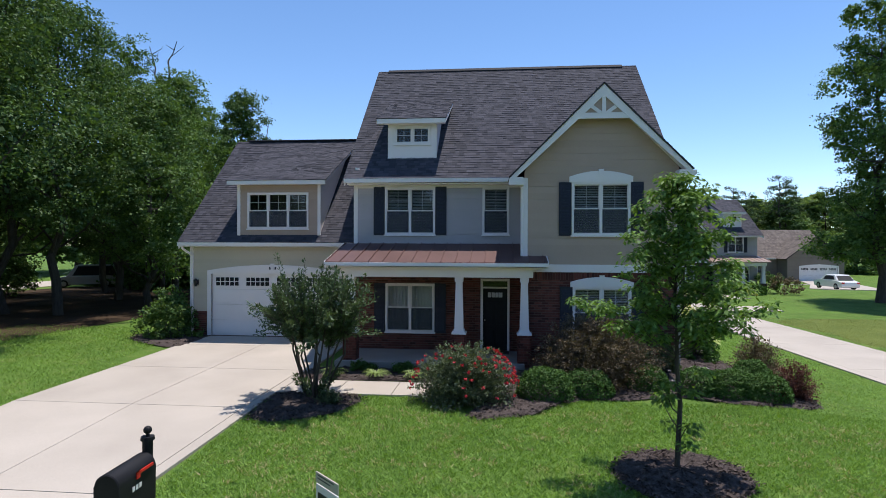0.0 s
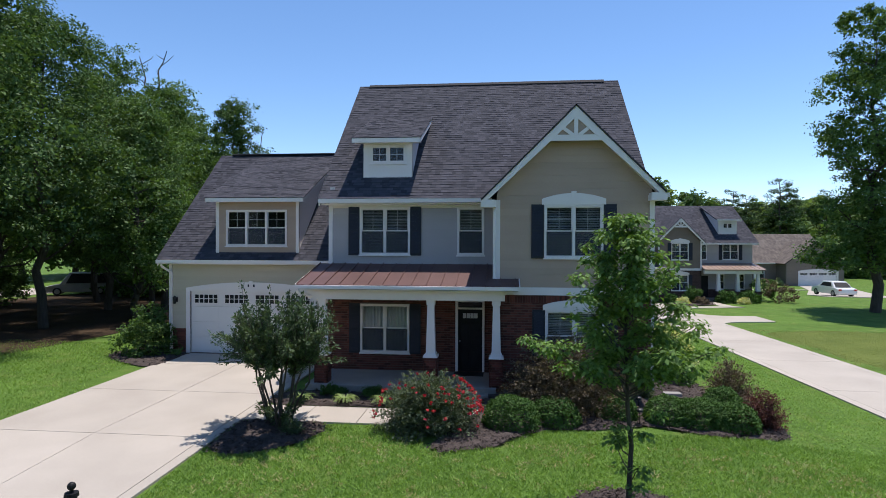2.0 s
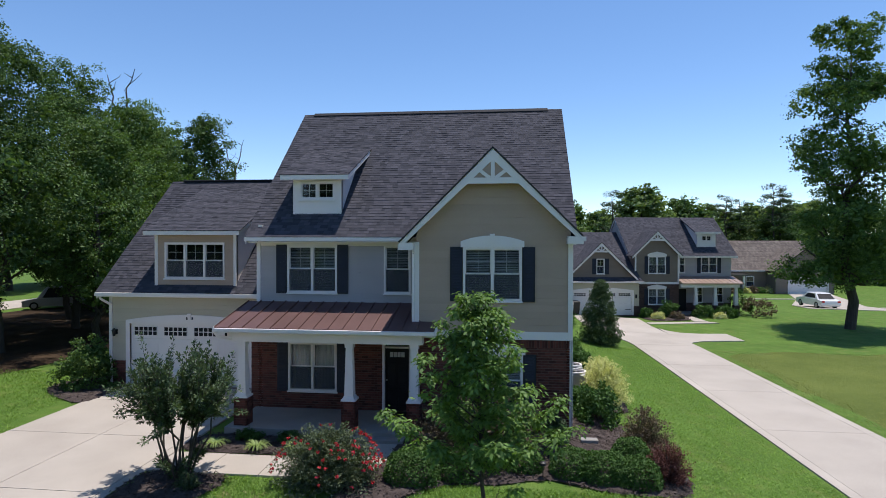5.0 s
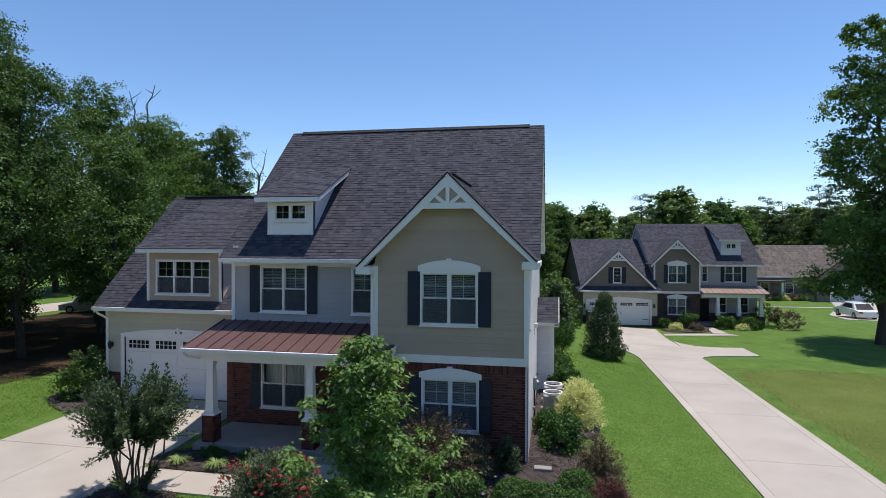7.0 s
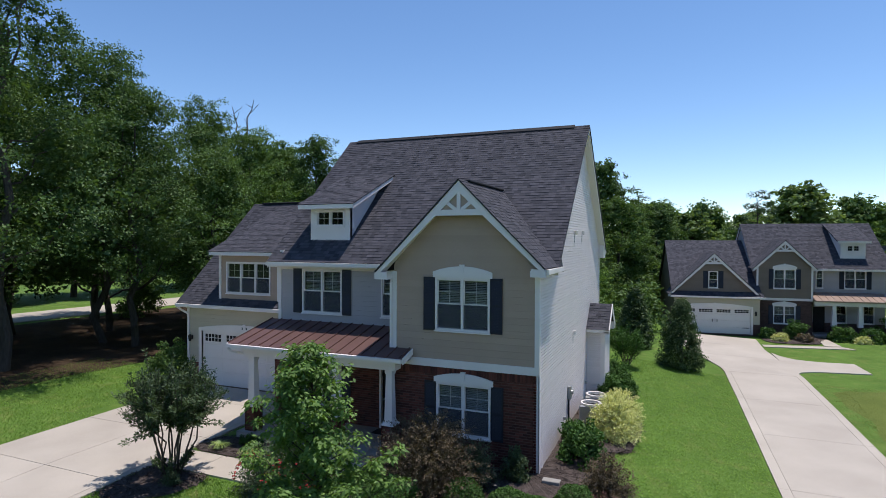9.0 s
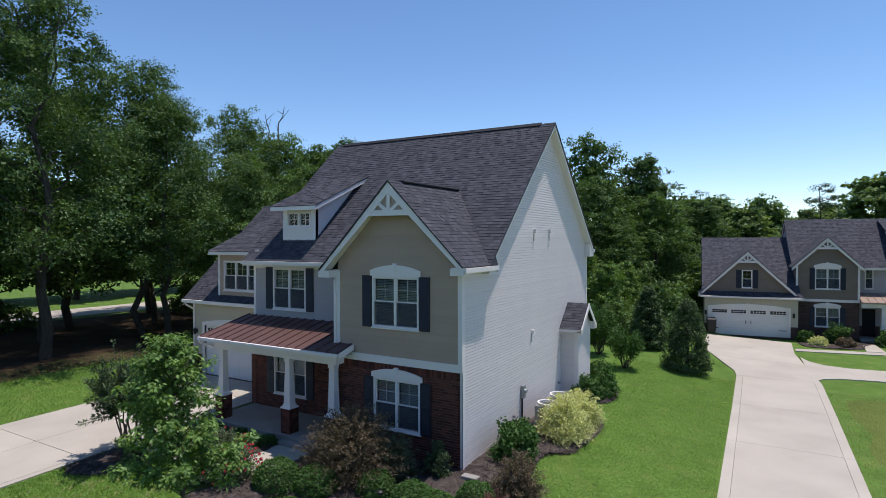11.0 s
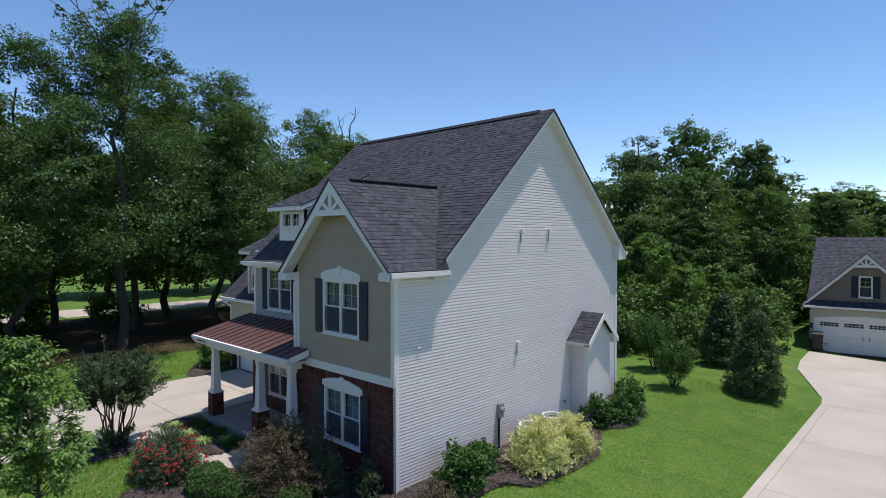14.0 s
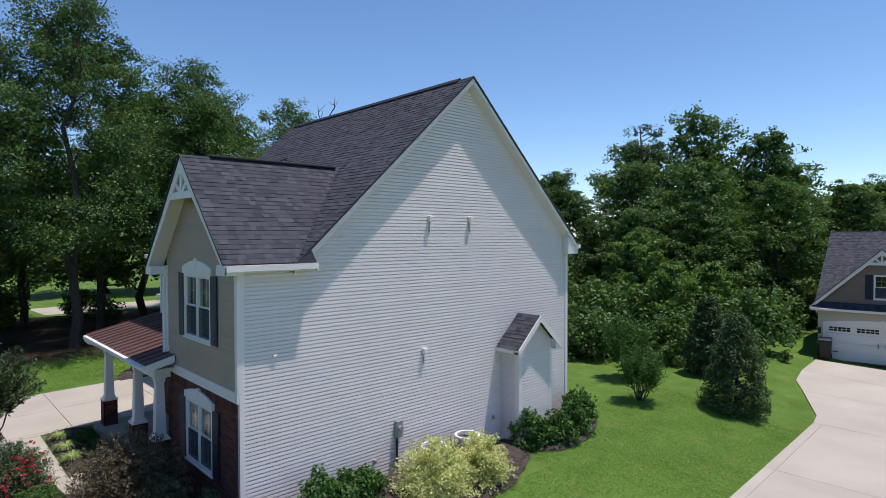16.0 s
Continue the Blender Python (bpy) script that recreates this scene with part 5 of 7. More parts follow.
def shoot_bush(name, label, rx, ry, height, seed, leaf, place, group="", count=140, per=42, size=0.055, narrow=0.5, upright=0.4, core=40, spread=0.05, bow=0.15, category="shrub"):
    """A loose bush of arching leafy shoots that stick out of its outline, over a leafy heart."""
    rng = np.random.default_rng(seed)
    bush = thing(name, label, category, place, group)
    d = rng.normal(size=(count, 3))
    d[:, 2] = np.abs(d[:, 2]) + upright * 0.3
    d /= np.linalg.norm(d, axis=1, keepdims=True)
    scale = np.array((rx, ry, height))
    ends = d * scale * rng.uniform(0.72, 1.1, (count, 1))
    starts = ends * rng.uniform(0.25, 0.5, (count, 1))
    starts[:, 2] = np.maximum(ends[:, 2] - height * rng.uniform(0.25, 0.55, count), 0.04)
    bm = bmesh.new()
    for i in range(0, count, max(1, count // 40)):
        bent(bm, (rng.normal() * 0.06, rng.normal() * 0.06, -0.1), starts[i], 0.014, 0.008, rng, 0.05, 3, 5)
        tube(bm, starts[i], ends[i], 0.008, 0.003, 5, False)
    part("branchwork", bm, BARK, bush)
    p, way = shoots(starts, ends, per, size, rng, bow=bow, spread=spread)
    co = [blades_out(p, way, size, rng, narrow)]
    if core:
        c = rng.normal(size=(core, 3))
        c[:, 2] = np.abs(c[:, 2])
        c /= np.linalg.norm(c, axis=1, keepdims=True)
        c *= scale * rng.uniform(0.25, 0.85, (core, 1))
        q, o = clumps(c, np.full(core, 0.16 * (rx + height) / 2 + 0.05), 70, rng, 0.9)
        q[:, 2] = np.abs(q[:, 2])
        co.append(leaves(q, size * 1.1, rng, 0.5 * o, narrow))
    ob = new("foliage", quad_mesh("foliage", np.concatenate(co), leaf))
    ob.parent = bush
    return bush


def on_ground(x, y, turn=0.0, lift=0.0):
    return Matrix.Translation((x, y, ground_z(x, y) + lift)) @ Matrix.Rotation(turn, 4, "Z")


WOODLEAF = leafy("broad_leaf", (0.036, 0.080, 0.026), (0.160, 0.270, 0.080), 0.34)
# Dark green; on the left-hand oaks it also carries their shade as colour.
DARKSHADELEAF = leafy("dark_shade_leaf", (0.029, 0.066, 0.024), (0.118, 0.208, 0.062), 0.32)
MAPLELEAF = leafy("maple_leaf", (0.050, 0.110, 0.026), (0.215, 0.360, 0.088), 0.38)
OAKLEAF = leafy("oak_leaf", (0.040, 0.088, 0.024), (0.150, 0.260, 0.070), 0.42)
NEEDLE = leafy("needle", (0.022, 0.050, 0.020), (0.065, 0.115, 0.042), 0.2)
CEDARLEAF = leafy("cedar_spray", (0.030, 0.062, 0.028), (0.105, 0.165, 0.065), 0.25)
MYRTLELEAF = leafy("myrtle_leaf", (0.034, 0.064, 0.032), (0.128, 0.185, 0.092), 0.28)
BOXLEAF = leafy("box_leaf", (0.030, 0.082, 0.016), (0.085, 0.180, 0.034), 0.25)
HOLLYLEAF = leafy("holly_leaf", (0.022, 0.072, 0.015), (0.080, 0.175, 0.035), 0.25)
PLUMLEAF = leafy("plum_leaf", (0.056, 0.056, 0.038), (0.222, 0.156, 0.108), 0.3)
WINELEAF = leafy("wine_leaf", (0.070, 0.026, 0.028), (0.190, 0.070, 0.062), 0.25)
GOLDLEAF = leafy("gold_leaf", (0.36, 0.40, 0.13), (0.84, 0.84, 0.46), 0.35)
ROSELEAF = leafy("rose_leaf", (0.052, 0.080, 0.044), (0.165, 0.205, 0.115), 0.28)
LILYLEAF = leafy("strap_leaf", (0.16, 0.26, 0.06), (0.44, 0.54, 0.20), 0.35)
PETAL = leafy("red_petal", (0.36, 0.014, 0.028), (0.62, 0.045, 0.070), 0.3)
BLADE = leafy("grass_blade", (0.108, 0.214, 0.034), (0.262, 0.436, 0.084), 0.42)
TIREDBLADE = leafy("tired_blade", (0.130, 0.160, 0.046), (0.290, 0.330, 0.110), 0.4)
DRYBLADE = leafy("dry_blade", (0.30, 0.25, 0.12), (0.56, 0.48, 0.27), 0.35)

# ---- garden beds ----
def bed(label, outline, seed, rise=0.10, chips=1500):
    """A mulch bed: a low mound within a rounded outline, strewn with chips."""
    rng = np.random.default_rng(seed)
    pts = [Vector((*p, 0)) for p in outline]
    fine = []
    for i, p in enumerate(pts):
        q, r, o = pts[(i + 1) % len(pts)], pts[(i + 2) % len(pts)], pts[i - 1]
        for k in range(6):
            t = k / 6
            fine.append(0.5 * ((2 * p) + (q - o) * t + (2 * o - 5 * p + 4 * q - r) * t * t + (3 * p - o - 3 * q + r) * t ** 3))
    mid = sum(fine, Vector()) / len(fine)
    verts, faces = [], []
    rings = (1.0, 0.96, 0.85, 0.65, 0.4, 0.0)
    lifts = (-0.03, 0.35, 0.6, 0.85, 1.0, 1.0)
    k = len(fine)
    for r, h in zip(rings, lifts):
        for p in fine:
            q = mid + (p - mid) * r * (1 + (0.02 * rng.normal() if r < 1 else 0.012 * rng.normal()))
            verts.append((q.x, q.y, ground_z(q.x, q.y) + 0.02 + rise * h + 0.018 * rng.normal() * (r < 1)))
    for j in range(len(rings) - 1):
        for i in range(k):
            faces.append((j * k + i, j * k + (i + 1) % k, (j + 1) * k + (i + 1) % k, (j + 1) * k + i))
    ob = tagged(raw("mulch_bed", verts, faces, MULCH), label, "mulch bed", kind="structure")
    co = []
    base = np.array(verts)
    tri = rng.integers(0, (len(rings) - 2) * k, chips)
    spots = base[tri] + (base[np.minimum(tri + k, len(base) - 1)] - base[tri]) * rng.uniform(0, 1, (chips, 1))
    spots = spots + rng.normal(size=(chips, 3)) * (0.06, 0.06, 0.0)
    spots[:, 2] += 0.012
    chip = new("bark_chips", quad_mesh("bark_chips", leaves(spots, 0.085, rng, None, 0.4, 0.5, 2.5), CHIP))
    chip.parent = ob
    tagged(chip, kind="stuff")
    return ob


bed("dark bark mulch bed along the front of the house", ((-4.7, -0.2), (-5.03, -1.98), (-5.99, -4.59), (-4.61, -4.37), (-3.55, -3.35), (-2.08, -3.07), (-0.83, -2.7), (0.88, -3.25), (2.3, -2.95), (2.68, -1.98), (2.45, -0.31), (1.7, 0.9), (1.65, 2.5), (2.25, 3.3), (2.3, 6.4), (1.5, 8.0), (0.2, 8.4), (0.15, 4.0), (0.2, -0.15), (-2.2, -0.15)), 31, chips=5000)
bed("small mulch bed at the side bump-out", ((0.2, 8.5), (1.3, 8.4), (1.9, 9.6), (1.5, 11.6), (0.7, 12.4), (0.15, 12.0)), 32, chips=500)
bed("mulch ring round the young maple", ((-3.3, -7.3), (-2.9, -6.5), (-2.1, -6.25), (-1.3, -6.6), (-1.0, -7.3), (-1.4, -8.0), (-2.3, -8.3), (-3.0, -8.0)), 33, 0.12, 1500)
bed("mulch bed beneath the crape myrtle by the driveway", ((-10.9, -5.04), (-10.85, -3.4), (-9.68, -3.3), (-8.73, -3.4), (-8.95, -4.48), (-9.99, -5.27)), 34, 0.08, 1200)
bed("narrow mulch bed between porch and walk", ((-10.7, -1.85), (-10.6, -0.75), (-8.4, -0.68), (-6.55, -0.7), (-6.5, -1.88), (-8.5, -1.92)), 35, 0.05, 900)
bed("mulch bed beside the garage corner", ((-19.2, 3.1), (-16.6, 1.6), (-16.5, 3.9), (-17.3, 4.6), (-17.6, 6.0), (-19.0, 4.8)), 36, 0.06, 700)

# ---- garden plants ----
def clipped(label, rx, ry, height, seed, x, y, group, name="boxwood"):
    """A sheared mound: leaves close over a smooth, slightly uneven dome."""
    rng = np.random.default_rng(seed)
    bush = thing(name, label, "shrub", on_ground(x, y), group)
    k = int(9000 * (rx + ry) * height)
    d = rng.normal(size=(k, 3))
    d[:, 2] = np.abs(d[:, 2])
    d /= np.linalg.norm(d, axis=1, keepdims=True)
    bumps = np.array([1 + 0.09 * noise.noise((3.1 * v[0] + seed, 3.1 * v[1], 3.1 * v[2])) + 0.06 * noise.noise((9 * v[0], 9 * v[1] + seed, 9 * v[2])) for v in d])[:, None]
    shell = d / np.linalg.norm(np.abs(d) ** 1.25, axis=1, keepdims=True) ** 0.5
    p = shell * np.array((rx, ry, height)) * bumps * rng.uniform(0.80, 1.0, (k, 1)) ** 0.5
    p[:, 2] += 0.03
    bm = bmesh.new()
    for i in range(8):
        bent(bm, (rng.normal() * 0.05, rng.normal() * 0.05, -0.1), p[i] * 0.8, 0.016, 0.005, rng, 0.05, 3, 5)
    part("branchwork", bm, BARK, bush)
    ob = new("foliage", quad_mesh("foliage", leaves(p, 0.05, rng, 0.6 * d, 0.6), BOXLEAF))
    ob.parent = bush
    return bush



BOX = "clipped round boxwoods"
clipped("clipped round green boxwood on bark mulch", 0.72, 0.62, 0.72, 41, -4.14, -3.02, BOX)
clipped("clipped round green boxwood on bark mulch", 0.66, 0.55, 0.62, 42, -3.04, -2.66, BOX)
clipped("small clipped green boxwood on bark mulch", 0.55, 0.5, 0.62, 43, -1.43, -2.11, BOX)
for i, (x, y, r, h) in enumerate(((-0.17, -2.25, 0.62, 0.62), (0.58, -2.48, 0.66, 0.66), (1.28, -2.58, 0.62, 0.62))):
    clipped("low spreading boxwood in the bed's edge row", r, 0.55, h, 44 + i, x, y, BOX)
shoot_bush("loropetalum", "large loose plum-green loropetalum below the window", 1.9, 1.5, 1.95, 50, PLUMLEAF, on_ground(-2.65, -1.5), "", 760, 56, 0.052, core=300)
shoot_bush("abelia", "bushy grey-green abelia among the front shrubs", 0.8, 0.7, 1.3, 51, ROSELEAF, on_ground(-1.51, -1.17), "", 150, 44, 0.055, core=60)
shoot_bush("shrub", "small olive-green shrub at the house corner", 0.45, 0.42, 0.95, 52, MYRTLELEAF, on_ground(-0.5, -0.51), "", 90, 36, 0.06, core=24, upright=1.5)
shrub("holly", "glossy dark green holly at the side wall", 0.62, 0.68, 1.25, 53, HOLLYLEAF, on_ground(0.95, 1.55), "hollies along the side", 85, 55, 0.10, 0.2, loose=0.14)
shrub("holly", "glossy dark green holly at the side wall", 0.5, 0.5, 0.95, 54, HOLLYLEAF, on_ground(0.65, 2.75), "hollies along the side", 60, 50, 0.10, 0.19, loose=0.14)
shoot_bush("loropetalum", "loose plum-brown loropetalum on the lawn edge", 0.85, 0.8, 1.2, 55, PLUMLEAF, on_ground(1.95, -0.58), "", 190, 42, 0.055, core=60)
shoot_bush("barberry", "wine-red barberry at the bed's corner", 0.68, 0.62, 0.95, 56, WINELEAF, on_ground(2.08, -2.28), "", 170, 40, 0.045, core=50)
clipped("green boxwood between red and plum shrubs", 0.55, 0.5, 0.75, 57, 1.33, -1.72, BOX)
shoot_bush("euonymus", "bright yellow-variegated euonymus at the side wall", 1.0, 1.2, 1.45, 58, GOLDLEAF, on_ground(1.6, 4.2), "golden euonymus", 320, 46, 0.06, core=110)
shoot_bush("euonymus", "bright yellow-variegated euonymus at the side wall", 0.85, 1.0, 1.25, 59, GOLDLEAF, on_ground(1.65, 5.8), "golden euonymus", 240, 44, 0.06, core=80)
for i, (x, y, h) in enumerate(((1.0, 8.75, 1.05), (1.35, 9.7, 0.95), (1.2, 10.7, 1.1), (0.75, 11.6, 1.15))):
    shrub("holly", "low glossy holly around the bump-out", 0.55, 0.6, h, 60 + i, HOLLYLEAF, on_ground(x, y), "hollies along the side", 65, 50, 0.10, 0.18, loose=0.14)
shrub("bush", "leafy green bush at the garage corner", 1.15, 1.05, 1.9, 66, OAKLEAF, on_ground(-17.9, 3.7), "", 110, 60, 0.11, 0.26, loose=0.15, stems=16)
rose = shoot_bush("rose_bush", "rose bush with many red blooms by the walk", 1.45, 1.1, 1.36, 67, ROSELEAF, on_ground(-6.14, -3.35), "", 380, 46, 0.06, core=190, upright=1.2)
rng = np.random.default_rng(68)
for i in range(96):
    a, e = rng.normal(-0.15, 0.75) + (math.pi if i % 5 == 0 else 0.0), rng.uniform(0.12, 1.0)
    c = Vector((1.38 * math.cos(a) * math.cos(e), 1.0 * math.sin(a) * math.cos(e), 0.1 + 1.32 * math.sin(e))) * 1.03
    p, d = clumps(np.array([c]), np.array([0.042]), 12, rng, 0.8)
    bloom = new("bloom", quad_mesh("bloom", leaves(p, 0.047, rng, d, 0.9), PETAL))
    bloom.parent = rose
for i in range(3):
    shrub("boxwood", "low green boxwood in the porch bed", 0.4, 0.32, 0.36, 70 + i, BOXLEAF, on_ground(-9.2 + i * 1.25, -1.05), "porch bed boxwoods", 40, 55, 0.055, 0.11)


def strap_plant(place, seed, leaf=LILYLEAF, reach=0.42, count=110):
    rng = np.random.default_rng(seed)
    plant = thing("liriope", "arching pale-striped liriope tuft in the porch bed", "ornamental grass", place, "liriope tufts")
    verts, faces = [], []
    for i in range(count):
        a, s = rng.uniform(0, 2 * math.pi), rng.uniform(0.6, 1.1)
        side = np.array((-math.sin(a), math.cos(a), 0)) * 0.016
        n = len(verts)
        for k in range(5):
            t = k / 4
            p = np.array((math.cos(a) * reach * s * t, math.sin(a) * reach * s * t, 0.04 + reach * s * (1.6 * t - 1.35 * t * t)))
            verts += [tuple(p - side * (1 - t * 0.85)), tuple(p + side * (1 - t * 0.85))]
            if k:
                faces.append((n + 2 * k - 2, n + 2 * k - 1, n + 2 * k + 1, n + 2 * k))
    raw("tuft", verts, faces, leaf, plant)
    return plant


strap_plant(on_ground(-8.7, -1.68), 75)
strap_plant(on_ground(-9.95, -1.62), 76)
strap_plant(on_ground(-7.6, -1.7), 77)
strap_plant(on_ground(-7.1, -1.1), 78)


def crape_myrtle(place):
    """Many stems fanning out of one foot, bare below, each ending in leafy upright shoots."""
    rng = np.random.default_rng(80)
    tree = thing("crape_myrtle", "vase-shaped crape myrtle with many stems beside the driveway", "small tree", place)
    bm = bmesh.new()
    starts, ends = [], []
    for i in range(13):
        a = 2 * math.pi * i / 13 + rng.normal() * 0.2
        r = rng.uniform(0.22, 0.62)
        elbow = (r * math.cos(a), r * math.sin(a), rng.uniform(0.95, 1.3))
        bent(bm, (0.10 * math.cos(a), 0.10 * math.sin(a), -0.1), elbow, 0.024, 0.016, rng, 0.04, 4, 6)
        for j in range(13):
            b, q = a + rng.normal() * 0.75, rng.uniform(0.05, 0.85)
            tip = (elbow[0] + q * math.cos(b), elbow[1] + q * math.sin(b), rng.uniform(1.5, 2.45) - 0.42 * q)
            tube(bm, elbow, tip, 0.009, 0.003, 5, False)
            starts.append(elbow)
            ends.append(tip)
        spike = (elbow[0] * 1.5 + rng.normal() * 0.1, elbow[1] * 1.5 + rng.normal() * 0.1, rng.uniform(2.3, 2.85) - 0.3 * r)
        for tip in (spike, (spike[0] * 0.5 + rng.normal() * 0.25, spike[1] * 0.5 + rng.normal() * 0.25, spike[2] - 0.1)):
            tube(bm, elbow, tip, 0.010, 0.003, 5, False)
            starts.append(elbow)
            ends.append(tip)
    for k in range(9):
        a = rng.uniform(0, 2 * math.pi)
        starts.append((0.1 * math.cos(a), 0.1 * math.sin(a), 0.1))
        ends.append((0.42 * math.cos(a), 0.42 * math.sin(a), rng.uniform(0.3, 0.8)))
    part("trunk", bm, BARK, tree)
    p, way = shoots(starts, ends, 115, 0.06, rng, bow=0.05, spread=0.055, thin=0.55)
    ob = new("crown", quad_mesh("crown", blades_out(p, way, 0.068, rng, 0.5), MYRTLELEAF))
    ob.parent = tree
    return tree


crape_myrtle(on_ground(-9.78, -3.62) @ Matrix.Diagonal((1.3, 1.3, 1.32, 1)))
shoot_bush("shrub", "small sprawling shrub under the crape myrtle", 0.35, 0.3, 0.35, 81, MYRTLELEAF, on_ground(-9.33, -4.1), "", 50, 30, 0.045, core=14)


def young_maple(place):
    """A slim stem with rising limbs; the leaves hang in layered star-shaped sprays at the twig ends."""
    rng = np.random.default_rng(90)
    tree = thing("maple", "young maple with a slim trunk in a mulch ring", "tree", place)
    bm = bmesh.new()
    pts = bent(bm, (0, 0, -0.1), (-0.10, -0.28, 5.1), 0.05, 0.010, rng, 0.008, 8, 8)
    part("trunk", bm, BARK, tree)
    axis = lambda z: along(pts, (z + 0.1) / 5.2)  # noqa: E731
    tips = []
    for i in range(52):
        t = (i + rng.uniform(0, 1)) / 52
        z = 2.75 + 2.55 * t
        r = (0.32 + 0.60 * math.sin(math.pi * min(0.30 + 0.70 * t, 1.0))) * rng.uniform(0.5, 1.15)
        a = 2.4 * i + rng.normal() * 0.3
        tips.append(tuple(axis(z) + (r * math.cos(a), r * math.sin(a), 0.12 * r)))
    for i in range(11):
        a, r = 2.4 * i + rng.normal() * 0.4, rng.uniform(0.8, 1.75)
        tips.append((-0.05 + r * math.cos(a), -0.12 + 0.85 * r * math.sin(a), rng.uniform(2.5, 3.15) + 0.1 * r))
    tips += [(-0.35, -0.3, 1.5), (0.25, 0.2, 1.75), (-0.2, 0.25, 1.2), (0.15, -0.2, 0.95)]
    sprays = []
    for tip in tips:
        tip = np.array(tip)
        out = math.hypot(tip[0], tip[1])
        foot = axis(max(tip[2] - 0.25 - 0.5 * out, tip[2] * 0.6))
        bm = bmesh.new()
        bent(bm, foot, tip, 0.014, 0.004, rng, 0.03, 3, 5)
        part("limb", bm, BARK, tree)
        for q in np.linspace(0.5 if out > 0.6 else 0.3, 1.0, 2 + int(2.6 * out)):
            sprays.append(foot * (1 - q) + tip * q + rng.normal(size=3) * (0.10, 0.10, 0.06))
    each = 62
    c = np.repeat(np.array(sprays), each, axis=0)
    k = len(c)
    a = rng.uniform(0, 2 * math.pi, k)
    way = np.stack([np.cos(a), np.sin(a), rng.uniform(-0.55, 0.30, k)], 1)
    c = c + way * rng.uniform(0.0, 0.13, (k, 1)) + rng.normal(size=(k, 3)) * (0.055, 0.055, 0.04)
    ob = new("crown", quad_mesh("crown", blades_out(c, way, 0.095, rng, 0.52, 0.45), MAPLELEAF))
    ob.parent = tree
    return tree


young_maple(on_ground(-2.2, -7.15))
conifer("cedar", "dense dark ragged cedar on the side lawn", 3.6, 1.3, 95, CEDARLEAF, on_ground(3.6, 18.0), "", 80, 0.10, 0.05)


def vase_bush(label, height, reach, seed, leaf, place, count=90):
    """An open bush on one foot: stems fan up and out, leafy from their middle to the tip."""
    r = np.random.default_rng(seed)
    tree = thing("holly_tree", label, "small tree", place, "young hollies")
    starts, ends = [], []
    for i in range(count):
        a, q = r.uniform(0, 2 * math.pi), math.sqrt(r.uniform(0, 1)) * reach
        tip = (q * math.cos(a), q * math.sin(a), height * (1.0 - 0.28 * (q / reach) ** 2) * r.uniform(0.62, 1.0))
        starts.append((tip[0] * 0.45, tip[1] * 0.45, tip[2] * 0.42))
        ends.append(tip)
        if i % 5 == 0:
            bm = bmesh.new()
            bent(bm, (r.normal() * 0.04, r.normal() * 0.04, -0.1), tip, 0.022, 0.005, r, 0.03, 4, 5)
            part("stem", bm, BARK, tree)
    p, way = shoots(starts, ends, 70, 0.08, r, bow=0.05, spread=0.11, thin=0.3)
    ob = new("crown", quad_mesh("crown", blades_out(p, way, 0.095, r, 0.5), leaf))
    ob.parent = tree
    return tree


vase_bush("upright open young holly on the side lawn", 2.3, 0.98, 96, HOLLYLEAF, on_ground(0.95, 15.6))
vase_bush("taller open young holly behind the side lawn", 3.0, 1.15, 99, HOLLYLEAF, on_ground(-1.2, 18.5), 110)
conifer("cedar", "dark cedar at the edge of the woods", 3.5, 1.15, 97, CEDARLEAF, on_ground(0.9, 22.0), "", 34, 0.17)

# ---- woods ----
# Leaf green lightened so that the colour itself holds the distance haze.
HAZELEAF = leafy("hazed_far_leaf", (0.062, 0.112, 0.042), (0.215, 0.315, 0.110), 0.45)
SAPLEAF = leafy("young_leaf", (0.058, 0.125, 0.030), (0.215, 0.350, 0.085), 0.38)
WOOD = "woodland trees"
EDGE = "tall leafy oak with a dark trunk at the wood's edge"
rng = np.random.default_rng(110)
broadleaf("oak", "tallest oak of the woods with bare limbs rising from its top", 20.6, 5.8, 4.9, 101, DARKSHADELEAF, 64, 13, 56, 0.145, 1.75, 0.32, on_ground(-27.4, 2.0), WOOD, crest=5)
for i, (x, y, h, b, r, n, leaf) in enumerate(((-30.2, 9.6, 19.2, 5.0, 3.3, 44, DARKSHADELEAF), (-27.2, 9.4, 16.4, 4.6, 4.3, 50, DARKSHADELEAF), (-29.6, 17.4, 17.2, 3.2, 4.2, 52, WOODLEAF), (-26.2, 18.2, 15.0, 2.8, 3.5, 46, OAKLEAF),
                                              (-25.0, 13.6, 12.8, 2.4, 3.4, 40, WOODLEAF), (-31.4, -2.4, 19.4, 5.6, 4.8, 54, DARKSHADELEAF), (-33.4, 4.6, 20.4, 5.4, 4.8, 50, WOODLEAF), (-34.2, 13.0, 18.2, 3.6, 4.6, 46, DARKSHADELEAF), (-33.6, 22.0, 16.6, 3.4, 4.4, 44, OAKLEAF), (-28.4, -5.0, 15.6, 5.6, 4.0, 40, WOODLEAF))):
    broadleaf("oak", EDGE, h, b, r, 102 + i, leaf, n, 13, 52, 0.145, 1.65, 0.14 + 0.006 * h, on_ground(x, y), WOOD)
broadleaf("oak", "round-headed oak standing clear behind the garage", 15.3, 6.0, 2.2, 125, DARKSHADELEAF, 36, 13, 52, 0.145, 1.25, 0.24, on_ground(-24.6, 24.4), WOOD, lean=0.2)
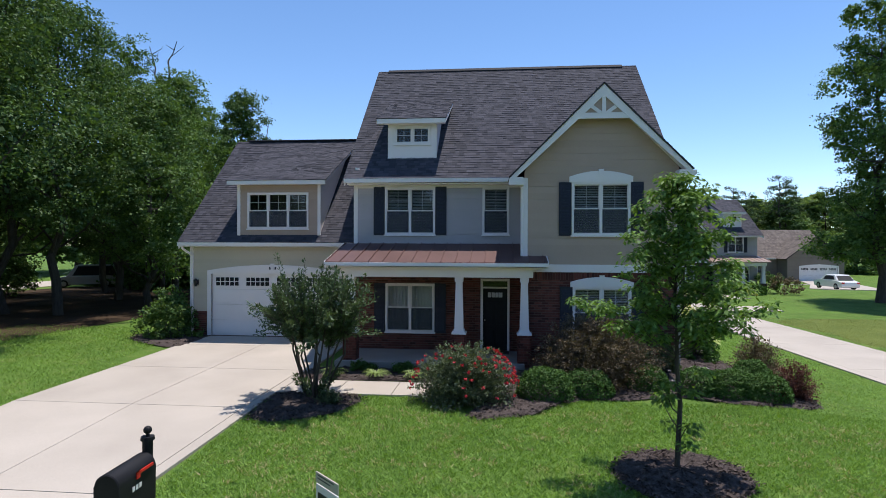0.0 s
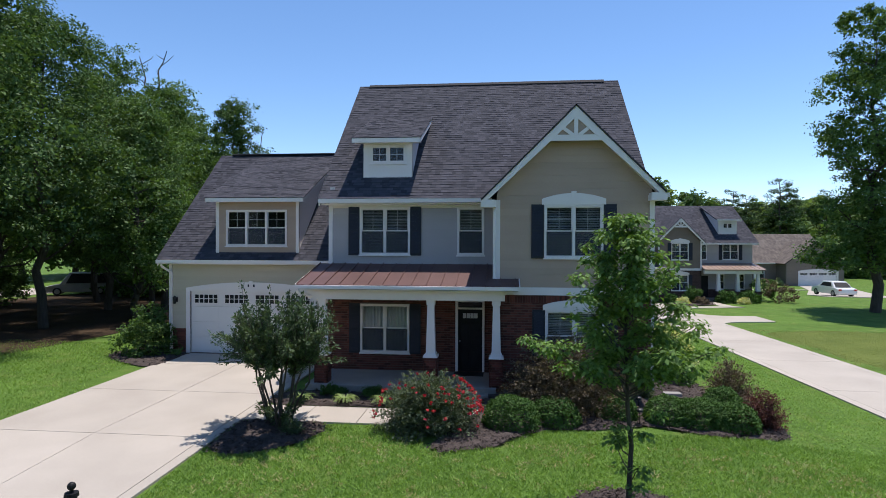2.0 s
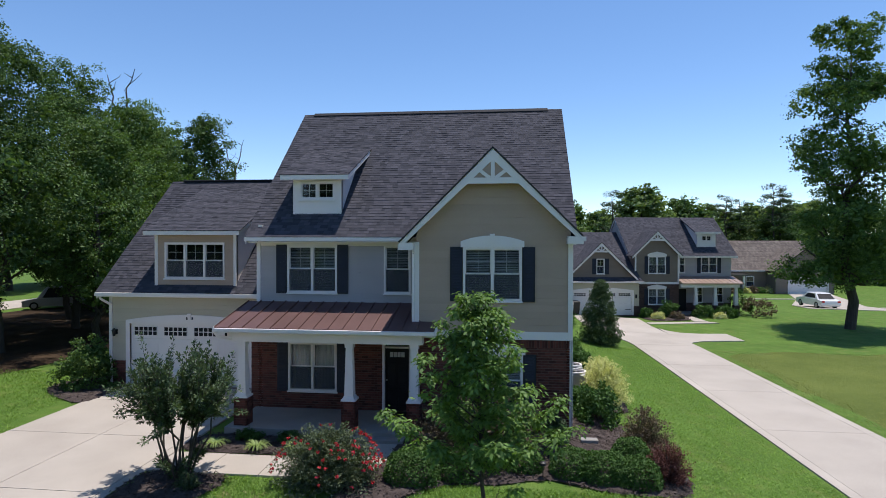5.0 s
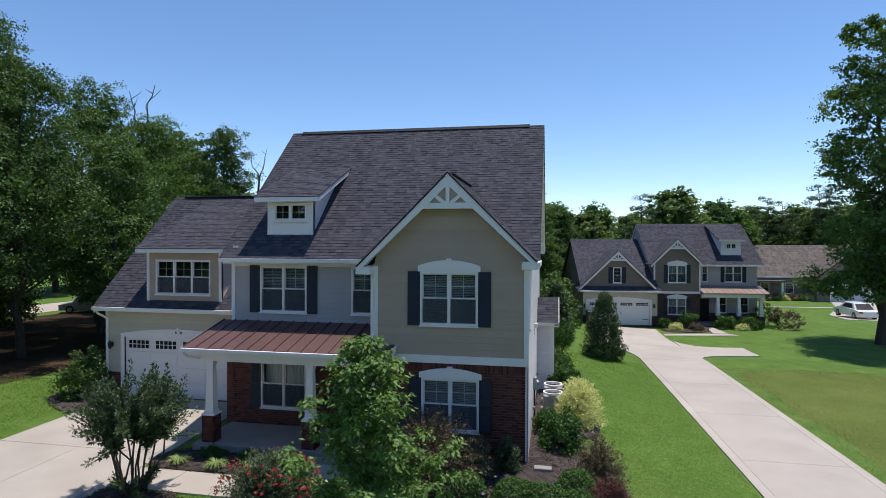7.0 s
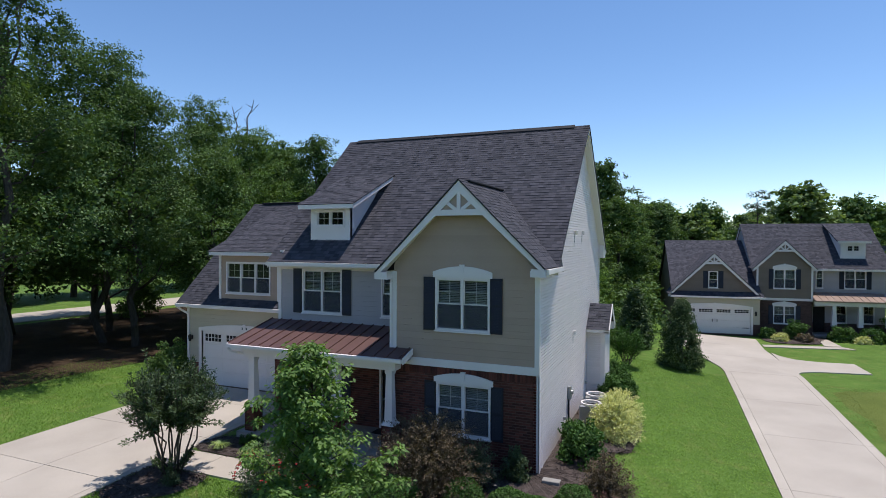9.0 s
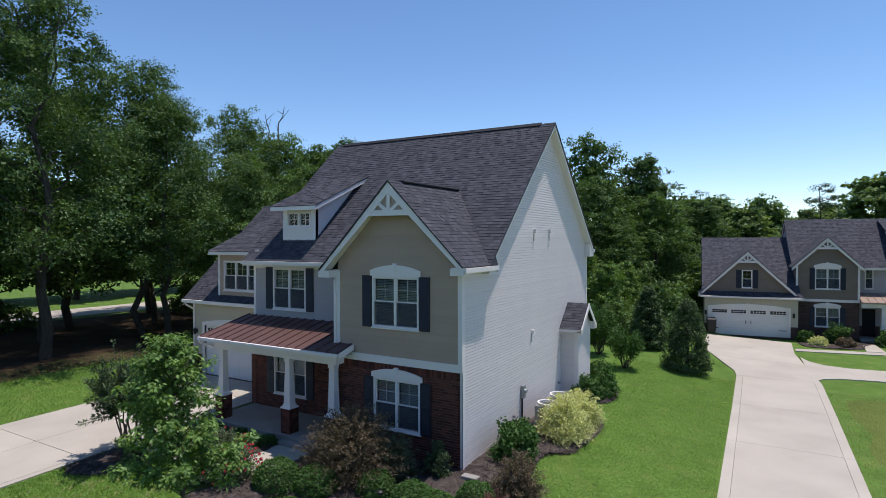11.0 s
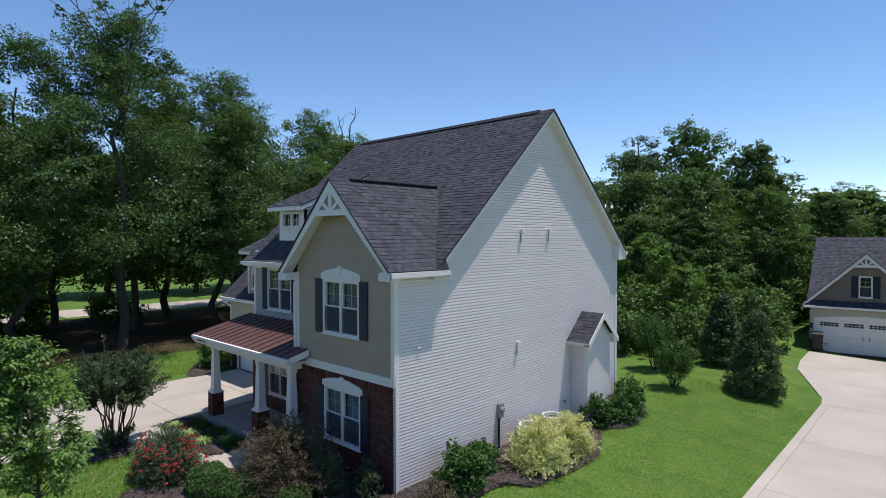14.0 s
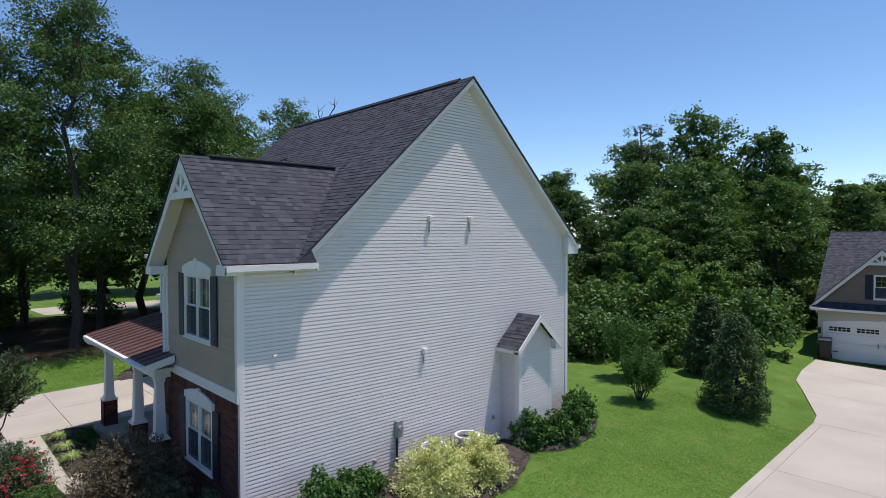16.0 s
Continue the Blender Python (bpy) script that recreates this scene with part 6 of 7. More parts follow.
MIDS = [broadleaf("oak", "leafy oak standing deeper in the woods", 16.0, 3.0, 4.4, 130 + k, leaf, 52, 10, 34, 0.24, 1.75, 0.28, on_ground(*spot), WOOD, limbs=8) for k, (leaf, spot) in enumerate(((DARKSHADELEAF, (-35.0, 31.0)), (WOODLEAF, (-31.0, 28.5)), (OAKLEAF, (-39.0, 1.0))))]
FARS = [broadleaf("oak", "distant leafy tree beyond the houses, also in the unseen reflected row", 14.0, 2.0, 4.2, 140 + k, leaf, 48, 8, 18, 0.40, 1.75, 0.26, on_ground(*spot), "distant trees", limbs=4, top=0.7) for k, (leaf, spot) in enumerate(((HAZELEAF, (-62.0, -16.0)), (WOODLEAF, (-62.0, -6.0)), (HAZELEAF, (-61.0, 4.0))))]


def again(kinds, k, x, y, height, wide=1.0):
    s = height / (16.0 if kinds is MIDS else 14.0)
    return copy_thing(kinds[k % 3], on_ground(x, y, rng.uniform(0, 6.28)) @ Matrix.Diagonal((s * wide, s * wide, s, 1)))


for i, (x, y, h) in enumerate(((-38.5, 9.0, 18.5), (-41.0, 17.0, 17.5), (-36.0, 33.0, 16.0), (-34.5, -6.0, 17.0))):
    again(MIDS, i, x, y, h)
for i in range(10):
    again(FARS, i, -61.0 + rng.uniform(-3, 3) + 0.5 * i, 12.0 + i * 8.0, rng.uniform(13, 17), 1.35)
# Woods behind the house and the side lawn.
for i, (x, y, h, w) in enumerate(((-15.0, 33.5, 10.5, 1.1), (-11.0, 36.5, 12.4, 1.0), (-9.2, 44.5, 17.2, 0.85), (-4.0, 45.5, 15.2, 0.9), (-6.4, 38.0, 12.4, 1.1), (-1.8, 40.5, 10.6, 1.1), (-18.5, 37.0, 12.5, 1.1), (-14.0, 43.0, 15.2, 1.0), (-22.0, 35.0, 10.5, 1.1), (1.0, 48.5, 10.8, 1.15), (-9.0, 33.5, 8.6, 1.15), (-4.2, 36.0, 8.2, 1.15))):
    again(MIDS, i, x, y, h, w)
for i, (x, y, h, w) in enumerate(((-1.0, 57.0, 11.5, 1.2), (-5.5, 53.0, 13.0, 1.2), (-10.5, 50.0, 14.0, 1.1), (4.5, 57.0, 11.0, 1.2), (5.9, 62.0, 12.4, 0.9), (10.5, 68.0, 11.0, 1.2), (17.6, 70.5, 15.2, 1.25), (23.6, 72.0, 13.4, 1.1), (29.0, 84.0, 12.0, 1.3), (36.0, 88.0, 12.5, 1.3), (43.0, 86.0, 13.0, 1.3), (51.0, 90.0, 14.0, 1.3), (60.0, 94.0, 15.0, 1.3), (69.0, 92.0, 16.0, 1.3), (78.0, 88.0, 16.0, 1.3), (88.0, 84.0, 16.0, 1.3),
                                  (0.5, 66.0, 12.0, 1.3), (13.5, 80.0, 12.0, 1.3), (21.0, 88.0, 12.5, 1.3), (28.0, 96.0, 13.0, 1.4), (37.0, 100.0, 14.0, 1.4), (46.0, 102.0, 14.5, 1.4), (56.0, 106.0, 15.0, 1.4), (-3.0, 72.0, 12.0, 1.4), (6.0, 78.0, 12.0, 1.4))):
    again(FARS, i, x, y, h, w)
broadleaf("tree", "bright green young tree behind the far house", 11.0, 2.5, 2.6, 150, SAPLEAF, 24, 9, 26, 0.36, 1.3, 0.2, on_ground(28.6, 78.0), "distant trees", limbs=4)
# Unseen tree row added across the street behind the walk to darken pane reflections.
for i in range(12):
    again(FARS, i, -62.0 + 11.0 * i + rng.uniform(-2, 2), -62.0 + rng.uniform(-4, 4), rng.uniform(13, 17), 1.5)
PINES = [pine("pine", "tall pine with a bare trunk and flat tufts", 15.9, 121, NEEDLE, on_ground(-12.4, 40.8), "pines", 0.62, 3.2)]
for x, y, h in ((34.0, 84.0, 14.6), (37.0, 86.0, 14.0), (41.6, 84.0, 16.4), (43.6, 86.0, 15.4), (52.0, 90.0, 15.0), (-2.2, 74.0, 13.2), (11.4, 58.5, 13.2), (30.4, 82.0, 13.0)):
    s = h / 15.9
    copy_thing(PINES[0], on_ground(x, y, rng.uniform(0, 6.28)) @ Matrix.Diagonal((s, s, s, 1)))
# Saplings and undergrowth along the wood's edge.
for i, (x, y, h, r) in enumerate(((-2.6, 25.5, 5.2, 1.3), (-4.6, 27.0, 6.4, 1.6), (-6.8, 29.5, 7.0, 1.9), (-2.6, 31.0, 5.0, 1.5))):
    broadleaf("sapling", "bright leafy sapling at the edge of the woods", h, 0.7, r, 155 + i, SAPLEAF, 22, 9, 34, 0.15, 0.75, 0.07, on_ground(x, y), "saplings", limbs=6)
UNDER = [shrub("undergrowth_bush", "wild leafy bush at the wood's edge", 2.2, 2.0, 3.4, 131, WOODLEAF, on_ground(-10.0, 29.5), "undergrowth", 80, 46, 0.26, 0.55, loose=0.18, stems=12),
         shrub("undergrowth_bush", "wild leafy bush at the wood's edge", 2.0, 2.2, 2.7, 132, OAKLEAF, on_ground(-7.0, 32.0), "undergrowth", 70, 46, 0.26, 0.5, loose=0.18, stems=12)]
for i, (x, y, s) in enumerate(((-8.2, 20.2, 0.75), (-6.4, 20.8, 0.7), (-4.8, 21.4, 0.75), (-3.2, 22.4, 0.8), (-1.6, 23.6, 0.75), (-0.2, 25.4, 0.8), (-6.0, 24.0, 1.1), (-3.6, 26.5, 1.1), (0.4, 28.5, 1.0), (-9.5, 23.5, 1.1), (-13.0, 28.5, 1.2), (-8.5, 31.5, 1.3), (-5.0, 34.0, 1.2), (-3.5, 38.0, 1.3), (-1.5, 41.0, 1.2), (-11.5, 33.0, 1.6), (-15.5, 29.5, 1.3), (0.5, 45.0, 1.4), (-18.5, 31.0, 1.3), (-1.0, 36.0, 1.0), (-20.5, 33.0, 1.3),
                               (-38.0, 32.0, 1.2), (-33.5, 27.5, 1.1), (-30.5, 29.0, 1.2), (-25.5, 31.0, 1.2), (-22.5, 30.0, 1.2), (2.5, 50.0, 1.6), (8.0, 62.0, 1.8), (14.0, 68.0, 1.8), (22.0, 76.0, 2.0), (46.0, 80.0, 2.0), (56.0, 84.0, 2.2), (63.0, 84.0, 2.2), (38.0, 82.0, 2.0), (28.0, 84.0, 2.2), (70.0, 84.0, 2.4), (78.0, 80.0, 2.4), (-9.0, 52.0, 2.4), (-13.0, 47.0, 2.4), (-16.0, 42.0, 2.2), (5.0, 56.0, 2.0), (-20.0, 38.0, 2.2), (12.0, 92.0, 3.0), (24.0, 98.0, 3.2), (37.0, 103.0, 3.2), (52.0, 108.0, 3.3))):
    copy_thing(UNDER[i % 2], on_ground(x, y, rng.uniform(0, 6.28)) @ Matrix.Diagonal((s, s, s, 1)))


def lawn_oak(place):
    """A spreading oak in storeys: a low skirt, side boughs with gaps between them, and an open top."""
    r = np.random.default_rng(141)
    ends = []
    for count, z0, z1, r0, r1 in ((30, 3.4, 6.8, 1.0, 3.7), (18, 7.0, 10.4, 0.6, 3.3), (26, 10.4, 14.4, 1.2, 4.5), (20, 14.8, 18.6, 0.6, 3.6), (9, 19.0, 21.5, 0.3, 2.2)):
        for k in range(count):
            a, q = 2 * math.pi * (k + r.uniform(0, 0.8)) / count, r.uniform(r0, r1)
            ends.append((q * math.cos(a), q * math.sin(a), r.uniform(z0, z1)))
    return broadleaf("oak", "large spreading oak on the neighbouring lawn", 22.0, 4.4, 5.4, 142, OAKLEAF, 0, 11, 40, 0.19, 1.4, 0.36, place, "", limbs=34, ends=ends)


lawn_oak(on_ground(22.2, 26.9))


def snag(x, y, height, seed):
    r = np.random.default_rng(seed)
    tree = thing("dead_tree", "bare forked dead tree rising above the woods", "tree", on_ground(x, y))
    bm = bmesh.new()
    bent(bm, (0, 0, -0.2), (0.1, 0, height * 0.8), 0.2, 0.10, r, 0.012, 6, 7)
    part("trunk", bm, BARK, tree)
    for side, up in ((-1, 0.97), (1, 1.0)):
        tip = np.array((0.1 + side * height * 0.045, side * 0.3, height * up))
        bm = bmesh.new()
        line = bent(bm, (0.1, 0, height * 0.79), tip, 0.08, 0.02, r, 0.05, 5, 6)
        part("limb", bm, BARK, tree)
        for q in (0.45, 0.7, 0.85):
            a = along(line, q)
            bm = bmesh.new()
            bent(bm, a, a + r.normal(size=3) * (0.5, 0.5, 0.2) + (0, 0, 0.5), 0.03, 0.01, r, 0.08, 3, 5)
            part("limb", bm, BARK, tree)


snag(-27.8, 19.3, 17.3, 151)
snag(-28.0, 36.0, 15.5, 152)

# The woods' floor: leaf litter over bare earth.
LITTER = surface("leaf_litter", (0.022, 0.015, 0.010), (0.080, 0.054, 0.034), 0.5, 0.95, 0.8, 14, dist=0.05, spec=0.1)
bed_outline = ((-23.4, 3.0), (-24.0, -2.0), (-24.0, -9.0), (-30.0, -14.0), (-38.0, -12.0), (-44.0, 0.0), (-43.0, 14.0), (-41.5, 26.0), (-37.0, 36.0), (-28.0, 37.0), (-24.0, 30.0), (-22.6, 20.0), (-22.4, 11.0))
floor_verts, floor_faces = [], []
for ring in np.linspace(1.0, 0.0, 9):
    for i in range(78):
        a = i / 6
        p, q = bed_outline[int(a) % 13], bed_outline[(int(a) + 1) % 13]
        t = a - int(a)
        x, y = p[0] + (q[0] - p[0]) * t, p[1] + (q[1] - p[1]) * t
        wob = 1 + 0.05 * noise.noise((x * 0.5, y * 0.5, 7)) * (ring > 0.5)
        x, y = -30.5 + (x + 30.5) * ring * wob, 11.0 + (y - 11.0) * ring * wob
        floor_verts.append((x, y, ground_z(x, y) + 0.005 + 0.025 * (ring < 1)))
for j in range(8):
    floor_faces += [(j * 78 + i, j * 78 + (i + 1) % 78, (j + 1) * 78 + (i + 1) % 78, (j + 1) * 78 + i) for i in range(78)]
tagged(raw("woodland_floor", floor_verts, floor_faces, LITTER), "brown leaf litter and bare earth beneath the trees", "woodland floor", kind="structure")
for i, (x, y, s) in enumerate(((-38.0, -6.0, 1.3), (-41.5, -1.0, 1.2), (-36.5, -10.0, 1.3), (-41.0, 5.5, 0.9), (-39.5, 20.0, 0.9), (-37.5, 30.0, 1.2), (-34.0, 32.0, 1.1), (-41.0, 33.0, 1.3), (-30.0, 33.0, 1.2), (-26.5, 33.5, 1.1))):
    copy_thing(UNDER[i % 2], on_ground(x, y, rng.uniform(0, 6.28)) @ Matrix.Diagonal((s, s, s, 1)))

# ---- lawn grass ----
def no_grass(x, y):
    if 9.0 < x < 13.7 and 18.3 < y < 24:
        return True
    if drive_at(y, 0) - 0.02 < x < drive_at(y, 1) + 0.02 and y < 4.1 or -11.0 < x < -4.8 and -3.27 < y < -1.8 or -6.5 < x < -4.8 and -3.3 < y < 0:
        return True
    if -17.4 < x < 0.1 and -0.7 < y < 14 or 6.68 - 0.027 * (y + 14) < x < 10.48 - 0.027 * (y + 14) and y < 19.5 or 3.5 < x < 9.4 and 19.4 <= y < 34:
        return True
    if -4.8 < x < 2.5 and -2.85 < y < 0 or -6.2 < x < -4.3 and -4.4 < y < 0 or 0 < x < (1.6 if -0.2 < y < 2.9 else 2.2) and -0.5 < y < 8:
        return True
    return (x + 2.1) ** 2 + ((y + 7.2) / 0.95) ** 2 < 1.2 or (x + 9.85) ** 2 + ((y + 4.2) / 0.85) ** 2 < 0.95 or -10.7 < x < -6.4 and -2.0 < y < -0.6


def grass(name, count, region, seed, leaf, tall, patchy=None):
    r = np.random.default_rng(seed)
    x0, x1, y0, y1 = region
    pts = []
    while len(pts) < count:
        xy = r.uniform((x0, y0), (x1, y1), (4000, 2))
        for x, y in xy:
            if no_grass(x, y) or (patchy and noise.noise((x * 3.4, y * 3.4, 3.0)) + 0.6 * noise.noise((x * 0.5, y * 0.5, 9.0)) < patchy):
                continue
            pts.append((x, y, ground_z(x, y)))
    pts = np.array(pts[:count])
    a = r.uniform(0, 2 * math.pi, count)
    side = np.stack([np.cos(a), np.sin(a), 0 * a], 1) * r.uniform(0.006, 0.016, (count, 1))
    lean = np.stack([r.normal(size=count), r.normal(size=count), 0 * a], 1) * 0.045
    up = np.stack([0 * a, 0 * a, r.uniform(0.6, 1.2, count) * tall], 1) + lean
    co = np.stack([pts - side, pts + side, pts + up + side * 0.2, pts + up - side * 0.2], 1).reshape(-1, 3)
    ob = new(name, quad_mesh(name, co, leaf))
    return tagged(ob, "short blades of mown lawn grass" if leaf == BLADE else "olive blades of the unwatered lawn" if leaf == TIREDBLADE else "dry straw-coloured blades in the lawn", "grass", kind="stuff")


grass("grass", 120000, (-11, 6.6, -11.5, -3.2), 161, BLADE, 0.055)
grass("grass", 50000, (0, 6.6, -4, 18), 162, BLADE, 0.035)
grass("grass", 30000, (9.3, 20, -6, 18), 166, TIREDBLADE, 0.035)
grass("grass", 30000, (-26, -16.4, -8, 6), 163, BLADE, 0.06)
grass("dry_grass", 10000, (-10.5, 3, -11.5, -4.0), 164, DRYBLADE, 0.042, 0.22)

# ---- the neighbouring house ----
def gable_front(parent, m, mid, halfw, eave, rise, depth, over=0.3, shingle=SHINGLE, seed=1, boards=None):
    """A front-facing gable roof with white rakes and a small truss at its peak. m: wall plane; depth: how far it runs back."""
    y0 = m.translation.y
    top = eave + rise * halfw
    run = halfw * math.hypot(1, rise)
    for s in (-1, 1):
        roof_slope(parent, "roof", (mid + s * halfw, y0 - over - 0.08, eave + 0.02), (0, 1, 0), (-s, 0, rise), lambda q: (0, depth(q / run) + 0.08), run, shingle, thick=0.03, seed=seed, course=0.19)
        bm = bmesh.new()
        solid(bm, [(mid, y0 - over - 0.04, top - 0.28), (mid + s * halfw, y0 - over - 0.04, eave - 0.24), (mid + s * halfw, y0 - over, eave - 0.24), (mid, y0 - over, top - 0.28),
                   (mid, y0 - over - 0.04, top - 0.02), (mid + s * halfw, y0 - over - 0.04, eave - 0.02), (mid + s * halfw, y0 - over, eave - 0.02), (mid, y0 - over, top - 0.02)])
        part("rake_board", tidy(bm), WHITE, parent)
    w = 0.75
    c = top - rise * w - 0.16
    boxes("gable_truss", WHITE, parent, (mid - w, mid + w, y0 - over - 0.05, y0 - over - 0.005, c, c + 0.16), (mid - 0.05, mid + 0.05, y0 - over - 0.05, y0 - over - 0.005, c + 0.16, top - 0.2))
    tm = facing("front", y0 - over - 0.02)
    for s in (-1, 1):
        bar("gable_truss", tm, ((mid + s * 0.06, c + 0.15), (mid + s * 0.36, top - 0.5)), 0.1, -0.012, 0.024, WHITE, parent)


def neighbour():
    home = thing("house", "taupe two-storey neighbouring house with white-trimmed gables", "house", Matrix.Translation((3.3, 31.05, -0.32)) @ Matrix.Rotation(radians(6.6), 4, "Z") @ Matrix.Diagonal((0.9, 0.9, 0.9, 1)))
    g, mg, mr = facing("front", 0.0), facing("front", 1.2), facing("front", 2.6)
    one = lambda a, b: (lambda v: (a, b))  # noqa: E731
    # Garage wing with its own gable.
    gd = (0.12, 5.5, 0.02, 2.25)
    wall_with_boards(home, "wall", g, one(-0.3, 6.15), 0.85, 3.0, [gd], [], 0.2, CREAM, "cream siding garage front")
    wall_of_brick(home, "wall", g, one(-0.3, 6.15), -0.1, 0.85, [gd], DARKBRICK, None, None, "dark brick garage plinth")
    door = garage_door(home, g, *gd)
    tw = (2.36, 3.1, 3.72, 5.12)
    ext = lambda v: (2.75 - max((6.35 - v) * 1.02, 0), 2.75 + max((6.35 - v) * 1.02, 0))  # noqa: E731
    gm = facing("front", 0.35)
    wall_with_boards(home, "wall", gm, ext, 3.3, 6.3, [tw], [], 0.25, TAUPE, "dark taupe siding gable")
    window_in(home, gm, *tw, units=1, shade="none", shutters=0.4)
    roof_slope(home, "roof", (-0.6, -0.3, 3.05), (1, 0, 0), (0, 0.66, 0.3), lambda s: (0, 7.05), 0.72, SHINGLE, thick=0.1, seed=21)
    boxes("gutter", WHITE, home, (-0.62, 6.5, -0.42, -0.3, 2.95, 3.08))
    gable_front(home, gm, 2.75, 3.5, 3.15, 0.985, lambda q: 0.3 + 2.2 + 4.2 * q, seed=22)
    boxes("wall", TAUPE, home, (-0.296, -0.16, 0.15, 13.9, 0.0, 3.0), (-0.3, 6.2, 13.8, 13.95, 0.0, 3.0))
    rl = 7.3 * math.hypot(1, 0.633)
    roof_slope(home, "roof", (-0.5, -0.25, 3.05), (1, 0, 0), (0, 1, 0.633), lambda s: (0, 6.83), rl, SHINGLE, seed=23, course=0.19, thick=0.1)
    roof_slope(home, "roof", (-0.5, 14.35, 3.05), (1, 0, 0), (0, -1, 0.633), lambda s: (0, 6.83), rl, SHINGLE, seed=24, course=0.19, thick=0.1)
    lx = lambda v: (-13.9, -0.1) if v < 3.0 else (-7.05 - max((7.5 - v) / 0.633, 0), -7.05 + max((7.5 - v) / 0.633, 0))  # noqa: E731
    wall_with_boards(home, "wall", facing("left", -0.3), lx, 0.0, 7.4, [], [3.0], 0.25, TAUPE)
    # Main gable in the middle.
    up, low = (7.4, 9.02, 3.72, 5.32), (7.4, 9.02, 0.85, 2.35)
    wall_of_brick(home, "wall", mg, one(6.16, 10.24), 0.0, 2.75, [low], DARKBRICK, None, None, "dark brick lower wall")
    ge = lambda v: (max(6.16, 8.15 - max((7.45 - v), 0)), min(10.24, 8.15 + max((7.45 - v), 0)))  # noqa: E731
    wall_with_boards(home, "wall", mg, ge, 2.95, 7.35, [up], [5.5], 0.25, TAUPE, "taupe siding gable wall")
    boxes("band_board", WHITE, home, (6.16, 10.24, 1.14, 1.2, 2.75, 2.95))
    boxes("corner_board", WHITE, home, (10.12, 10.26, 1.15, 1.2, 2.95, 5.5))
    boxes("corner_board", WHITE, home, (6.14, 6.28, 1.15, 1.2, 2.95, 5.5))
    boxes("wall", TAUPE, home, (10.1, 10.24, 1.36, 2.6, 0.0, 5.4), (6.16, 6.3, 1.36, 9.0, 0.0, 5.4))
    window_in(home, mg, *up, head=0.4, shutters=0.36)
    window_in(home, mg, *low, head=0.32, shutters=0.36)
    gable_front(home, mg, 8.15, 2.32, 5.35, 1.0, lambda q: 1.9 + 2.6 * q, seed=25)
    # Main body and roof.
    bw, sw, dw = (12.9, 14.45, 3.73, 5.3), (10.85, 11.4, 3.73, 5.3), (10.7, 11.55, 0.1, 2.2)
    pw, qw = (12.3, 13.1, 0.9, 2.4), (14.25, 15.05, 0.9, 2.4)
    wall_with_boards(home, "wall", mr, one(10.24, 15.8), 0.9, 5.5, [bw, sw, dw, pw, qw], [], 0.25, GREYB, "grey siding front wall")
    wall_of_brick(home, "wall", mr, one(10.24, 15.8), 0.0, 0.9, [dw], DARKBRICK, None, None, "dark brick base behind the porch")
    window_in(home, mr, *bw, shutters=0.36)
    window_in(home, mr, *sw, units=1)
    window_in(home, mr, *pw, units=1, shade="none")
    window_in(home, mr, *qw, units=1, shade="none")
    boxes("door", BLACKP, home, (10.7, 11.55, 2.64, 2.7, 0.1, 2.2), label="dark front door")
    boxes("wall", GREYB, home, (15.65, 15.8, 2.78, 11.8, 0.0, 5.5), (6.16, 15.8, 11.8, 11.95, 0.0, 5.5))
    rz, ry = 9.2, 7.2
    pl = (ry - 2.25) * math.hypot(1, 0.78)
    e0 = rz - 0.78 * (ry - 2.25)
    roof_slope(home, "roof", (6.0, 2.25, e0), (1, 0, 0), (0, 1, 0.78), lambda s: (0, 10.25), pl, SHINGLE, seed=26, course=0.19, thick=0.05)
    roof_slope(home, "roof", (6.0, 2 * ry - 2.25, e0), (1, 0, 0), (0, -1, 0.78), lambda s: (0, 10.25), pl, SHINGLE, seed=27, course=0.19, thick=0.05)
    boxes("gutter", WHITE, home, (10.4, 16.2, 2.13, 2.25, e0 - 0.16, e0 - 0.01))
    for way, x, sgn in (("right", 15.8, 1), ("left", 6.16, -1)):
        f = facing(way, x)
        ex = lambda v: (sgn * ry - max((rz - 0.2 - v) / 0.78, 0), sgn * ry + max((rz - 0.2 - v) / 0.78, 0))  # noqa: E731
        wall_with_boards(home, "wall", f, ex, 5.4, rz - 0.25, [], [], 0.25, GREYB)
    for x in (16.17, 6.04):
        for ya in (2.25, 2 * ry - 2.25):
            bm = bmesh.new()
            solid(bm, [(x, ya, e0 - 0.28), (x + 0.04, ya, e0 - 0.28), (x + 0.04, ry, rz - 0.28), (x, ry, rz - 0.28), (x, ya, e0 - 0.07), (x + 0.04, ya, e0 - 0.07), (x + 0.04, ry, rz - 0.07), (x, ry, rz - 0.07)])
            part("rake_board", tidy(bm), WHITE, home)
    # Dormer.
    df = facing("front", 3.35)
    wd = (13.3, 14.25, 6.75, 7.3)
    wall_with_boards(home, "dormer_wall", df, one(12.85, 14.65), 6.1, 7.6, [wd], [], 2.0, WHITE, board="panel")
    window_in(home, df, *wd, sashes=1, shade="none")
    roof_slope(home, "dormer_roof", (12.56, 3.05, 7.62), (1, 0, 0), (0, 1, 0.40), lambda s: (0, 2.38), 3.9 * 1.04, SHINGLE, thick=0.08, seed=28, course=0.19)
    boxes("fascia", WHITE, home, (12.55, 14.95, 3.0, 3.05, 7.45, 7.62))
    for x in (12.85, 14.55):
        bm = bmesh.new()
        solid(bm, [(x, 3.37, 6.0), (x + 0.1, 3.37, 6.0), (x + 0.1, 6.8, 8.5), (x, 6.8, 8.5), (x, 3.37, 7.6), (x + 0.1, 3.37, 7.6), (x + 0.1, 6.8, 8.95), (x, 6.8, 8.95)])
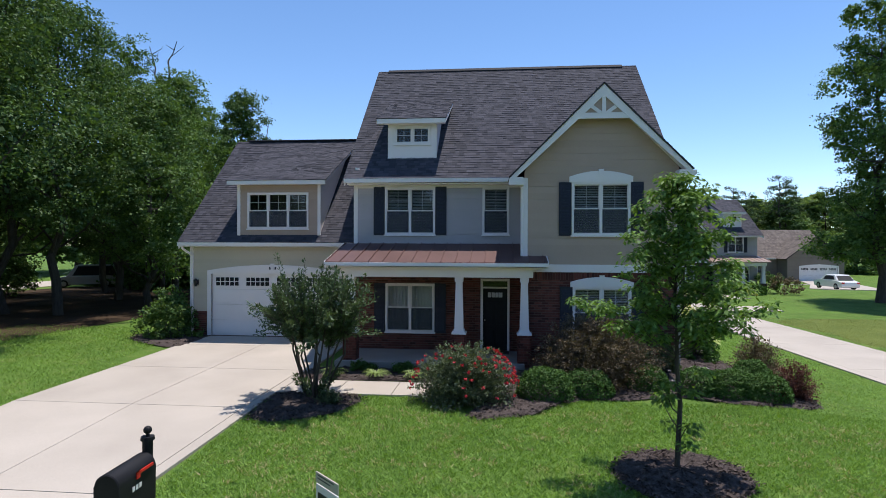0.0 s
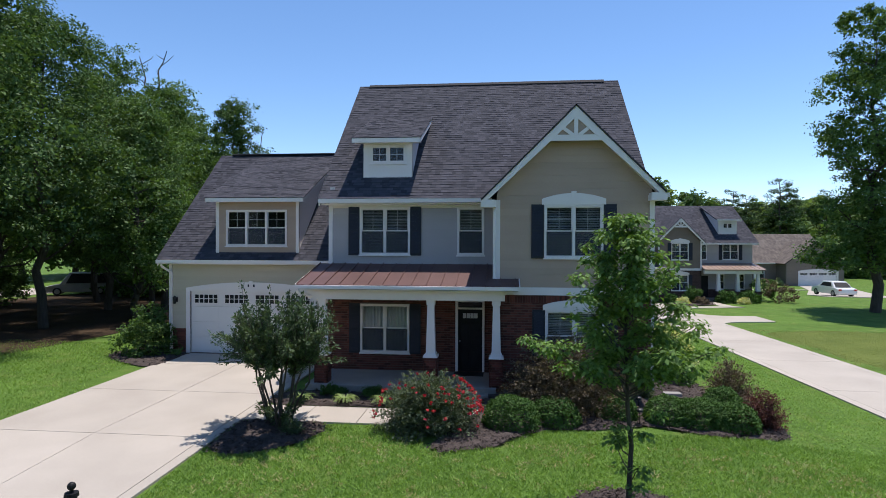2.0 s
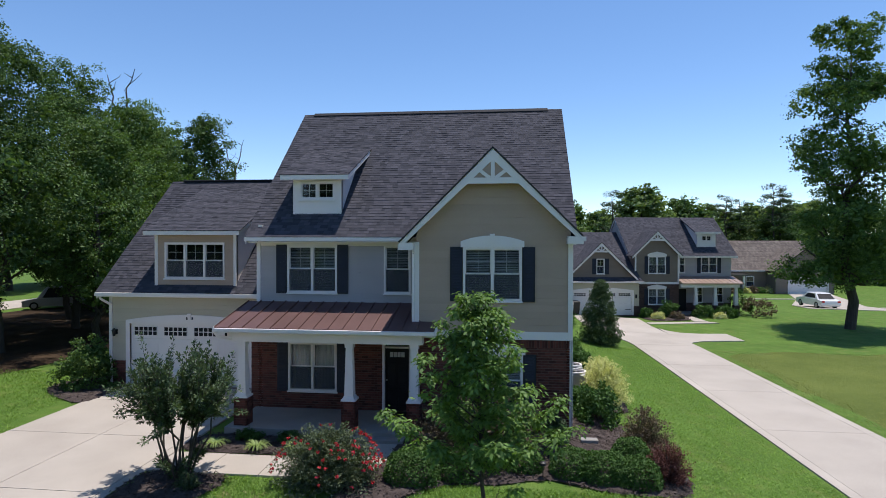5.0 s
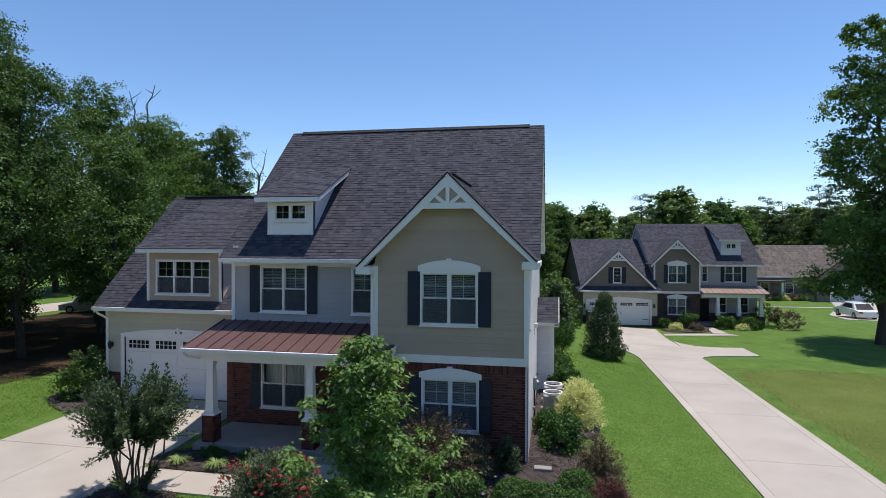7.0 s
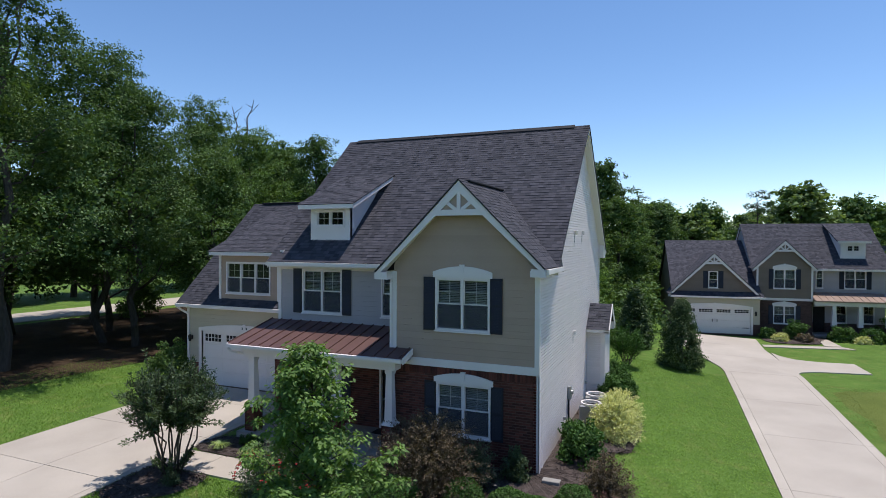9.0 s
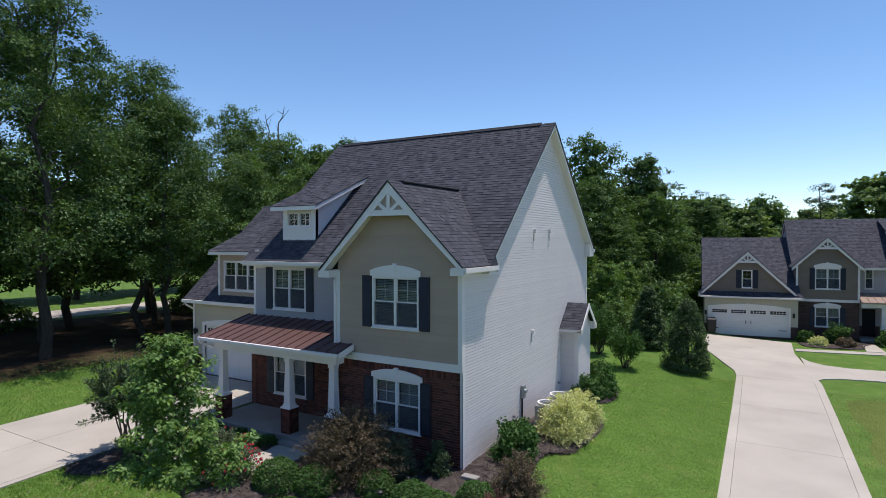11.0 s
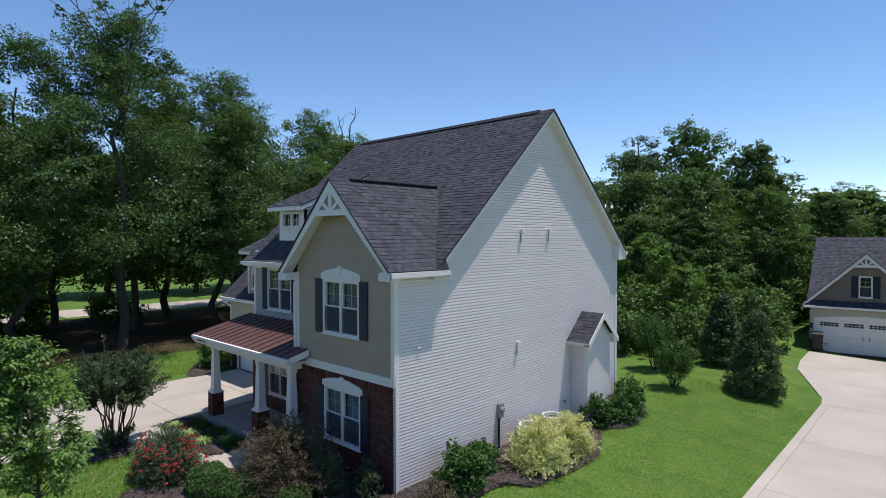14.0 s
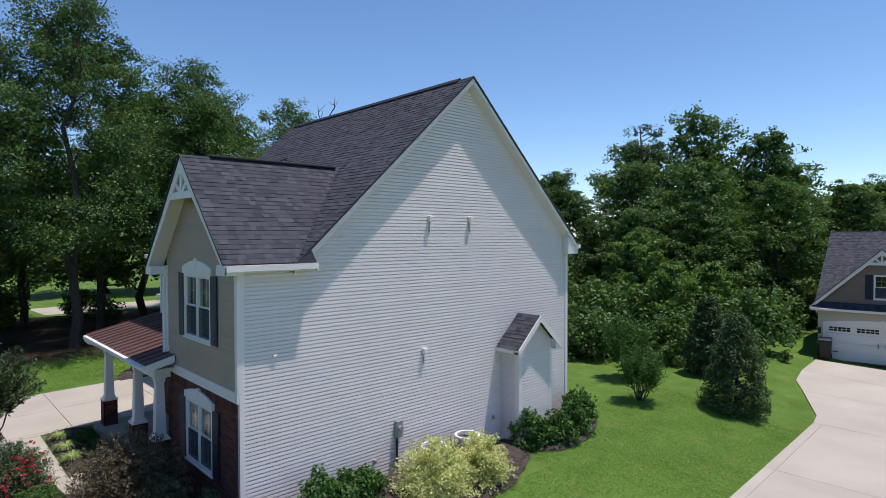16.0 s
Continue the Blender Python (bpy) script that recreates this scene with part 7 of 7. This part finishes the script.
        part("dormer_cheek", tidy(bm), WHITE, home)
    # Porch.
    boxes("porch_floor", FLOORC, home, (10.24, 15.7, 0.7, 2.6, -0.1, 0.1))
    bm = bmesh.new()
    solid(bm, [(10.24, 0.45, 2.78), (15.95, 0.45, 2.78), (15.95, 2.57, 3.31), (10.24, 2.57, 3.31), (10.24, 0.45, 2.88), (15.95, 0.45, 2.88), (15.95, 2.57, 3.41), (10.24, 2.57, 3.41)])
    pr = part("porch_roof", tidy(bm), TINROOF, home, "tan standing-seam porch roof")
    for k in range(13):
        x = 10.27 + k * 0.47
        bm = bmesh.new()
        solid(bm, [(x, 0.45, 2.88), (x + 0.025, 0.45, 2.88), (x + 0.025, 2.57, 3.41), (x, 2.57, 3.41), (x, 0.45, 2.92), (x + 0.025, 0.45, 2.92), (x + 0.025, 2.57, 3.45), (x, 2.57, 3.45)])
        part("seam", tidy(bm), TINROOF, pr)
    boxes("beam", WHITE, home, (10.24, 15.6, 0.6, 0.85, 2.48, 2.78))
    for x in (11.6, 13.4, 15.3):
        bm = bmesh.new()
        c = lambda h, z: [(x - h, 0.73 - h, z), (x + h, 0.73 - h, z), (x + h, 0.73 + h, z), (x - h, 0.73 + h, z)]  # noqa: E731
        solid(bm, c(0.17, 0.85) + c(0.11, 2.48))
        part("column", tidy(bm), WHITE, home)
        bm = bmesh.new()
        solid(bm, c(0.24, -0.1) + c(0.24, 0.85))
        part("pier", tidy(bm), DARKBRICK, home)
    for x in (-0.2, 5.86):
        boxes("wall_lamp", DARKMETAL, home, (x - 0.07, x + 0.07, -0.16, -0.02, 1.55, 1.9), bevel=0.02)
    return home


home2 = neighbour()
bed("planting bed before the neighbouring house", ((8.9, 31.4), (9.2, 29.2), (11.9, 29.5), (12.5, 31.0), (12.9, 32.6), (9.6, 32.3)), 171, 0.06, 600)
slab(walkway, ((8.6, 27.3), (13.9, 28.3), (13.3, 29.0), (8.55, 28.0)))
slab(walkway, ((12.3, 28.9), (13.3, 29.05), (13.05, 31.9), (12.35, 31.9)))
for i, (x, y, r, h, leaf) in enumerate(((11.1, 31.3, 0.75, 1.5, BOXLEAF), (9.9, 30.0, 0.45, 0.6, GOLDLEAF), (11.4, 30.2, 0.5, 0.6, PLUMLEAF), (14.0, 31.9, 0.85, 1.2, BOXLEAF), (15.6, 32.0, 0.9, 1.1, HOLLYLEAF), (18.5, 33.0, 1.35, 1.7, PLUMLEAF), (17.4, 34.2, 1.2, 2.0, BOXLEAF), (9.2, 31.0, 0.4, 0.9, HOLLYLEAF), (14.9, 31.2, 0.4, 0.5, GOLDLEAF))):
    shrub("shrub", "shrub before the neighbouring house", r, r, h, 172 + i, leaf, on_ground(x, y), "neighbour's shrubs", 45, 40, 0.14, 0.24)


# ---- the far brown house ----
def far_house():
    home = thing("house", "low brown house with a broad tan shingle roof", "house", Matrix.Translation((25.3, 64.5, -1.4)) @ Matrix.Rotation(radians(5), 4, "Z"))
    f, f2 = facing("front", 0.0), facing("front", -2.5)
    gd = (9.0, 13.9, 0.1, 2.4)
    boxes("wall", TAUPE, home, (0.0, 7.3, 0.0, 11.0, 0.0, 3.4))
    wins = [(1.6, 2.7, 1.2, 2.6), (4.6, 5.7, 1.2, 2.6)]
    wall_with_boards(home, "wall", facing("front", -0.16), lambda v: (0.0, 7.3), 0.0, 3.4, wins, [], 0.25, TAUPE)
    for w in wins:
        window_in(home, facing("front", -0.16), *w, units=1, shade="none")
    wall_with_boards(home, "wall", f2, lambda v: (7.3, 14.8), 0.0, 3.4, [gd], [], 0.25, TAUPE)
    garage_door(home, f2, *gd)
    boxes("wall", TAUPE, home, (7.3, 7.45, -2.35, 0.0, 0.0, 3.4), (14.65, 14.8, -2.35, 11.0, 0.0, 3.4), (0.0, 14.8, 11.0, 11.15, 0.0, 3.4))
    k = 5.9 * math.hypot(1, 0.68)
    roof_slope(home, "roof", (-0.5, -0.4, 3.4), (1, 0, 0), (0, 1, 0.68), lambda s: (0, 15.7), k, BROWNROOF, seed=31, course=0.4)
    roof_slope(home, "roof", (-0.5, 11.4, 3.4), (1, 0, 0), (0, -1, 0.68), lambda s: (0, 15.7), k, BROWNROOF, seed=32, course=0.4)
    ext = lambda v: (11.05 - max((6.2 - v) * 1.35, 0), 11.05 + max((6.2 - v) * 1.35, 0))  # noqa: E731
    wall_with_boards(home, "wall", f2, ext, 3.4, 6.1, [], [], 0.25, TAUPE)
    for s in (-1, 1):
        roof_slope(home, "roof", (11.05 + s * 4.1, -2.8, 3.35), (0, 1, 0), (-s, 0, 0.74), lambda q: (0, 2.6 + 0.9 * q), 4.1 * math.hypot(1, 0.74), BROWNROOF, seed=33, course=0.4, thick=0.1)
    for x in (0.4, 3.6):
        boxes("column", WHITE, home, (x - 0.12, x + 0.12, -1.8, -1.56, 0.0, 2.7))
    boxes("porch_roof", BROWNROOF, home, (0.0, 4.0, -2.0, -0.16, 2.7, 2.95))
    boxes("gutter", WHITE, home, (-0.5, 7.0, -0.52, -0.4, 3.25, 3.4))


far_house()
far_drive = thing("driveway", "far pale driveway where a white car stands", "driveway", kind="structure")
slab(far_drive, ((31.5, 54.5), (37.0, 54.0), (39.5, 62.7), (34.2, 62.3)))
slab(far_drive, ((27.6, 47.0), (34.5, 46.5), (37.0, 54.0), (31.5, 54.5)))
slab(far_drive, ((26.4, 41.0), (33.5, 38.5), (34.5, 46.5), (27.6, 47.0)))
slab(far_drive, ((33.5, 38.5), (44.0, 33.0), (47.0, 38.0), (34.5, 44.5)))
slab(far_drive, ((15.0, 53.2), (31.5, 54.6), (31.6, 55.3), (15.0, 53.9)))
for i in range(8):
    shrub("shrub", "round shrub before the far brown house", 0.7, 0.7, 0.9, 190 + i % 3, (BOXLEAF, GOLDLEAF, PLUMLEAF)[i % 3], on_ground(25.0 + i * 1.05, 62.3 + 0.2 * i), "far house shrubs", 30, 26, 0.2, 0.25)


def car(name, label, place, body, tall=1.45, long=4.6, van=False):
    """A closed car in profile sections: body, glazed cabin, wheels with rims, lamps."""
    c = thing(name, label, "car", place)
    bm = bmesh.new()
    h = long / 2
    prof = [(-h, 0.35), (-h + 0.05, 0.75), (-h + 0.9, 0.90), (h - 0.8, 0.92), (h - 0.05, 0.78), (h, 0.4), (h - 0.1, 0.25), (-h + 0.1, 0.25)]
    cab = [(-h + 0.35 if van else -h + 0.95, 0.9), (-h + 0.45 if van else -h + 1.75, tall), (h - 1.4, tall), (h - 0.75, 0.92)] if not van else [(-h + 1.0, 0.9), (-h + 1.7, tall), (h - 0.35, tall), (h - 0.12, 0.92)]
    def loft(p, w0, w1):
        rings = [[bm.verts.new((x, s * (w0 if z < 0.95 else w1), z)) for x, z in p] for s in (-1, 1)]
        k = len(p)
        bm.faces.new(rings[0])
        bm.faces.new(rings[1][::-1])
        for i in range(k):
            bm.faces.new((rings[0][i], rings[1][i], rings[1][(i + 1) % k], rings[0][(i + 1) % k]))
    loft(prof, 0.88, 0.88)
    loft(cab, 0.84, 0.68)
    part("body", tidy(bm, 0.03), body, c)
    for s in (-1, 1):
        bm = bmesh.new()
        x0, x1 = cab[1][0] - 0.25, cab[2][0] + 0.2
        solid(bm, [(x0, s * 0.82, 0.98), (x1, s * 0.82, 0.98), (x1, s * 0.84, 0.98), (x0, s * 0.84, 0.98), (x0 + 0.4, s * 0.70, tall - 0.1), (x1 - 0.3, s * 0.70, tall - 0.1), (x1 - 0.3, s * 0.72, tall - 0.1), (x0 + 0.4, s * 0.72, tall - 0.1)])
        part("side_window", tidy(bm), BLACKP, c)
        for x in (-h + 0.85, h - 0.9):
            bm = bmesh.new()
            tube(bm, (x, s * 0.72, 0.32), (x, s * 0.90, 0.32), 0.32, 0.32, 18)
            wheel = part("wheel", tidy(bm), BLACKP, c)
            bm = bmesh.new()
            tube(bm, (x, s * 0.90, 0.32), (x, s * 0.915, 0.32), 0.2, 0.18, 14)
            part("rim", tidy(bm), GALV, wheel)
        boxes("lamp", REDP, c, (h - 0.06, h + 0.012, s * 0.72 - 0.13, s * 0.72 + 0.13, 0.62, 0.78))
        boxes("headlight", GALV, c, (-h - 0.012, -h + 0.1, s * 0.66 - 0.16, s * 0.66 + 0.16, 0.58, 0.72))
    bm = bmesh.new()
    solid(bm, [(cab[2][0] + 0.12, -0.6, tall - 0.08), (cab[3][0] + 0.05, -0.7, 0.96), (cab[3][0] + 0.05, 0.7, 0.96), (cab[2][0] + 0.12, 0.6, tall - 0.08), (cab[2][0] + 0.15, -0.6, tall - 0.08), (cab[3][0] + 0.08, -0.7, 0.96), (cab[3][0] + 0.08, 0.7, 0.96), (cab[2][0] + 0.15, 0.6, tall - 0.08)])
    part("rear_window", tidy(bm), BLACKP, c)
    return c


CARWHITE = surface("white_car_paint", (0.74, 0.75, 0.76), (0.8, 0.8, 0.8), 2, 0.25, 0.0, spec=0.6)
car("sedan", "white sedan parked on the far driveway", on_ground(28.5, 43.8, radians(-88), 0.06), CARWHITE)
CARGREY = surface("silver_car_paint", (0.30, 0.31, 0.32), (0.36, 0.37, 0.38), 2, 0.3, 0.0, spec=0.5)
car("van", "silver van parked in the shade beyond the trees", on_ground(-39.7, 28.0, radians(30), 0.03), CARGREY, 1.85, 4.8, True)
road = thing("street", "sunlit pale street beyond the left-hand woods", "street", kind="structure")
track = ((-46.5, -10), (-45.5, 0), (-44.6, 10), (-43.8, 20), (-43.0, 30), (-42.0, 42), (-40.0, 56), (-37, 70))
for (x0, y0), (x1, y1) in zip(track, track[1:]):
    slab(road, ((x0 - 6, y0), (x0, y0), (x1, y1), (x1 - 6, y1)), 0.04, 0.0, "road_slab")

# ---- small things about the house ----
def condenser(place):
    unit = thing("air_conditioner", "pale round-topped air conditioner unit beside the wall", "air conditioner", place, "air conditioners")
    bm = bmesh.new()
    block(bm, -0.36, 0.36, -0.36, 0.36, 0.06, 0.68)
    part("casing", tidy(bm, 0.04), GALV, unit)
    boxes("base", FLOORC, unit, (-0.45, 0.45, -0.45, 0.45, -0.1, 0.06))
    bm = bmesh.new()
    k = 24
    for i in range(k):
        a, b = 2 * math.pi * i / k, 2 * math.pi * (i + 1) / k
        q = lambda r, t, z: (r * math.cos(t), r * math.sin(t), z)  # noqa: E731
        solid(bm, [q(0.30, a, 0.68), q(0.37, a, 0.68), q(0.37, b, 0.68), q(0.30, b, 0.68), q(0.30, a, 0.74), q(0.36, a, 0.74), q(0.36, b, 0.74), q(0.30, b, 0.74)])
    bmesh.ops.remove_doubles(bm, verts=bm.verts[:], dist=1e-4)
    part("fan_ring", tidy(bm), WHITE, unit)
    bm = bmesh.new()
    for i in range(8):
        a = math.pi * i / 8
        tube(bm, (-0.3 * math.cos(a), -0.3 * math.sin(a), 0.70), (0.3 * math.cos(a), 0.3 * math.sin(a), 0.70), 0.006, 0.006, 5)
    part("grille", bm, DARKMETAL, unit)


condenser(on_ground(0.72, 6.25, 0, 0.1))
condenser(on_ground(0.72, 5.0, 0, 0.1))
meter = boxes("meter_box", GALV, house, (0.03, 0.15, 4.20, 4.42, 1.0, 1.45), bevel=0.015, label="grey electric meter box")
bm = bmesh.new()
tube(bm, (0.07, 4.26, 0.0), (0.07, 4.26, 1.0), 0.03, 0.03, 8)
part("conduit", bm, DARKMETAL, meter)
bm = bmesh.new()
tube(bm, (0.15, 4.31, 1.25), (0.22, 4.31, 1.25), 0.08, 0.07, 14)
part("meter_dial", tidy(bm), GALV, meter)
for y, z in ((5.46, 6.82), (7.05, 6.83), (5.24, 3.18)):
    hood = boxes("vent_hood", WHITE, house, (0.03, 0.14, y - 0.07, y + 0.07, z - 0.09, z + 0.07), bevel=0.015)
    boxes("vent_pipe", GALV, hood, (0.02, 0.036, y - 0.025, y + 0.025, z - 0.38, z - 0.09))
boxes("wall_spot", WHITE, house, (0.03, 0.075, 0.77, 0.87, 3.62, 3.68), bevel=0.01)


def wall_lantern(x, y, z):
    lamp = boxes("wall_lamp", DARKMETAL, house, (x - 0.06, x + 0.06, y - 0.04, y, z - 0.1, z + 0.1), bevel=0.008, label="black carriage lamp beside the garage door")
    bm = bmesh.new()
    tube(bm, (x, y - 0.14, z - 0.16), (x, y - 0.14, z + 0.06), 0.05, 0.085, 6)
    tube(bm, (x, y - 0.14, z + 0.06), (x, y - 0.14, z + 0.15), 0.1, 0.02, 6)
    part("lantern", tidy(bm), DARKMETAL, lamp)


wall_lantern(-17.0, 4.02, 2.05)


def downpipe(points, r=0.045):
    bm = bmesh.new()
    for a, b in zip(points, points[1:]):
        tube(bm, a, b, r, r, 8)
    part("downpipe", bm, WHITE, house)


downpipe([(-17.45, 3.68, 3.5), (-17.45, 3.72, 3.35), (-17.2, 4.0, 3.1), (-17.2, 4.0, -0.1)])
downpipe([(-10.4, -0.8, 2.88), (-10.35, -0.7, 2.75), (-10.0, -0.30, 2.6), (-9.98, -0.1, 2.5)])
downpipe([(-4.66, 1.12, 5.55), (-4.62, 0.02, 5.35), (-4.6, -0.07, 5.2), (-4.6, -0.07, 3.2)])
downpipe([(-11.3, 3.66, 3.5), (-10.6, 3.95, 3.3), (-10.5, 4.0, 0.0)])
boxes("wall_mark", NAVY, house, *[(-14.1 + i * 0.11, -14.04 + i * 0.11, 3.985, 3.996, 2.56, 2.66) for i in range(3)])


def mailbox(place):
    box = thing("mailbox", "black mailbox on a post with a red flag", "mailbox", place)
    bm = bmesh.new()
    k = 10
    ring = [(-0.13, -0.32), (0.13, -0.32)] + [(0.13 * math.cos(math.pi * i / k), 0.17 + 0.13 * math.sin(math.pi * i / k)) for i in range(k + 1)]
    ends = [[bm.verts.new((x, y, 0.95 + z)) for x, z in ring] for y in (-0.58, 0.08)]
    n = len(ring)
    for i in range(n):
        bm.faces.new((ends[0][i], ends[0][(i + 1) % n], ends[1][(i + 1) % n], ends[1][i]))
    bm.faces.new(ends[0])
    bm.faces.new(ends[1][::-1])
    part("box", tidy(bm, 0.01), BLACKP, box)
    boxes("flag", REDP, box, (0.135, 0.148, -0.30, 0.0, 1.14, 1.17), (0.135, 0.148, -0.30, -0.24, 1.10, 1.17))
    boxes("side_mark", WHITE, box, *[(0.133, 0.137, -0.36 + i * 0.06, -0.32 + i * 0.06, 0.99, 1.04) for i in range(3)])
    bm = bmesh.new()
    tube(bm, (0, 0.14, -0.1), (0, 0.14, 1.36), 0.055, 0.055, 12)
    tube(bm, (0, 0.14, 1.36), (0, 0.14, 1.40), 0.075, 0.07, 12)
    tube(bm, (0, 0.14, 1.40), (0, 0.14, 1.43), 0.02, 0.02, 8)
    bmesh.ops.create_uvsphere(bm, u_segments=12, v_segments=8, radius=0.045, matrix=Matrix.Translation((0, 0.14, 1.47)))
    part("post", tidy(bm), BLACKP, box)
    return box


mailbox(on_ground(-9.76, -10.74, radians(2)) @ Matrix.Diagonal((1.15, 1.15, 1.15, 1)))


def yard_sign(place):
    sign = thing("yard_sign", "small white and blue yard sign on the lawn", "sign", place)
    boxes("panel", WHITE, sign, (-0.3, 0.3, -0.01, 0.01, 0.35, 0.95), bevel=0.003)
    boxes("header", CREAM, sign, (-0.3, 0.3, -0.016, 0.004, 0.97, 1.12), bevel=0.003)
    boxes("print", NAVY, sign, (-0.24, 0.24, -0.014, -0.0105, 0.55, 0.85))
    boxes("print", NAVY, sign, *[(-0.24, 0.2 - 0.1 * i, -0.0185, -0.0165, 1.08 - 0.045 * i, 1.095 - 0.045 * i) for i in range(2)])
    bm = bmesh.new()
    for x in (-0.25, 0.25):
        tube(bm, (x, 0, -0.15), (x, 0, 0.36), 0.008, 0.008, 6)
    part("stake", bm, GALV, sign)


yard_sign(on_ground(-7.62, -9.9, radians(-44), -0.22))


# ---- clutter ----
tagged(boxes("doormat", BLACKP, None, (-5.9, -4.95, 0.95, 1.48, 0.042, 0.056), bevel=0.004), "dark doormat on the porch before the front door", "doormat")
tagged(boxes("splash_block", FLOORC, None, (0.22, 0.7, -0.5, -0.25, -0.2, 0.03), bevel=0.015), "pale concrete splash block at the house corner", "splash block")


def path_light(x, y):
    lamp = thing("garden_light", "small dark stake light in the mulch bed", "garden light", on_ground(x, y, 0, 0.08), "garden lights")
    bm = bmesh.new()
    tube(bm, (0, 0, -0.15), (0, 0, 0.26), 0.012, 0.012, 6)
    part("stake", bm, DARKMETAL, lamp)
    bm = bmesh.new()
    tube(bm, (0, 0, 0.26), (0, 0, 0.32), 0.075, 0.055, 12)
    tube(bm, (0, 0, 0.32), (0, 0, 0.35), 0.085, 0.02, 12)
    part("head", tidy(bm), DARKMETAL, lamp)


path_light(-0.75, -1.6)
path_light(-0.95, -2.6)


def wheeled_bin(place):
    """A lidded refuse bin: tapered body, lid, two wheels and a handle bar."""
    can = thing("refuse_bin", "dark wheeled refuse bin beside the neighbour's garage door", "refuse bin", place)
    bm = bmesh.new()
    solid(bm, [(-0.24, -0.26, 0.04), (0.24, -0.26, 0.04), (0.24, 0.26, 0.04), (-0.24, 0.26, 0.04), (-0.30, -0.34, 1.0), (0.30, -0.34, 1.0), (0.30, 0.36, 1.0), (-0.30, 0.36, 1.0)])
    part("body", tidy(bm, 0.02), DARKMETAL, can)
    bm = bmesh.new()
    solid(bm, [(-0.32, -0.37, 1.0), (0.32, -0.37, 1.0), (0.32, 0.40, 1.0), (-0.32, 0.40, 1.0), (-0.28, -0.30, 1.07), (0.28, -0.30, 1.07), (0.28, 0.38, 1.10), (-0.28, 0.38, 1.10)])
    part("lid", tidy(bm, 0.015), DARKMETAL, can)
    for x in (-0.27, 0.27):
        bm = bmesh.new()
        tube(bm, (x - 0.03, 0.28, 0.12), (x + 0.03, 0.28, 0.12), 0.12, 0.12, 16)
        part("wheel", tidy(bm), BLACKP, can)
    bm = bmesh.new()
    tube(bm, (-0.26, 0.44, 0.98), (0.26, 0.44, 0.98), 0.018, 0.018, 8)
    for x in (-0.24, 0.24):
        tube(bm, (x, 0.34, 0.96), (x, 0.44, 0.98), 0.018, 0.018, 8)
    part("handle", bm, DARKMETAL, can)


wheeled_bin(on_ground(3.55, 30.35, radians(12), 0.03))
for x in (2.63, 2.99):
    boxes("door_handle", DARKMETAL, home2, (x - 0.02, x + 0.02, -0.09, -0.02, 0.95, 1.2))
boxes("strap_hinge", DARKMETAL, home2, *[(x, x + 0.5, 0.035, 0.046, z, z + 0.05) for x in (0.22, 4.9) for z in (0.5, 1.75)])
for y, z in ((8.06, 0.72), (3.54, 0.55)):
    tap = boxes("wall_tap", GALV, house, (0.03, 0.12, y - 0.04, y + 0.04, z - 0.05, z + 0.05), bevel=0.01)
